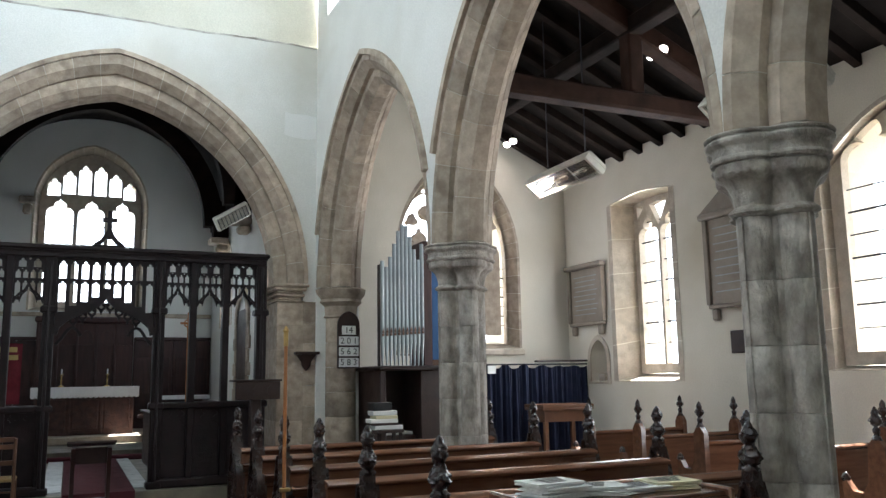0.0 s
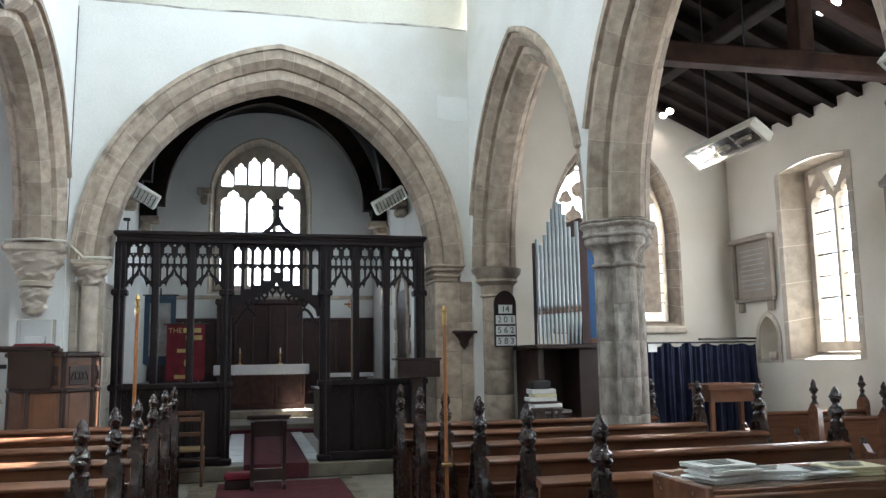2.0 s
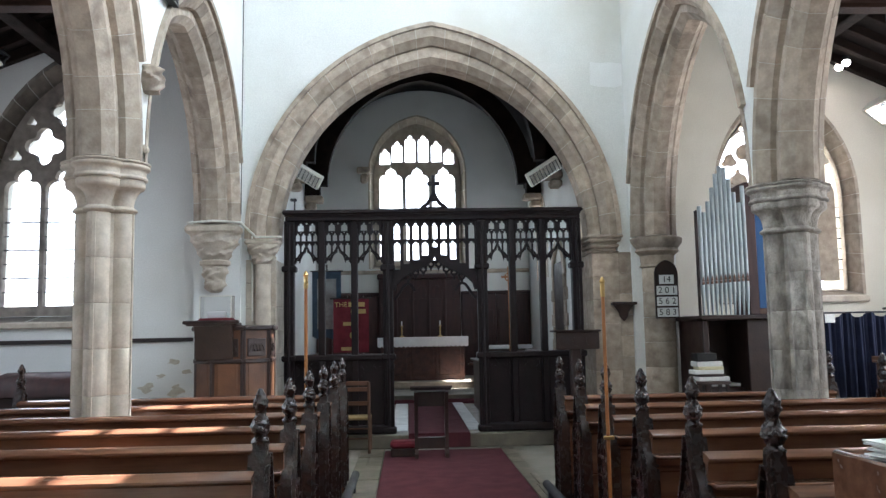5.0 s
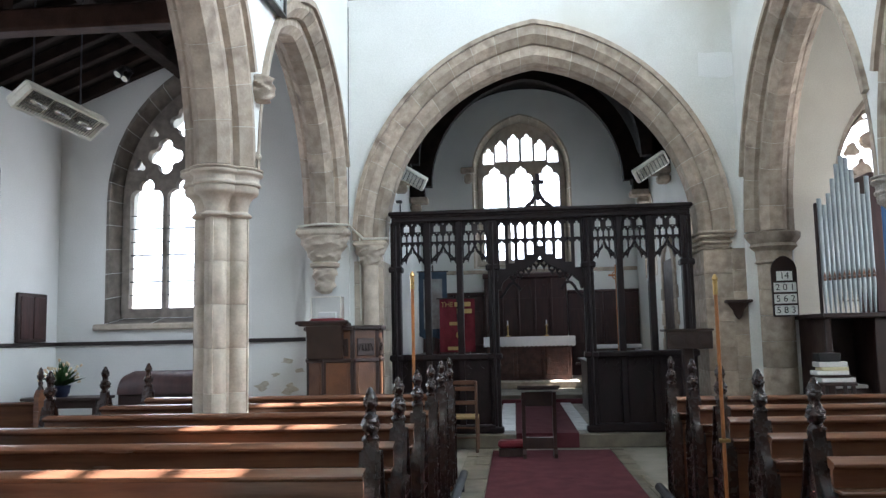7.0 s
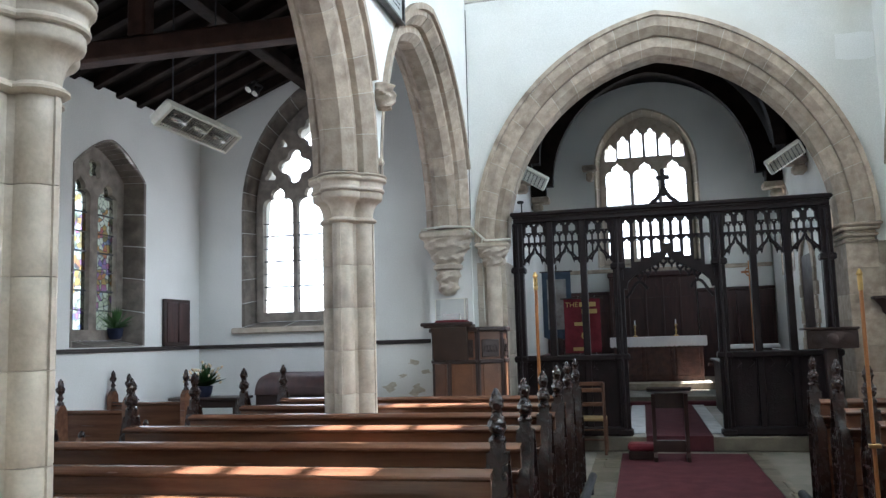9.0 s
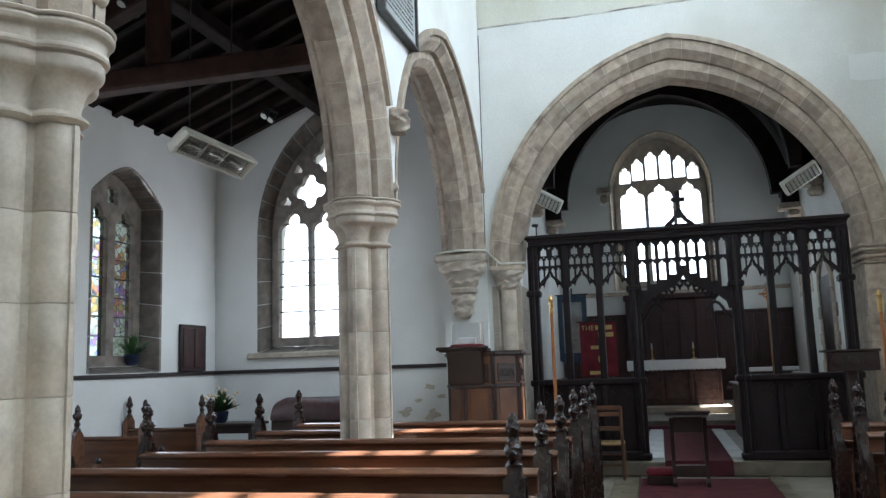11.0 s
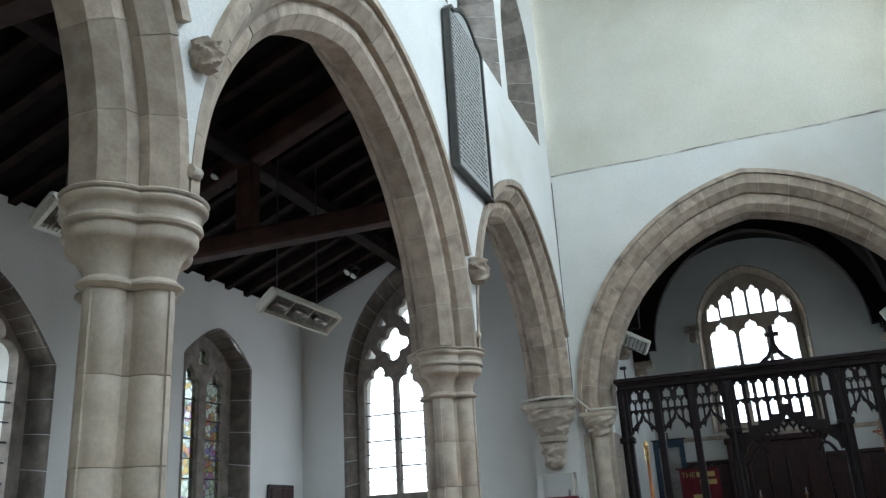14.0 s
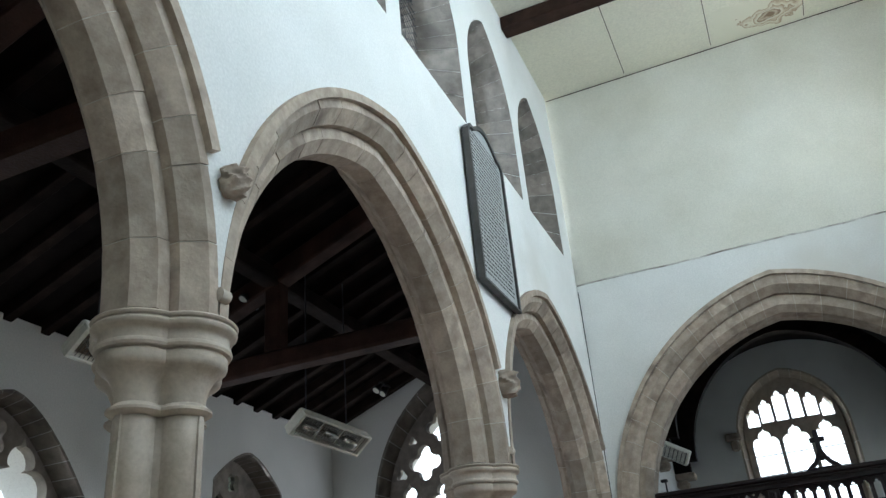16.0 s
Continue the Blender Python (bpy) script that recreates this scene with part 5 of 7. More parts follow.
put(cv, "edge", WHITE, -0.187, -0.098, 0.258, 0.187, -0.091, 0.272, bevel=0.001)
bk = thing("book", "closed pale book in the acrylic case", "book", at=Matrix.Translation((-2.33, 10.08, 1.774)))
put(bk, "cover", PAPER, -0.11, -0.06, 0, 0.11, 0.01, 0.08, bevel=0.006)

# ---- reading desk, lectern, kneeler, chair ----
rd = thing("reading_desk", "dark carved oak reading desk on a post", "desk", at=Matrix.Translation((2.24, 10.95, 0)))
t = put(rd, "desk_front", DARKOAK, -0.29, -0.20, 1.29, 0.29, -0.16, 1.52, bevel=0.01)
for k in (-0.18, 0.0, 0.18):
    part("roundel", lathe([(0.03, 0), (0.07, 0.004), (0.07, 0.012), (0.05, 0.016)], 14, m=Matrix.Translation((k, -0.20, 1.405)) @ Matrix.Rotation(math.pi / 2, 4, "X")), DARKOAK, t)
put(rd, "desk_top", DARKOAK, -0.31, -0.22, 1.52, 0.31, 0.18, 1.55, bevel=0.01)
put(rd, "post", DARKOAK, -0.07, -0.08, 0.05, 0.07, 0.08, 1.5, bevel=0.02)
put(rd, "foot", DARKOAK, -0.24, -0.24, 0, 0.24, 0.24, 0.06, bevel=0.02)

lec = thing("lectern", "small dark oak prayer desk with sloping top", "lectern", at=Matrix.Translation((0.27, 10.35, 0.01)))
put(lec, "top", DARKOAK, -0.26, -0.20, 0.0, 0.26, 0.18, 0.03, bevel=0.008, m=Matrix.Translation((0, 0, 0.83)) @ Matrix.Rotation(math.radians(-8), 4, "X"))
put(lec, "apron", DARKOAK, -0.17, -0.015, 0.62, 0.17, 0.015, 0.80, bevel=0.006)
for sx in (-1, 1):
    bm = plate([(-0.14, 0.0), (-0.14, 0.05), (-0.05, 0.10), (-0.05, 0.62), (-0.15, 0.80), (0.15, 0.80), (0.05, 0.62), (0.05, 0.10), (0.14, 0.05), (0.14, 0.0)], [], lambda u, v, d: (sx * 0.19 + d, u, v), -0.022, 0.022)
    part("leg", bm, DARKOAK, lec)
put(lec, "stretcher", DARKOAK, -0.18, -0.02, 0.10, 0.18, 0.02, 0.24, bevel=0.006)
kn = thing("kneeler", "red padded kneeler on a low wooden base", "kneeler", at=Matrix.Translation((-0.06, 10.50, 0.01)))
put(kn, "pad", RED, -0.19, -0.13, 0.10, 0.16, 0.13, 0.19, bevel=0.03)
put(kn, "base", DARKOAK, -0.18, -0.12, 0.0, 0.15, 0.12, 0.10, bevel=0.008)

ch = thing("chair", "light oak ladder chair with a rush seat", "chair", at=Matrix.Translation((-0.72, 10.98, 0.0)))
for x in (-0.19, 0.19):
    rod(ch, "back_leg", OAK, (x, -0.17, 0), (x, -0.19, 0.92), 0.02)
    rod(ch, "front_leg", OAK, (x, 0.17, 0), (x, 0.17, 0.45), 0.02)
put(ch, "seat", RUSH, -0.21, -0.19, 0.43, 0.21, 0.19, 0.47, bevel=0.012)
for z in (0.62, 0.80, 0.88):
    put(ch, "back_slat", OAK, -0.19, -0.195, z, 0.19, -0.175, z + 0.055, bevel=0.006)
for z in (0.15, 0.28):
    rod(ch, "stretcher", OAK, (-0.19, 0.17, z), (0.19, 0.17, z), 0.012)

# ---- churchwardens' staves ----
for x, y, top, lean in ((1.352, 5.60, 1.894, 0.0), (-0.785, 6.29, 2.022, 0.0)):
    st = thing("warden_staff", "thin varnished staff with brass tip against a pew end", "staff", "warden staves", at=Matrix.Translation((x, y, 0)))
    rod(st, "shaft", COPPER, (0, 0, 0.02), (lean, 0, top - 0.12), 0.013)
    rod(st, "tip", BRASS, (lean, 0, top - 0.12), (lean * 1.1, 0, top - 0.03), 0.017)
    part("knob", lathe([(0.012, 0), (0.022, 0.015), (0.012, 0.04), (0.003, 0.05)], 8, m=Matrix.Translation((lean * 1.1, 0, top - 0.03))), BRASS, st)
    put(st, "bracket", BRASS, -0.03, -0.02, 0.80, 0.04, 0.02, 0.825, bevel=0.004)
    rod(st, "ferrule", BRASS, (0, 0, 0.0), (0, 0, 0.06), 0.016)

# ---- hymn board ----
hb = thing("hymn_board", "dark oak hymn board with white number cards", "board", at=Matrix.Translation((3.50, 10.86, 1.68)))
part("back", plate([(-0.16, 0)] + [(u, 0.60 + v) for u, v in arc_points(0.16, 0.19, 8)] + [(0.16, 0)], [], lambda u, v, d: (u, d, v), 0.0, 0.03), DARKOAK, hb)
for i, txt in enumerate(("14", "201", "562", "583")):
    z = 0.525 - i * 0.148
    w = 0.10 if i == 0 else 0.142
    card = put(hb, "number_card", PAPER, -w, -0.008, z - 0.062, w, -0.001, z + 0.062, bevel=0.001)
    lettering(txt if i == 0 else " ".join(txt), 0.118, Matrix.Translation((0, -0.009, z)) @ FACE_W, BLACK, hb, "number")
    put(hb, "rail", DARKOAK, -0.155, -0.014, z - 0.078, 0.155, 0.0, z - 0.060, bevel=0.002)
put(hb, "hook", LEAD, -0.02, 0.03, 0.5, 0.02, 0.20, 0.53, bevel=0.002)
br = thing("wall_bracket", "small dark carved wooden bracket on the stone jamb", "bracket", at=Matrix.Translation((2.98, 11.20, 1.72)))
put(br, "shelf", DARKOAK, -0.17, -0.14, 0.16, 0.17, 0.0, 0.20, bevel=0.01)
part("corbel", lathe([(0.01, -0.06), (0.05, 0.0), (0.06, 0.06), (0.11, 0.14), (0.12, 0.16)], 12, m=Matrix.Translation((0, -0.04, 0)) @ Matrix.Diagonal((1.2, 0.7, 1, 1))), DARKOAK, br)

# ---- organ ----
org = thing("organ", "pipe organ with pale grey pipes in a dark oak case", "organ", at=Matrix.Translation((3.72, 10.2, 0)))
put(org, "case_side", DARKOAK, 0.02, 0.04, 0.0, 0.10, 1.20, 1.64, bevel=0.01)
put(org, "case_side", DARKOAK, 0.60, 0.04, 0.0, 0.98, 1.20, 1.64, bevel=0.01)
put(org, "case_back", DARKOAK, 0.10, 0.70, 0.0, 0.60, 1.20, 1.64, bevel=0.0)
put(org, "impost_rail", DARKOAK, -0.04, -0.08, 1.64, 1.0, 1.2, 1.70, bevel=0.015)
put(org, "keyboard", PAPER, 0.12, 0.30, 0.78, 0.58, 0.60, 0.82, bevel=0.004)
put(org, "key_desk", DARKOAK, 0.10, 0.25, 0.70, 0.60, 0.72, 0.775, bevel=0.01)
put(org, "corner_post", DARKOAK, -0.015, -0.02, 1.70, 0.0, 0.06, 3.05, bevel=0.003)
bp_ = put(org, "back_panel", PANEL, 0.66, 0.06, 1.70, 0.79, 0.60, 3.42, bevel=0.01)
put(org, "blue_panel", BLUE, 0.79, 0.08, 1.70, 1.10, 0.56, 3.0, bevel=0.01, label="faded blue cloth side panel")
put(org, "gilt_rail", OAK, 0.78, 0.06, 1.70, 1.12, 0.12, 1.78, bevel=0.008)
NP = 11
heights = (3.10, 3.02, 3.16, 3.34, 3.52, 3.62, 3.60, 3.45, 3.28, 3.14, 3.36)
for i, top in enumerate(heights):
    x = 0.035 + 0.0575 * i
    r = 0.028
    pp = part("pipe", lathe([(0.010, 1.70), (r * 0.9, 1.98), (r, 2.03), (r, top - 0.01), (r * 0.94, top)], 14, m=Matrix.Translation((x, 0.0, 0))), PIPE, org)
    mz = 2.09 + 0.004 * i
    put(pp, "mouth", OAK, x - 0.017, -0.034, mz, x + 0.017, -0.022, mz + 0.035, bevel=0.004)
    part("lip", plate([(x - 0.017, mz + 0.04), (x, mz + 0.11), (x + 0.017, mz + 0.04)], [], lambda u, v, d: (u, d, v), -0.033, -0.024), OAK, pp)
bs = thing("music_stand", "stack of pale hymn books on a dark stool", "stool", at=Matrix.Translation((3.66, 9.9, 0)))
put(bs, "seat", DARKOAK, -0.20, -0.16, 0.86, 0.22, 0.16, 0.90, bevel=0.01)
for x, y in ((-0.16, -0.12), (0.18, -0.12), (-0.16, 0.12), (0.18, 0.12)):
    put(bs, "leg", DARKOAK, x - 0.02, y - 0.02, 0, x + 0.02, y + 0.02, 0.86, bevel=0.004)
z = 0.902
for i, (w, h_, mt, dx) in enumerate(((0.19, 0.05, PAPER, 0.03), (0.17, 0.03, DARKOAK, 0.0), (0.18, 0.05, PAPER, -0.03), (0.15, 0.04, CREAMPAPER, 0.0), (0.16, 0.06, PAPER, -0.02), (0.12, 0.10, BLACK, -0.05))):
    bk = thing("book", "worn hymn book lying in a stack", "book", "stacked hymn books", at=Matrix.Translation((3.66 + dx, 9.9, z)))
    put(bk, "cover", mt, -w, -0.11, 0, w, 0.11, h_, bevel=0.006)
    z += h_ + 0.001

# ---- curtain, table and pole in the south aisle ----
cu = thing("curtain", "dark navy pleated curtain hung from a rail", "curtain", at=Matrix.Translation((0, 10.95, 0)))
bm = bmesh.new()
N = 120
top, bot = [], []
for i in range(N + 1):
    x = 5.62 + 1.85 * i / N
    y = 0.045 * math.sin(i * 0.62) + 0.02 * math.sin(i * 1.7)
    top.append((x, y * 0.6, 1.70 - 0.03 * abs(math.sin(i * 0.13)) + 0.02 * math.sin(i * 0.31)))
    bot.append((x + 0.01 * math.sin(i * 0.9), y * 1.5, 0.03))
for off in (0.0, 0.006):
    a = [bm.verts.new((x, y + off, z)) for x, y, z in top]
    mid_ = [bm.verts.new(((p[0] + q[0]) / 2, (p[1] + q[1]) / 2 + off, 0.85)) for p, q in zip(top, bot)]
    b = [bm.verts.new((x, y + off, z)) for x, y, z in bot]
    for i in range(N):
        bm.faces.new((a[i], a[i + 1], mid_[i + 1], mid_[i])), bm.faces.new((mid_[i], mid_[i + 1], b[i + 1], b[i]))
part("cloth", bm, NAVY, cu)
rod(cu, "rail", LEAD, (5.55, 0, 1.715), (7.49, 0, 1.715), 0.012)
put(cu, "white_label", PAPER, 5.66, -0.09, 1.58, 5.80, -0.082, 1.70, bevel=0.001, m=None)
po = thing("pole", "dark wooden pole lying across the curtain top", "pole", at=Matrix.Translation((0, 10.9, 1.745)))
rod(po, "shaft", DARKOAK, (6.6, 0, 0.02), (7.45, -0.02, 0.02), 0.016)
put(po, "crosspiece", DARKOAK, 6.52, -0.05, 0.0, 7.1, 0.05, 0.03, bevel=0.006)
tb = thing("display_table", "light oak display table with raised edges", "table", at=Matrix.Translation((6.40, 10.1, 0)))
put(tb, "top", OAK, -0.42, -0.26, 1.06, 0.42, 0.26, 1.09, bevel=0.006)
for a in ((-0.42, -0.26, 1.09, 0.42, -0.235, 1.14), (-0.42, 0.235, 1.09, 0.42, 0.26, 1.14), (-0.42, -0.235, 1.09, -0.395, 0.235, 1.14), (0.395, -0.235, 1.09, 0.42, 0.235, 1.14)):
    put(tb, "rim", OAK, *a, bevel=0.004)
put(tb, "apron", OAK, -0.38, -0.23, 0.90, 0.38, 0.23, 1.06, bevel=0.004)
for x in (-0.35, 0.35):
    for y in (-0.2, 0.2):
        put(tb, "leg", OAK, x - 0.03, y - 0.03, 0, x + 0.03, y + 0.03, 0.90, bevel=0.006)

# ---- table with leaflets beside the nave ----
lt = thing("leaflet_desk", "boarded oak desk front with papers on top", "desk", at=Matrix.Translation((1.92, 2.84, 0)))
put(lt, "top", PEW, -0.40, -0.32, 1.07, 0.424, 0.02, 1.095, bevel=0.006)
put(lt, "end_board", PEW, -0.43, -0.34, 0.0, -0.40, 0.04, 1.11, bevel=0.008)
put(lt, "end_board", PEW, 0.424, -0.34, 0.0, 0.454, 0.04, 1.11, bevel=0.008)
for i in range(13):
    x = -0.40 + 0.824 * i / 13
    put(lt, "front_board", PEW, x + 0.002, -0.335, 0.02, x + 0.824 / 13 - 0.002, -0.315, 1.035, bevel=0.004)
put(lt, "top_rail", PEW, -0.40, -0.345, 1.035, 0.424, -0.31, 1.08, bevel=0.008)
rnd = random.Random(5)
for name, mt, x, y, w, d, n, rot in (("leaflet_pile", PAPER, -0.25, -0.15, 0.105, 0.08, 8, 10), ("leaflet_pile", PAPER, -0.05, -0.12, 0.105, 0.08, 4, -14), ("leaflet_pile", PAPER, 0.13, -0.15, 0.105, 0.08, 3, 6), ("leaflet_pile", CREAMPAPER, 0.30, -0.14, 0.105, 0.08, 4, -8)):
    lp = thing(name, "loose pile of printed leaflets on the desk" if mt is PAPER else "loose pile of yellow leaflets on the desk", "papers", "leaflet piles", at=Matrix.Translation((1.92 + x, 2.84 + y, 1.097)) @ Matrix.Rotation(math.radians(rot), 4, "Z"))
    for i in range(n):
        q = Matrix.Translation((rnd.uniform(-0.02, 0.02), rnd.uniform(-0.015, 0.015), i * 0.008)) @ Matrix.Rotation(math.radians(rnd.uniform(-9, 9)), 4, "Z")
        put(lp, "sheet", mt, -w, -d, 0, w, d, 0.006, bevel=0.0, m=q)
    for k in range(4):
        put(lp, "printed_line", INK, -w * 0.7, -d * 0.6 + k * 0.03, n * 0.008, w * (0.2 + 0.12 * k), -d * 0.6 + k * 0.03 + 0.012, n * 0.008 + 0.001, bevel=0.0)


# ---- wall monuments, niche, notice board ----
def tablet(y0, y1, z0, z1, label, pediment):
    t = thing("wall_tablet", label, "memorial", "wall tablets", at=Matrix.Translation((XSA, 0, 0)))
    put(t, "slab", TABLET, -0.06, y0 + 0.08, z0, -0.002, y1 - 0.08, z1 - 0.12, bevel=0.008)
    put(t, "cornice", TABLET, -0.14, y0 - 0.03, z1 - 0.12, -0.002, y1 + 0.03, z1 - 0.04, bevel=0.02)
    put(t, "pilaster", TABLET, -0.09, y0, z0, -0.002, y0 + 0.08, z1 - 0.12, bevel=0.01)
    put(t, "pilaster", TABLET, -0.09, y1 - 0.08, z0, -0.002, y1, z1 - 0.12, bevel=0.01)
    put(t, "apron", TABLET, -0.08, y0 + 0.02, z0 - 0.05, -0.002, y1 - 0.02, z0, bevel=0.012)
    for y in (y0 + 0.12, y1 - 0.12):
        put(t, "bracket", TABLET, -0.07, y - 0.06, z0 - 0.20, -0.002, y + 0.06, z0 - 0.05, bevel=0.02)
    for k in range(9):
        put(t, "inscribed_line", SLATE, -0.0625, y0 + 0.16 + 0.03 * (k % 3), z1 - 0.25 - k * (z1 - z0 - 0.3) / 9, -0.0605, y1 - 0.16 - 0.04 * (k % 2), z1 - 0.235 - k * (z1 - z0 - 0.3) / 9, bevel=0.0)
    if pediment:
        part("pediment", plate([(y0 - 0.03, z1 - 0.04), ((y0 + y1) / 2, z1 + 0.28), (y1 + 0.03, z1 - 0.04)], [], lambda u, v, d: (d, u, v), -0.10, -0.002), TABLET, t)


tablet(10.36, 11.32, 2.36, 3.34, "brown marble memorial tablet with moulded cornice", False)
tablet(7.15, 8.10, 2.40, 3.62, "tall brown marble memorial tablet with a pediment", True)
pl = thing("wall_plaque", "small dark wooden plaque on the wall", "plaque", at=Matrix.Translation((XSA, 7.62, 1.92)))
put(pl, "board", DARKOAK, -0.03, -0.16, -0.14, -0.002, 0.16, 0.14, bevel=0.006)
ni = thing("piscina_niche", "pointed stone wall niche with a stone shelf", "niche", kind="structure")
lo, li = arch_loop(10.62, 0.29, 1.40, 1.78, 0.38, 8), arch_loop(10.62, 0.22, 1.44, 1.78, 0.30, 8)
part("stone_frame", plate(lo, [li[::-1]], ALONG_Y(0), XSA - 0.02, XSA + 0.02), PALE, ni)
bm = bmesh.new()
bm.faces.new([bm.verts.new((XSA + 0.34, u, v)) for u, v in lo])
part("recess_back", bm, TABLET, ni)
put(ni, "shelf", PALE, XSA - 0.03, 10.46, 1.445, XSA + 0.12, 10.62, 1.56, bevel=0.01)
nb = thing("wall_cupboard", "small dark wooden cupboard door in the wall", "cupboard", at=Matrix.Translation((XNA, 10.77, 1.89)))
put(nb, "frame", DARKOAK, 0.002, -0.34, -0.34, 0.05, 0.34, 0.34, bevel=0.01)
for y in (-0.29, 0.01):
    put(nb, "panel", PANEL, 0.05, y, -0.29, 0.065, y + 0.28, 0.29, bevel=0.006)

# ---- north aisle: flower table, rounded wooden chest, blue seat ----
ft = thing("side_table", "small dark oak table below the window", "table", at=Matrix.Translation((-6.0, 10.55, 0)))
put(ft, "top", DARKOAK, -0.52, -0.24, 0.78, 0.55, 0.24, 0.82, bevel=0.008)
put(ft, "apron", DARKOAK, -0.47, -0.20, 0.68, 0.5, 0.20, 0.78, bevel=0.004)
for x in (-0.45, 0.48):
    for y in (-0.18, 0.18):
        rod(ft, "leg", DARKOAK, (x, y, 0), (x, y, 0.68), 0.028)


def flowers(x, y, z, s, n, petals, label, seed):
    r = random.Random(seed)
    f = thing("flower_arrangement", label, "flowers", at=Matrix.Translation((x, y, z)))
    part("bowl", lathe([(0.07 * s, 0), (0.10 * s, 0.04 * s), (0.12 * s, 0.16 * s), (0.11 * s, 0.165 * s)], 14), NAVY, f)
    bl = bmesh.new()
    for i in range(n):
        a, e = r.uniform(0, 2 * math.pi), r.uniform(0.35, 1.5)
        ln = s * r.uniform(0.22, 0.40)
        way = Vector((math.cos(a) * math.cos(e), math.sin(a) * math.cos(e), math.sin(e)))
        side = way.cross(Vector((0, 0, 1))).normalized() * s * r.uniform(0.012, 0.028)
        p0 = Vector((0, 0, 0.14 * s))
        tip = p0 + way * ln + Vector((0, 0, -0.05 * s * math.cos(e)))
        mid_ = p0 + way * ln * 0.55
        v = [bl.verts.new(q) for q in (p0, mid_ + side, tip, mid_ - side)]
        bl.faces.new(v)
        if i % 5 == 0 and petals:
            q = Matrix.Translation(tip) @ way.to_track_quat("Z", "Y").to_matrix().to_4x4()
            part("bloom", lathe([(0.004, -0.02 * s), (0.016 * s, 0.0), (0.022 * s, 0.018 * s), (0.010 * s, 0.032 * s)], 6, None, q), CREAMFLOWER, f)
    part("leaves", bl, GREEN, f)


flowers(-6.05, 10.5, 0.82, 0.95, 170, True, "arrangement of cream lilies and green leaves", 3)
flowers(XNA - 0.18, 9.62, 1.66, 0.9, 60, False, "green trailing foliage on the window sill", 4)
pc = thing("domed_chest", "reddish brown chest with a rounded lid", "chest", at=Matrix.Translation((-4.65, 10.75, 0.12)))
put(pc, "body", DARKOAK, -0.62, -0.25, -0.12, 0.62, 0.25, 0.72, bevel=0.01)
bm = bmesh.new()
ringsA = [[bm.verts.new((x, 0.28 * math.cos(t), 0.72 + 0.30 * math.sin(t))) for t in [math.pi * k / 12 for k in range(13)]] for x in (-0.62, -0.5, 0.5, 0.62)]
for i, rg in enumerate(ringsA):
    if i in (0, 3):
        for v in rg:
            v.co.z = 0.72 + (v.co.z - 0.72) * 0.82
for a, b in zip(ringsA, ringsA[1:]):
    for k in range(12):
        bm.faces.new((a[k], a[k + 1], b[k + 1], b[k]))
bm.faces.new(ringsA[0][::-1]), bm.faces.new(ringsA[-1])
bmesh.ops.recalc_face_normals(bm, faces=bm.faces[:])
part("lid", bm, PANEL, pc)
bx = thing("stool", "small blue upholstered stool", "stool", at=Matrix.Translation((-6.38, 9.9, 0)))
put(bx, "pad", BLUE, -0.15, -0.15, 0.62, 0.15, 0.15, 0.72, bevel=0.03)
for x in (-0.11, 0.11):
    for y in (-0.11, 0.11):
        put(bx, "leg", DARKOAK, x - 0.02, y - 0.02, 0, x + 0.02, y + 0.02, 0.62, bevel=0.004)


# ---- heaters and spot lamps ----
def heater(a, b, tilt, rods, lit, label):
    """A hanging quartz heater: white trough with reflector and three lamps, on thin rods."""
    a, b = Vector(a), Vector(b)
    ln = (b - a).length
    xa = (b - a).normalized()
    za = (Vector((0, 0, 1)) - xa * xa.z).normalized()
    ya = za.cross(xa)
    m = Matrix((xa, ya, za)).transposed().to_4x4()
    m.translation = a
    m = m @ Matrix.Rotation(tilt, 4, "X")
    h = thing("radiant_heater", label, "heater", "radiant heaters", at=m)
    put(h, "casing", WHITE, 0, -0.14, 0.04, ln, 0.14, 0.11, bevel=0.02)
    for y in (-0.14, 0.115):
        put(h, "rim", WHITE, 0, y, -0.02, ln, y + 0.025, 0.05, bevel=0.004)
    for x in (0.0, ln - 0.04):
        put(h, "end_cap", WHITE, x, -0.115, -0.02, x + 0.04, 0.115, 0.05, bevel=0.004)
    for i in range(3):
        x0, x1 = 0.07 + (ln - 0.14) * i / 3, 0.07 + (ln - 0.14) * (i + 1) / 3 - 0.03
        r = put(h, "reflector", STEEL, x0, -0.10, 0.025, x1, 0.10, 0.038, bevel=0.004)
        part("heat_lamp", lathe([(0.02, 0), (0.032, 0.03), (0.032, x1 - x0 - 0.11), (0.02, x1 - x0 - 0.08)], 10, m=Matrix.Translation((x0 + 0.04, 0, 0.0)) @ Matrix.Rotation(math.pi / 2, 4, "Y")), GLOW if (lit and i == 0) else STEEL, r)
        for k in range(9):
            put(r, "guard_wire", LEAD, x0 + (x1 - x0) * k / 8 - 0.002, -0.11, -0.018, x0 + (x1 - x0) * k / 8 + 0.002, 0.11, -0.014, bevel=0.0)
    inv = m.inverted()
    for f, top in rods:
        base = m @ Vector((ln * f, 0, 0.11))
        rod(h, "suspension_rod", LEAD, inv @ base, inv @ Vector((base.x, base.y, top)), 0.008)


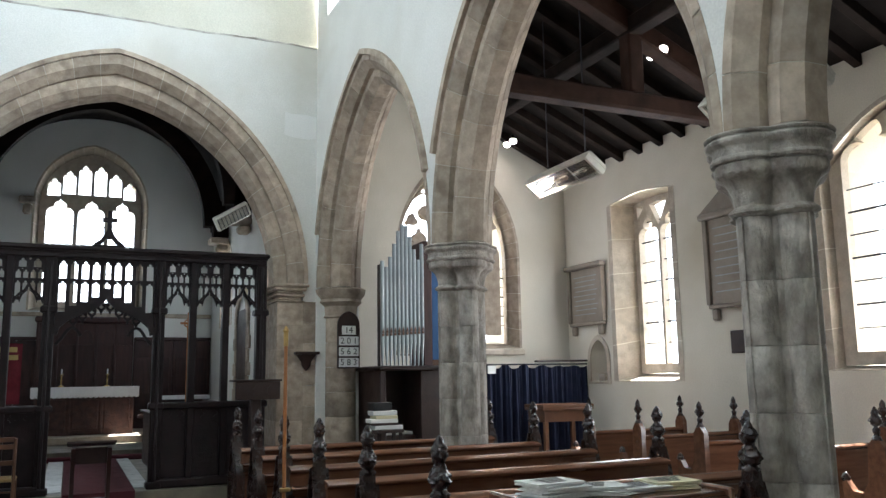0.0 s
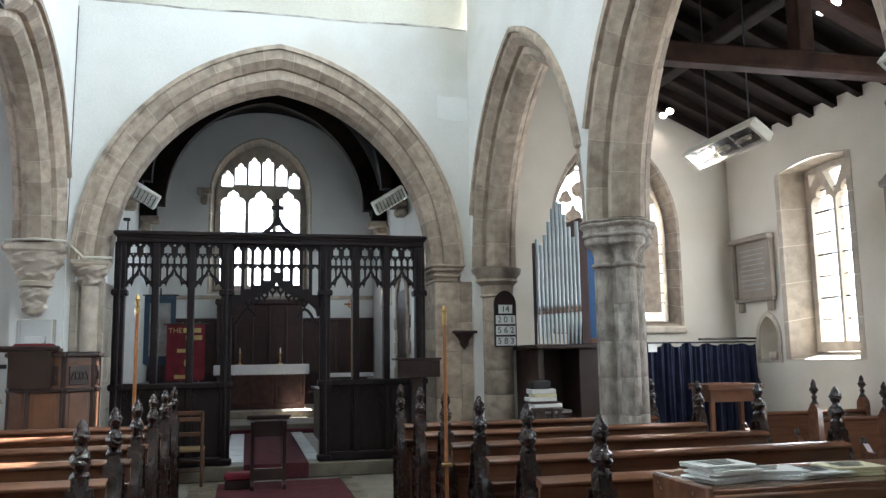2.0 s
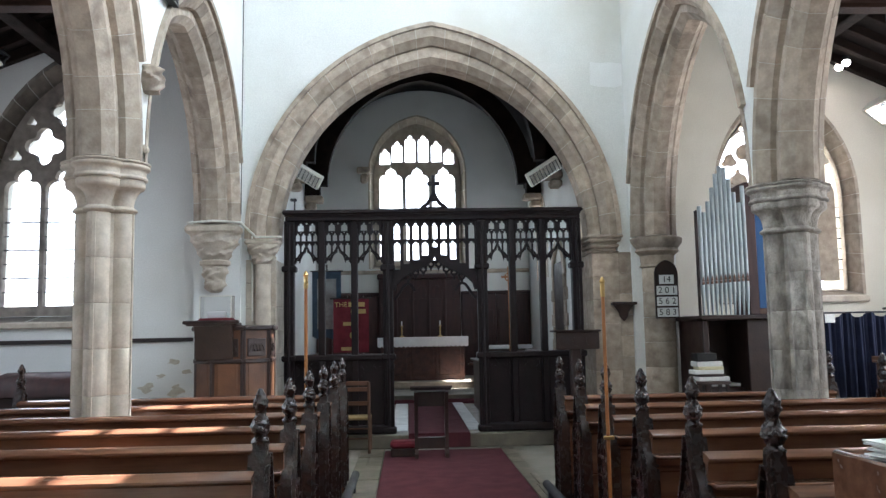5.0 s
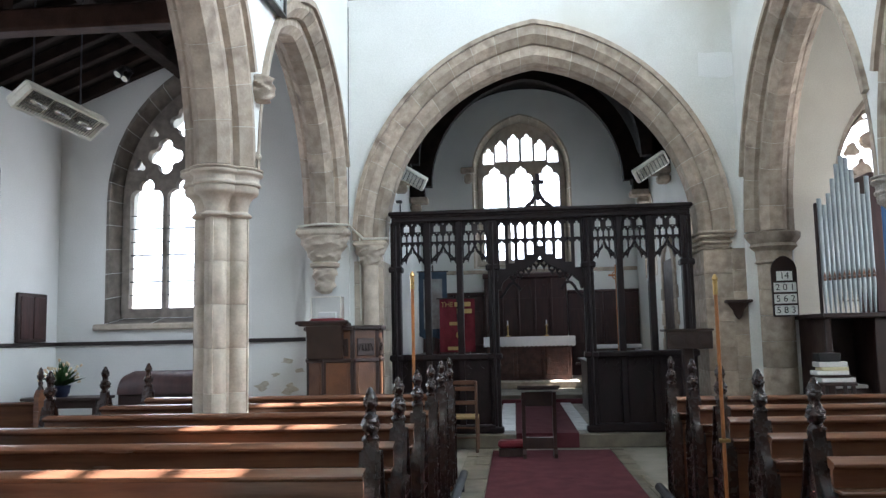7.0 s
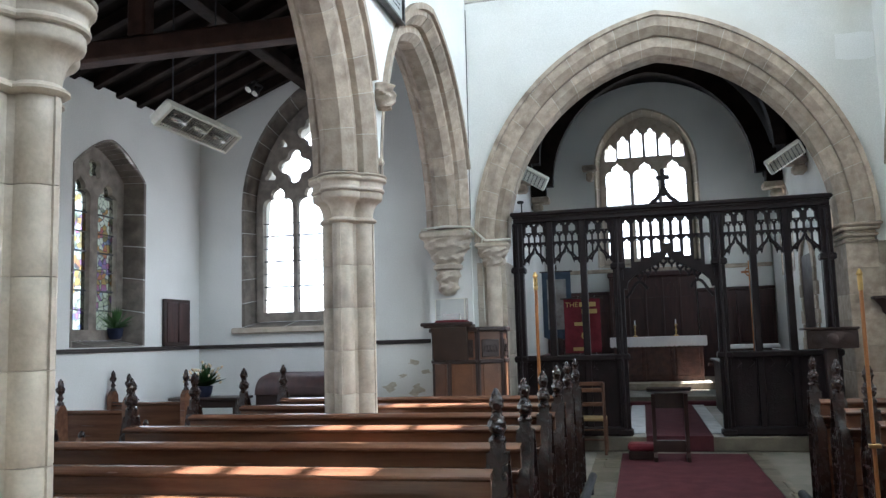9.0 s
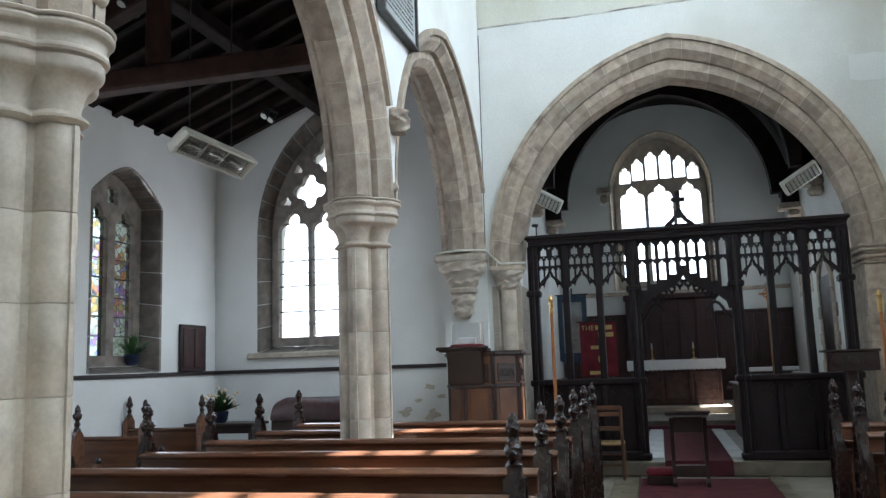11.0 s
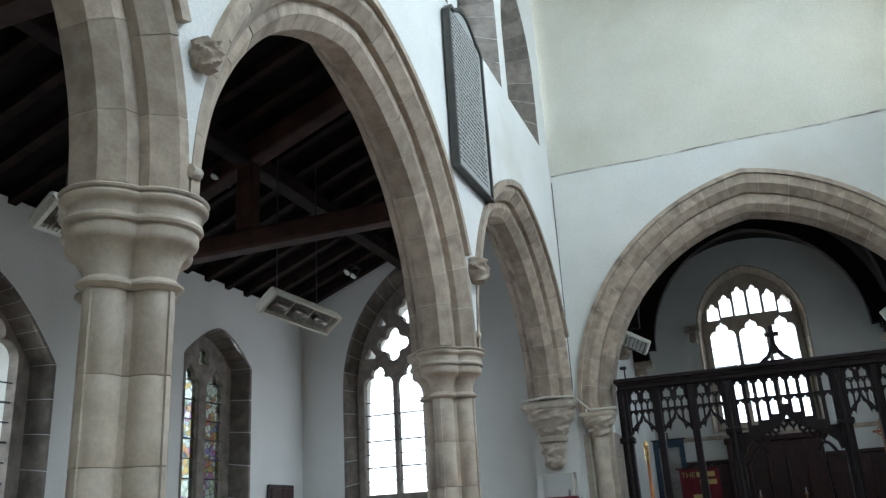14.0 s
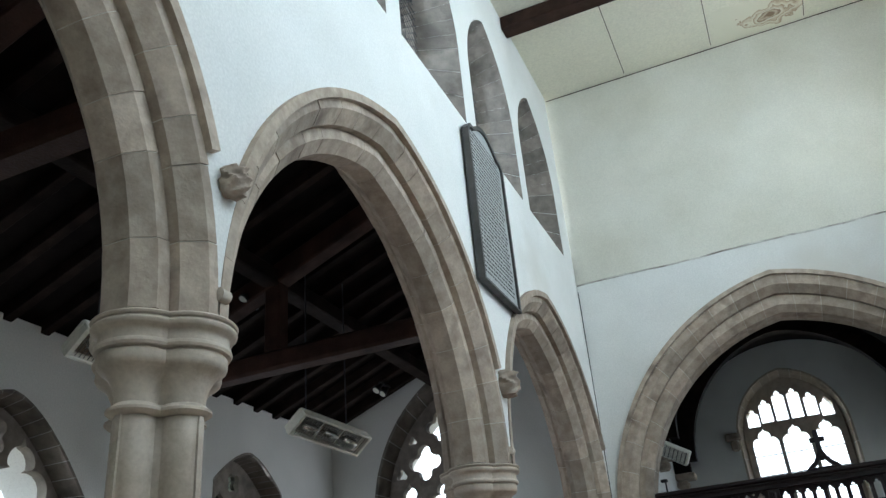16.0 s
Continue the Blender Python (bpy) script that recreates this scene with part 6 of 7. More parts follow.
heater((-4.50, 6.98, 3.83), (-4.36, 8.16, 3.78), math.radians(-38), ((0.2, 5.75), (0.8, 5.75)), False, "white hanging infrared heater with three lamps")
heater((-4.50, 4.08, 3.83), (-4.40, 5.2, 3.80), math.radians(-38), ((0.2, 5.75), (0.8, 5.75)), False, "white hanging infrared heater with three lamps")
heater((5.02, 8.34, 3.76), (5.04, 7.06, 3.78), math.radians(-38), ((0.2, 5.85), (0.8, 5.85)), True, "white hanging infrared heater with one lamp lit")
heater((5.06, 5.35, 3.80), (5.08, 4.15, 3.80), math.radians(-38), ((0.2, 5.85), (0.8, 5.85)), False, "white hanging infrared heater with three lamps")
for x, sx in ((2.24, -1), (-1.64, 1)):
    hh = thing("wall_heater", "small white infrared heater on a wall arm", "heater", "chancel heaters", at=Matrix.Translation((x, 12.9, 4.1)) @ Matrix.Rotation(sx * math.radians(32), 4, "Y") @ Matrix.Rotation(math.radians(-58), 4, "X"))
    put(hh, "casing", WHITE, -0.30, -0.12, 0.0, 0.30, 0.12, 0.09, bevel=0.015)
    put(hh, "reflector", STEEL, -0.26, -0.09, -0.012, 0.26, 0.09, 0.002, bevel=0.004)
    for k in range(9):
        put(hh, "guard_wire", LEAD, -0.25 + 0.0625 * k - 0.003, -0.10, -0.02, -0.25 + 0.0625 * k + 0.003, 0.10, -0.014, bevel=0.0)
    rod(hh, "arm", LEAD, (0, 0, 0.09), (-sx * 0.34, 0.30, 0.50), 0.012)


def spots(x, y, z, top, lit, label):
    s = thing("spot_lamp", label, "lamp", "roof spot lamps", at=Matrix.Translation((x, y, z)))
    rod(s, "stem", BLACK, (0, 0, 0.12), (0, 0, top - z), 0.012)
    put(s, "bar", BLACK, -0.03, -0.14, 0.10, 0.03, 0.14, 0.13, bevel=0.004)
    for dy, sx in ((-0.10, 1), (0.10, -1)):
        q = Matrix.Translation((0, dy, 0.10)) @ Matrix.Rotation(math.radians(205), 4, "Y") @ Matrix.Rotation(math.radians(35), 4, "X")
        hd = part("lamp_head", lathe([(0.03, 0), (0.035, 0.06), (0.065, 0.13), (0.068, 0.15)], 14, m=q), BLACK, s)
        part("bulb", lathe([(0.06, 0.14), (0.05, 0.158), (0.02, 0.166)], 14, m=q), GLOW if lit else WHITE, hd)


spots(6.05, 7.17, 5.22, 5.55, True, "pair of lit spot lamps on the roof truss")
spots(6.35, 11.2, 5.28, 5.5, True, "pair of lit spot lamps near the aisle end")
spots(-5.35, 10.75, 5.25, 5.6, False, "pair of unlit spot lamps under the roof")
spots(-5.1, 7.1, 5.35, 5.65, False, "pair of unlit spot lamps under the roof")
spots(-5.1, 2.9, 5.35, 5.65, False, "pair of unlit spot lamps under the roof")

# ---- benefactions board on the nave wall ----
BOARDFRAME = material("dark grey frame", (0.06, 0.055, 0.05), (0.035, 0.032, 0.03), 0.5, scale=8, fine=60, bump=0.1)
bb = thing("inscription_board", "tall grey painted board with lines of writing", "board", at=Matrix.Translation((XN, 7.16, 4.74)))
outl = [(-0.52, 0.0), (-0.52, 1.72), (-0.44, 1.80), (-0.36, 1.80)] + [(-0.36 + 0.72 * i / 10, 1.80 + 0.16 * math.sin(math.pi * i / 10)) for i in range(1, 10)] + [(0.36, 1.80), (0.44, 1.80), (0.52, 1.72), (0.52, 0.0)]
part("panel", plate(outl, [], lambda u, v, d: (d, u, v), 0.03, 0.075), SLATE, bb)
part("frame_moulding", sweep_bar(bmesh.new(), outl, 0.045, lambda u, v, d: (d, u, v), 0.025, 0.10, True), BOARDFRAME, bb)
bm = bmesh.new()
r = random.Random(8)
for k in range(34):
    z = 0.12 + k * 0.05
    u = -0.44
    while u < 0.40:
        w = r.uniform(0.03, 0.11)
        sweep_bar(bm, [(u, z), (min(u + w, 0.44), z)], 0.018, lambda p, q, d: (d, p, q), 0.076, 0.078)
        u += w + 0.02
tx = part("writing", bm, INK, bb)

# ---- cables and thin pipes ----
cb = thing("cable", "white painted cable along the capitals", "cable", at=Matrix.Translation((0, 0, 0)))
pts = [(XN - 0.66, YE - 0.30, 3.07), (XN - 0.3, YE - 0.39, 3.085), (XN + 0.06, YE - 0.37, 3.06), (XN + 0.10, YE - 0.03, 3.0), (-2.05, YE - 0.18, 2.885), (-1.70, YE - 0.18, 2.88)]
for p, q in zip(pts, pts[1:]):
    rod(cb, "run", WHITE, p, q, 0.016, 6)
rod(cb, "drop", WHITE, (-2.13, YE - 0.03, 2.92), (-2.12, YE - 0.03, 1.75), 0.012, 6)
c2 = thing("cable", "thin grey wire down the nave corner", "cable", at=Matrix.Translation((0, 0, 0)))
rod(c2, "run", LEAD, (XN + 0.012, YE - 0.012, 6.3), (XN + 0.012, YE - 0.10, 3.2), 0.006, 5)
cam_ = thing("microphone", "small black microphone on the screen top", "microphone", at=Matrix.Translation((-1.58, SY, 3.286)))
rod(cam_, "stem", BLACK, (0, 0, 0), (0, 0, 0.14), 0.01)
put(cam_, "head", BLACK, -0.06, -0.03, 0.14, 0.03, 0.03, 0.18, bevel=0.01)

# ---- ceiling boards and the damp stain ----
bm = bmesh.new()
for x in (-0.9, 0.5, 1.9):
    box(bm, x - 0.005, YW, ZC - 0.006, x + 0.005, YE, ZC - 0.001)
for y in (7.9, 5.8, 3.3):
    box(bm, XN, y - 0.005, ZC - 0.005, XS, y + 0.005, ZC - 0.001)
structure("ceiling_strip", bm, TIE, "thin dark joints between ceiling boards", "trim")
box(bm := bmesh.new(), XN, YE + 0.082, ZC - 0.012, XS, YE + 0.0895, ZC - 0.001)
structure("ceiling_crack", bm, TIE, "dark settlement crack between ceiling and gable wall", "trim")


def ring_stain(name, cx, cy, clean, marks):
    """Damp rings: tide lines whose distance from the leak wanders with noise."""
    m = bpy.data.materials.new(name)
    m.use_nodes = True
    n, l = m.node_tree.nodes, m.node_tree.links
    g = n.new("ShaderNodeNewGeometry")
    off = n.new("ShaderNodeVectorMath")
    off.operation = "SUBTRACT"
    off.inputs[1].default_value = (cx, cy, ZC)
    sc = n.new("ShaderNodeVectorMath")
    sc.operation = "MULTIPLY"
    sc.inputs[1].default_value = (1.0, 1.9, 0.0)
    l.new(g.outputs["Position"], off.inputs[0]), l.new(off.outputs[0], sc.inputs[0])
    nz_ = n.new("ShaderNodeTexNoise")
    nz_.inputs["Scale"].default_value, nz_.inputs["Detail"].default_value = 4.5, 5
    l.new(g.outputs["Position"], nz_.inputs["Vector"])
    ln = n.new("ShaderNodeVectorMath")
    ln.operation = "LENGTH"
    l.new(sc.outputs[0], ln.inputs[0])
    ma = n.new("ShaderNodeMath")
    ma.operation = "MULTIPLY_ADD"
    ma.inputs[1].default_value = 0.75
    l.new(nz_.outputs[0], ma.inputs[0]), l.new(ln.outputs["Value"], ma.inputs[2])
    rp_ = n.new("ShaderNodeValToRGB")
    e = rp_.color_ramp.elements
    e[0].position, e[0].color = 0.0, (*marks[0], 1)
    e[1].position, e[1].color = 1.0, (*clean, 1)
    for p, c in ((0.40, marks[0]), (0.46, marks[1]), (0.52, marks[0]), (0.56, clean), (0.66, marks[1]), (0.695, marks[2]), (0.71, clean), (0.80, marks[1]), (0.83, marks[2]), (0.84, clean)):
        k = e.new(p)
        k.color = (*c, 1)
    l.new(ma.outputs[0], rp_.inputs[0]), l.new(rp_.outputs[0], n["Principled BSDF"].inputs["Base Color"])
    n["Principled BSDF"].inputs["Roughness"].default_value = 0.9
    return m


RINGS = ring_stain("ringed damp", 1.42, 10.93, (0.735, 0.705, 0.575), ((0.24, 0.16, 0.10), (0.56, 0.47, 0.34), (0.36, 0.26, 0.17)))
structure("ceiling_stain", boxed(0.6, 10.45, ZC - 0.004, 1.895, YE + 0.081, ZC - 0.001, bevel=0), RINGS, "brown ringed damp stain on the ceiling", "stain")

# ---- chancel furnishings ----
pan = thing("chancel_panelling", "dark oak panelling along the east wall", "panelling", kind="structure", at=Matrix.Translation((0, 20.82, 0.31)))
for x0, x1 in ((-2.34, -0.74), (1.36, 3.14)):
    n = 4
    for i in range(n):
        u0, u1 = x0 + (x1 - x0) * i / n, x0 + (x1 - x0) * (i + 1) / n
        pb = put(pan, "panel", PANEL, u0 + 0.003, 0.0, 0.0, u1 - 0.003, 0.07, 2.20, bevel=0.01)
        put(pb, "field", PANEL, u0 + 0.07, -0.012, 0.95, u1 - 0.07, 0.002, 1.80, bevel=0.008)
    put(pan, "capping", PANEL, x0, -0.05, 2.20, x1, 0.075, 2.28, bevel=0.015)
re_ = thing("reredos", "dark carved oak reredos behind the altar", "reredos", at=Matrix.Translation((0.32, 20.70, 0.45)))
for i in range(5):
    u0 = -1.03 + 2.06 * i / 5
    p5 = put(re_, "panel", PANEL, u0 + 0.01, 0.0, 0.0, u0 + 0.402, 0.10, 2.46, bevel=0.01)
    part("arch_head", plate([(u0 + 0.03, 1.95), (u0 + 0.03, 2.40), (u0 + 0.385, 2.40), (u0 + 0.385, 1.95)], [arch_loop(u0 + 0.2075, 0.13, 1.99, 2.1, 0.2, 6)[::-1]], lambda u, v, d: (u, d, v), -0.04, 0.0), PANEL, p5)
    put(re_, "pilaster", PANEL, u0 - 0.03, -0.05, 0.0, u0 + 0.03, 0.0, 2.46, bevel=0.012)
put(re_, "cornice", PANEL, -1.10, -0.10, 2.46, 1.10, 0.12, 2.60, bevel=0.03)
part("string_course", boxed(-2.34, 20.84, 3.06, 3.14, 20.897, 3.16, bevel=0.02), STONE, wall_e)

ALTARWOOD = material("red-brown carved oak", (0.085, 0.034, 0.024), (0.045, 0.018, 0.013), 0.45, scale=9, fine=50, bump=0.4, vary=0.2)
al = thing("altar", "red-brown carved oak altar table", "altar", at=Matrix.Translation((0.33, 19.35, 0.45)))
put(al, "top", DARKOAK, -1.04, -0.36, 0.94, 1.04, 0.36, 0.99, bevel=0.01)
put(al, "body", ALTARWOOD, -0.96, -0.30, 0.0, 0.96, 0.30, 0.94, bevel=0.01)
for i in range(3):
    u0 = -0.94 + 1.88 * i / 3
    put(al, "front_panel", ALTARWOOD, u0 + 0.06, -0.325, 0.12, u0 + 1.88 / 3 - 0.06, -0.30, 0.74, bevel=0.01)
    put(al, "stile", ALTARWOOD, u0 - 0.03, -0.34, 0.0, u0 + 0.03, -0.30, 0.94, bevel=0.008)
cl = thing("altar_cloth", "white linen altar cloth with scalloped lace edge", "cloth", at=Matrix.Translation((0.33, 19.35, 1.442)))
put(cl, "cloth_top", LINEN, -1.055, -0.375, 0.0, 1.055, 0.375, 0.006, bevel=0.002)
sc_ = [(-1.055, 0.004)] + [(-1.055 + 2.11 * i / 84, -0.20 - 0.028 * abs(math.sin(math.pi * i / 4)) ) for i in range(85)] + [(1.055, 0.004)]
part("lace_fall", plate(sc_, [], lambda u, v, d: (u, d + 0.006 * math.sin(u * 22), v), -0.385, -0.378), LINEN, cl)
for x in (-0.66, 0.25):
    cs = thing("candlestick", "slim brass altar candlestick with white candle", "candlestick", "altar candlesticks", at=Matrix.Translation((0.50 + x, 19.40, 1.449)))
    part("stick", lathe([(0.06, 0), (0.055, 0.02), (0.02, 0.04), (0.014, 0.12), (0.024, 0.14), (0.014, 0.17), (0.014, 0.24), (0.04, 0.26), (0.035, 0.27)], 12), BRASS, cs)
    rod(cs, "candle", LINEN, (0, 0, 0.27), (0, 0, 0.38), 0.014)
sh = thing("credence_table", "low table with a white cloth beside the altar", "table", at=Matrix.Translation((2.1, 17.8, 0.31)))
put(sh, "body", DARKOAK, -0.5, -0.2, 0.0, 0.55, 0.2, 0.86, bevel=0.01)
put(sh, "cloth", LINEN, -0.53, -0.23, 0.86, 0.58, 0.23, 0.94, bevel=0.01)

for sx, x in ((-1, -0.42), (1, 1.32)):
    cr = thing("communion_rail", "dark oak communion rail on turned posts", "rail", "communion rails", at=Matrix.Translation((x, 16.25, 0.16)))
    put(cr, "top_rail", ALTARWOOD, -0.42 if sx < 0 else -0.14, -0.07, 0.72, 0.14 if sx < 0 else 0.42, 0.07, 0.78, bevel=0.015)
    for u in (0.0, -0.30 * -sx):
        part("post", lathe([(0.05, 0), (0.05, 0.06), (0.03, 0.09), (0.045, 0.3), (0.028, 0.55), (0.045, 0.64), (0.045, 0.72)], 10, m=Matrix.Translation((u, 0, 0))), ALTARWOOD, cr)
for sx, x0 in ((-1, -1.72), (1, 1.22)):
    stl = thing("choir_stall", "dark oak choir stall with carved front", "stall", "choir stalls", at=Matrix.Translation((x0, 12.3, 0.16)))
    put(stl, "desk_front", DARKOAK, 0.0, 0.0, 0.0, 0.06, 3.2, 0.86, bevel=0.01) if sx > 0 else put(stl, "desk_front", DARKOAK, 1.20, 0.0, 0.0, 1.26, 3.2, 0.86, bevel=0.01)
    put(stl, "book_board", DARKOAK, -0.06 if sx > 0 else 1.08, -0.02, 0.86, 0.18 if sx > 0 else 1.32, 3.22, 0.90, bevel=0.01)
    e = put(stl, "stall_end", DARKOAK, -0.02 if sx > 0 else 0.9, -0.06, 0.0, 0.36 if sx > 0 else 1.28, 0.0, 0.80, bevel=0.015)
    part("poppyhead", poppyhead(bmesh.new(), Matrix.Translation((0.12 if sx > 0 else 1.16, -0.03, 0.79))), DARKOAK, e)
    put(stl, "seat", DARKOAK, 0.5 if sx > 0 else 0.3, 0.0, 0.40, 0.9 if sx > 0 else 0.75, 3.2, 0.45, bevel=0.01)
    put(stl, "back", DARKOAK, 1.0 if sx > 0 else 0.0, 0.0, 0.0, 1.05 if sx > 0 else 0.05, 3.2, 1.05, bevel=0.01)

ban = thing("banner", "crimson cloth banner with gold lettering on a pole", "banner", at=Matrix.Translation((-1.16, 16.6, 0.16)))
bm = bmesh.new()
g = [[bm.verts.new((-0.36 + 0.72 * i / 10, 0.012 * math.sin(i * 1.1 + j * 0.3), 1.02 + 1.08 * j / 8)) for i in range(11)] for j in range(9)]
for j in range(8):
    for i in range(10):
        bm.faces.new((g[j][i], g[j][i + 1], g[j + 1][i + 1], g[j + 1][i]))
rr_ = bmesh.ops.extrude_face_region(bm, geom=bm.faces[:])
bmesh.ops.translate(bm, vec=(0, 0.006, 0), verts=[v for v in rr_["geom"] if isinstance(v, bmesh.types.BMVert)])
part("cloth", bm, RED, ban)
rod(ban, "cross_pole", DARKOAK, (-0.42, 0, 2.11), (0.42, 0, 2.11), 0.015)
rod(ban, "pole", DARKOAK, (0, 0.02, 0.0), (0, 0.02, 2.2), 0.018)
lettering("THE", 0.14, Matrix.Translation((-0.20, -0.025, 1.98)) @ FACE_W, GOLD, ban)
for u0, u1, z, h_ in ((-0.05, 0.28, 1.94, 0.09), (0.0, 0.30, 1.80, 0.09), (-0.20, 0.12, 1.06, 0.07), (-0.16, 0.0, 1.56, 0.07)):
    put(ban, "lettering_bar", GOLD, u0, -0.022, z, u1, -0.018, z + h_, bevel=0.0)
part("emblem", lathe([(0.02, 0), (0.09, 0.003), (0.06, 0.006)], 12, m=Matrix.Translation((0.06, -0.018, 1.36)) @ Matrix.Rotation(math.pi / 2, 4, "X")), GOLD, ban)
ban2 = thing("banner", "faded pale blue processional banner by the wall", "banner", at=Matrix.Translation((-1.70, 17.1, 0.16)))
bm = plate([(-0.30, 1.35), (-0.30, 2.70), (0.30, 2.70), (0.30, 1.35), (0.15, 1.28), (0, 1.33), (-0.15, 1.28)], [[(-0.2, 1.5), (0.2, 1.5), (0.2, 2.55), (-0.2, 2.55)]], lambda u, v, d: (u, d, v), 0.0, 0.008)
FADED = material("faded blue cloth", (0.055, 0.085, 0.13), (0.04, 0.06, 0.09), 0.9, scale=6, fine=120, bump=0.15)
DUNCLOTH = material("dun cloth", (0.36, 0.36, 0.35), (0.22, 0.20, 0.19), 0.9, scale=5, fine=90, bump=0.15)
part("border", bm, FADED, ban2)
put(ban2, "picture_field", DUNCLOTH, -0.2, 0.001, 1.5, 0.2, 0.006, 2.55, bevel=0.0, label="pale cloth field")
rod(ban2, "pole", DARKOAK, (0, 0.03, 0), (0, 0.03, 2.85), 0.018)
rod(ban2, "cross_pole", DARKOAK, (-0.34, 0.02, 2.71), (0.34, 0.02, 2.71), 0.014)
pcx = thing("processional_cross", "red-brown wooden processional cross on a staff", "cross", at=Matrix.Translation((2.02, 16.2, 0.16)))
rod(pcx, "staff", COPPER, (0, 0, 0), (0, 0, 2.35), 0.02)
part("ring", sweep_bar(bmesh.new(), [(0.075 * math.cos(2 * math.pi * i / 16), 2.47 + 0.075 * math.sin(2 * math.pi * i / 16)) for i in range(16)], 0.02, lambda u, v, d: (u, d, v), -0.012, 0.012, True), COPPER, pcx)
put(pcx, "upright", COPPER, -0.022, -0.013, 2.33, 0.022, 0.013, 2.68, bevel=0.004)
put(pcx, "arm", COPPER, -0.15, -0.012, 2.45, 0.15, 0.012, 2.49, bevel=0.004)

# pointed doorway in the chancel's south wall, with long and short quoins
pd = thing("priest_door", "pointed doorway with brown stone quoins", "door", kind="structure")
for side in (-1, 1):
    for i in range(9):
        w = 0.30 if i % 2 else 0.18
        y0 = 16.75 + side * 0.52
        put(pd, "quoin", STONE, 3.11, min(y0, y0 + side * w), 0.33 + i * 0.26, 3.158, max(y0, y0 + side * w), 0.585 + i * 0.26, bevel=0.01)
part("arch_stones", sweep_bar(bmesh.new(), [(16.75 + u, 2.67 + v) for u, v in arc_points(0.62, 0.72, 8)], 0.20, ALONG_Y(0), 3.11, 3.158), STONE, pd)
put(pd, "door_leaf", DARKOAK, 3.13, 16.23, 0.31, 3.157, 17.27, 2.95, bevel=0.004)

cbx = thing("corbel_stone", "plain weathered stone corbel on the chancel wall", "corbel", at=Matrix.Translation((-1.09, 20.897, 5.42)))
part("shelf", boxed(-0.19, -0.20, 0.26, 0.19, 0.0, 0.42, bevel=0.03), STONE, cbx)
part("stem", boxed(-0.10, -0.13, 0.0, 0.10, 0.0, 0.26, bevel=0.05), STONE, cbx)
FRESH = material("fresh white paint", (0.83, 0.83, 0.82), (0.81, 0.81, 0.80), 0.85, scale=3, fine=60, bump=0.08)
lp = [(2.64, 5.03), (2.78, 5.0), (3.0, 4.99), (3.105, 5.02), (3.11, 5.34), (2.95, 5.36), (2.75, 5.35), (2.65, 5.37)]
structure("repainted_patch", plate(lp, [], ALONG_X(0), YE - 0.003, YE + 0.002), FRESH, "freshly repainted white patch on the wall", "stain")

# worn patches of plaster near the pulpit
r = random.Random(21)
for cx_, cz_, s_ in ((-3.25, 1.22, 0.07), (-3.42, 1.02, 0.05), (-3.05, 1.08, 0.06), (-3.6, 0.86, 0.09), (-3.2, 0.82, 0.10), (-4.1, 0.95, 0.05), (-3.85, 1.15, 0.04)):
    lp = [(cx_ + s_ * (1 + 0.45 * math.sin(3 * t + cx_ * 9) + 0.2 * math.sin(7 * t)) * math.cos(t), cz_ + 0.7 * s_ * (1 + 0.4 * math.sin(2 * t + cz_ * 7)) * math.sin(t)) for t in [2 * math.pi * i / 20 for i in range(20)]]
    tagged(link("plaster_patch", plate(lp, [], ALONG_X(0), 11.446, 11.449), PATCH), "flaked brown patch of damp plaster", "stain", "plaster patches", "structure")

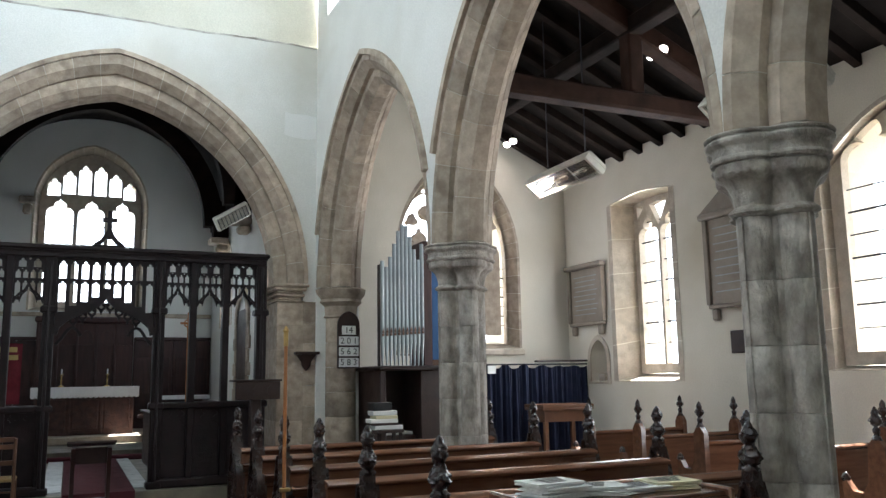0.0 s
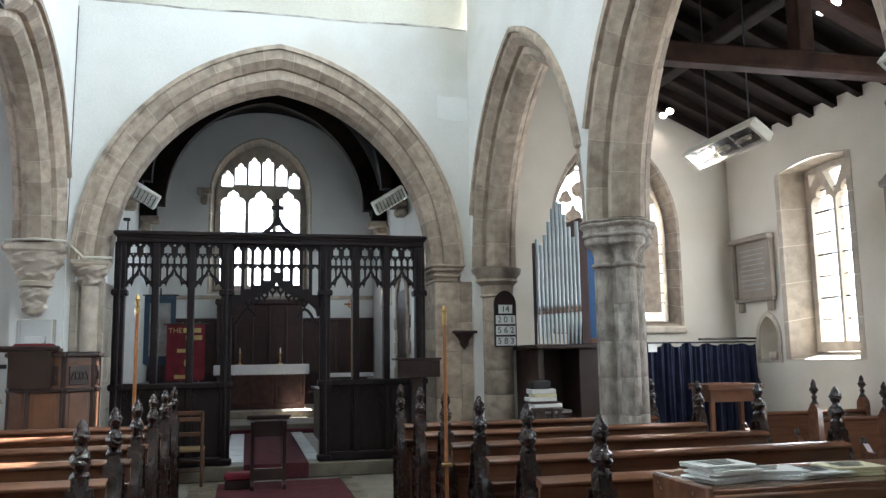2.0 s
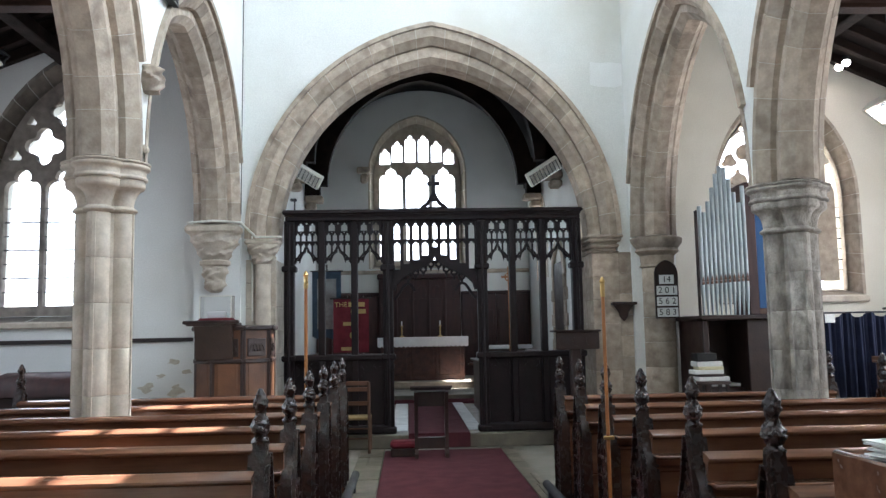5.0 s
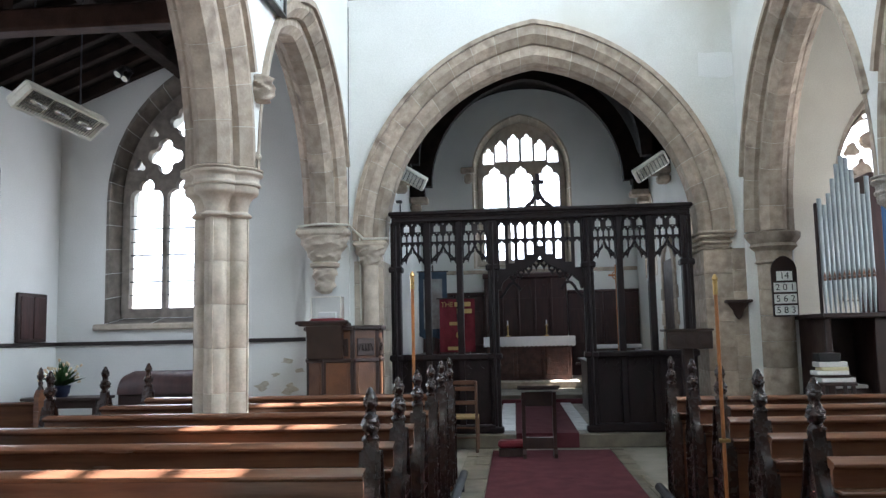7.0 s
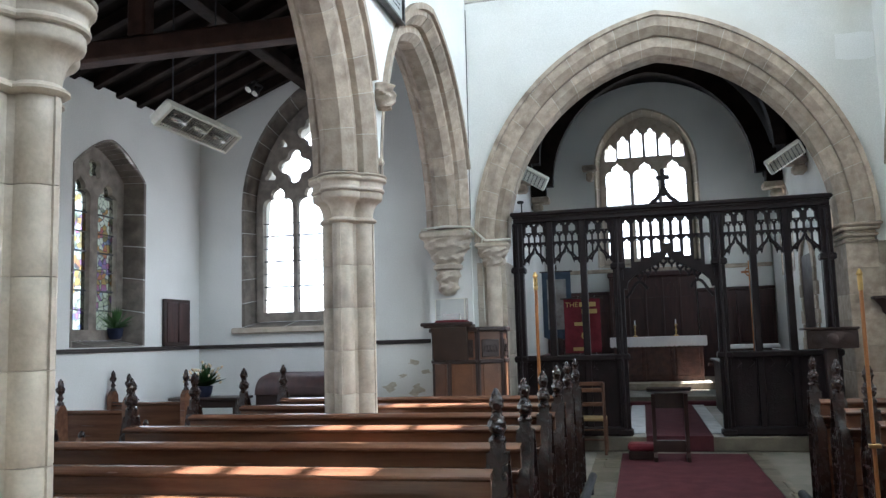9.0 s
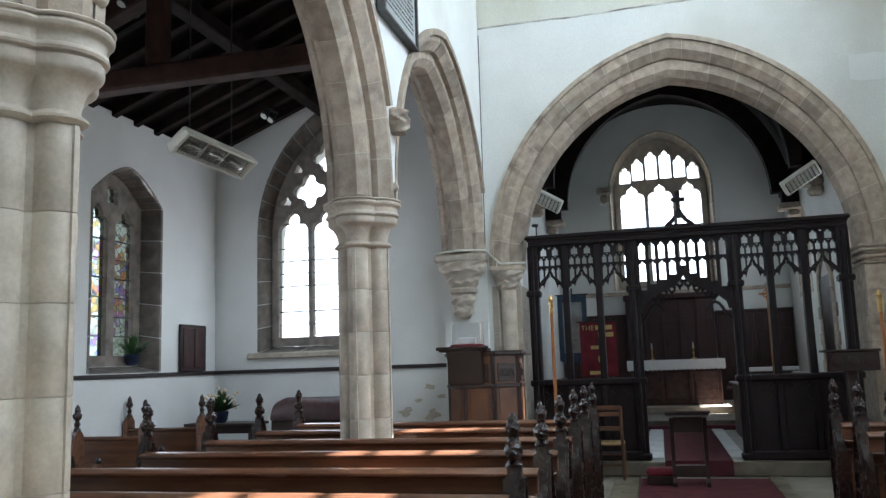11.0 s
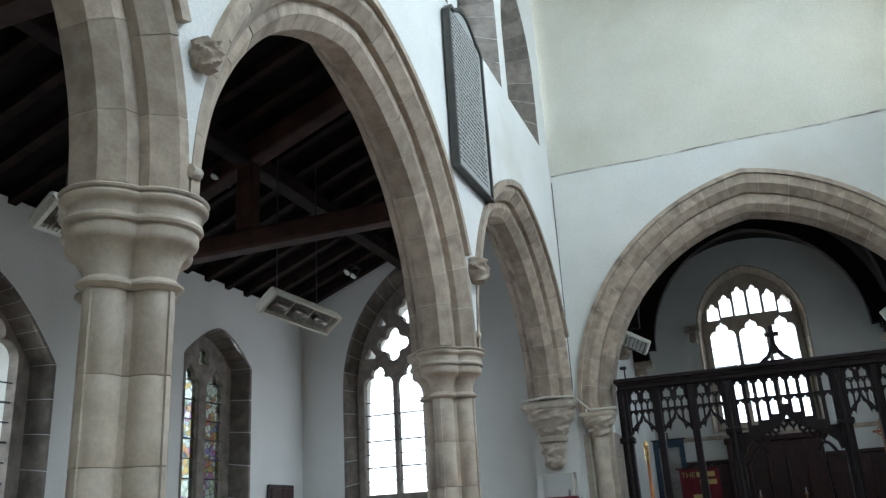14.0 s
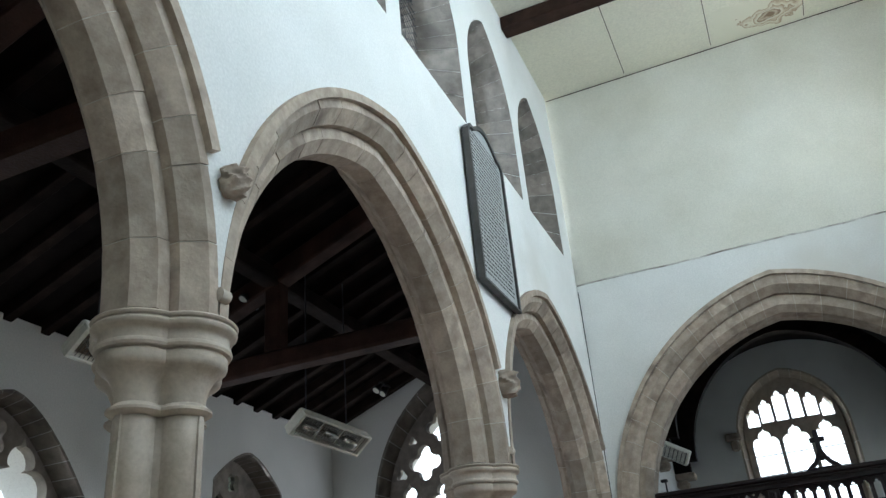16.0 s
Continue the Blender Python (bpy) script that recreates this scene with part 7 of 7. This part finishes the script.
# chancel roof trusses: arched braces on stone corbels
for y in (13.6, 16.2, 18.8):
    tr = thing("chancel_truss", "dark oak arched brace on stone corbels", "truss", "chancel trusses")
    part("arched_brace", sweep_bar(bmesh.new(), [(AX + u, 5.0 + v) for u, v in arc_points(2.42, 2.68, 14)], 0.40, ALONG_X(0), y - 0.12, y + 0.12), ROOF, tr)
    for x0, x1 in ((-2.355, -2.0), (2.80, 3.155)):
        put(tr, "wall_post", ROOF, x0, y - 0.12, 4.75, x1, y + 0.12, 5.6, bevel=0.02)
        cbl = -2.355 if x0 < 0 else 3.155
        put(tr, "corbel", STONE, min(cbl, cbl + (0.42 if x0 < 0 else -0.42)), y - 0.18, 4.60, max(cbl, cbl + (0.42 if x0 < 0 else -0.42)), y + 0.18, 4.75, bevel=0.03)
        put(tr, "corbel_base", STONE, min(cbl, cbl + (0.26 if x0 < 0 else -0.26)), y - 0.14, 4.42, max(cbl, cbl + (0.26 if x0 < 0 else -0.26)), y + 0.14, 4.60, bevel=0.05)

# ---- heating pipes along the pew ends ----
for x, y0, y1 in ((1.29, 2.9, 7.85), (-0.57, 3.5, 8.65)):
    hp = thing("heating_pipe", "dull grey iron heating pipe along the pew ends", "pipe", "heating pipes", at=Matrix.Translation((x, 0, 0)))
    rod(hp, "pipe_run", LEAD, (0, y0, 0.10), (0, y1, 0.10), 0.04, 12)
    y = y0 + 0.3
    while y < y1:
        put(hp, "pipe_foot", LEAD, -0.03, y - 0.03, 0.0, 0.03, y + 0.03, 0.07, bevel=0.004)
        y += 1.1

# ---- pavement slabs of the nave, last ----
r = random.Random(11)
for x0, x1 in ((-0.66, -0.335), (1.205, 1.385)):
    y = 3.0
    while y < 11.15:
        d = r.uniform(0.5, 0.95)
        cut = r.uniform(0.4, 0.6)
        for a, b in ((x0, x0 + (x1 - x0) * cut), (x0 + (x1 - x0) * cut, x1)) if r.random() < 0.3 else ((x0, x1),):
            part("slab", boxed(a + 0.006, y + 0.006, -0.05, b - 0.006, min(y + d, 11.22) - 0.006, r.uniform(-0.003, 0.002), bevel=0.006), SLAB, floor)
        y += d
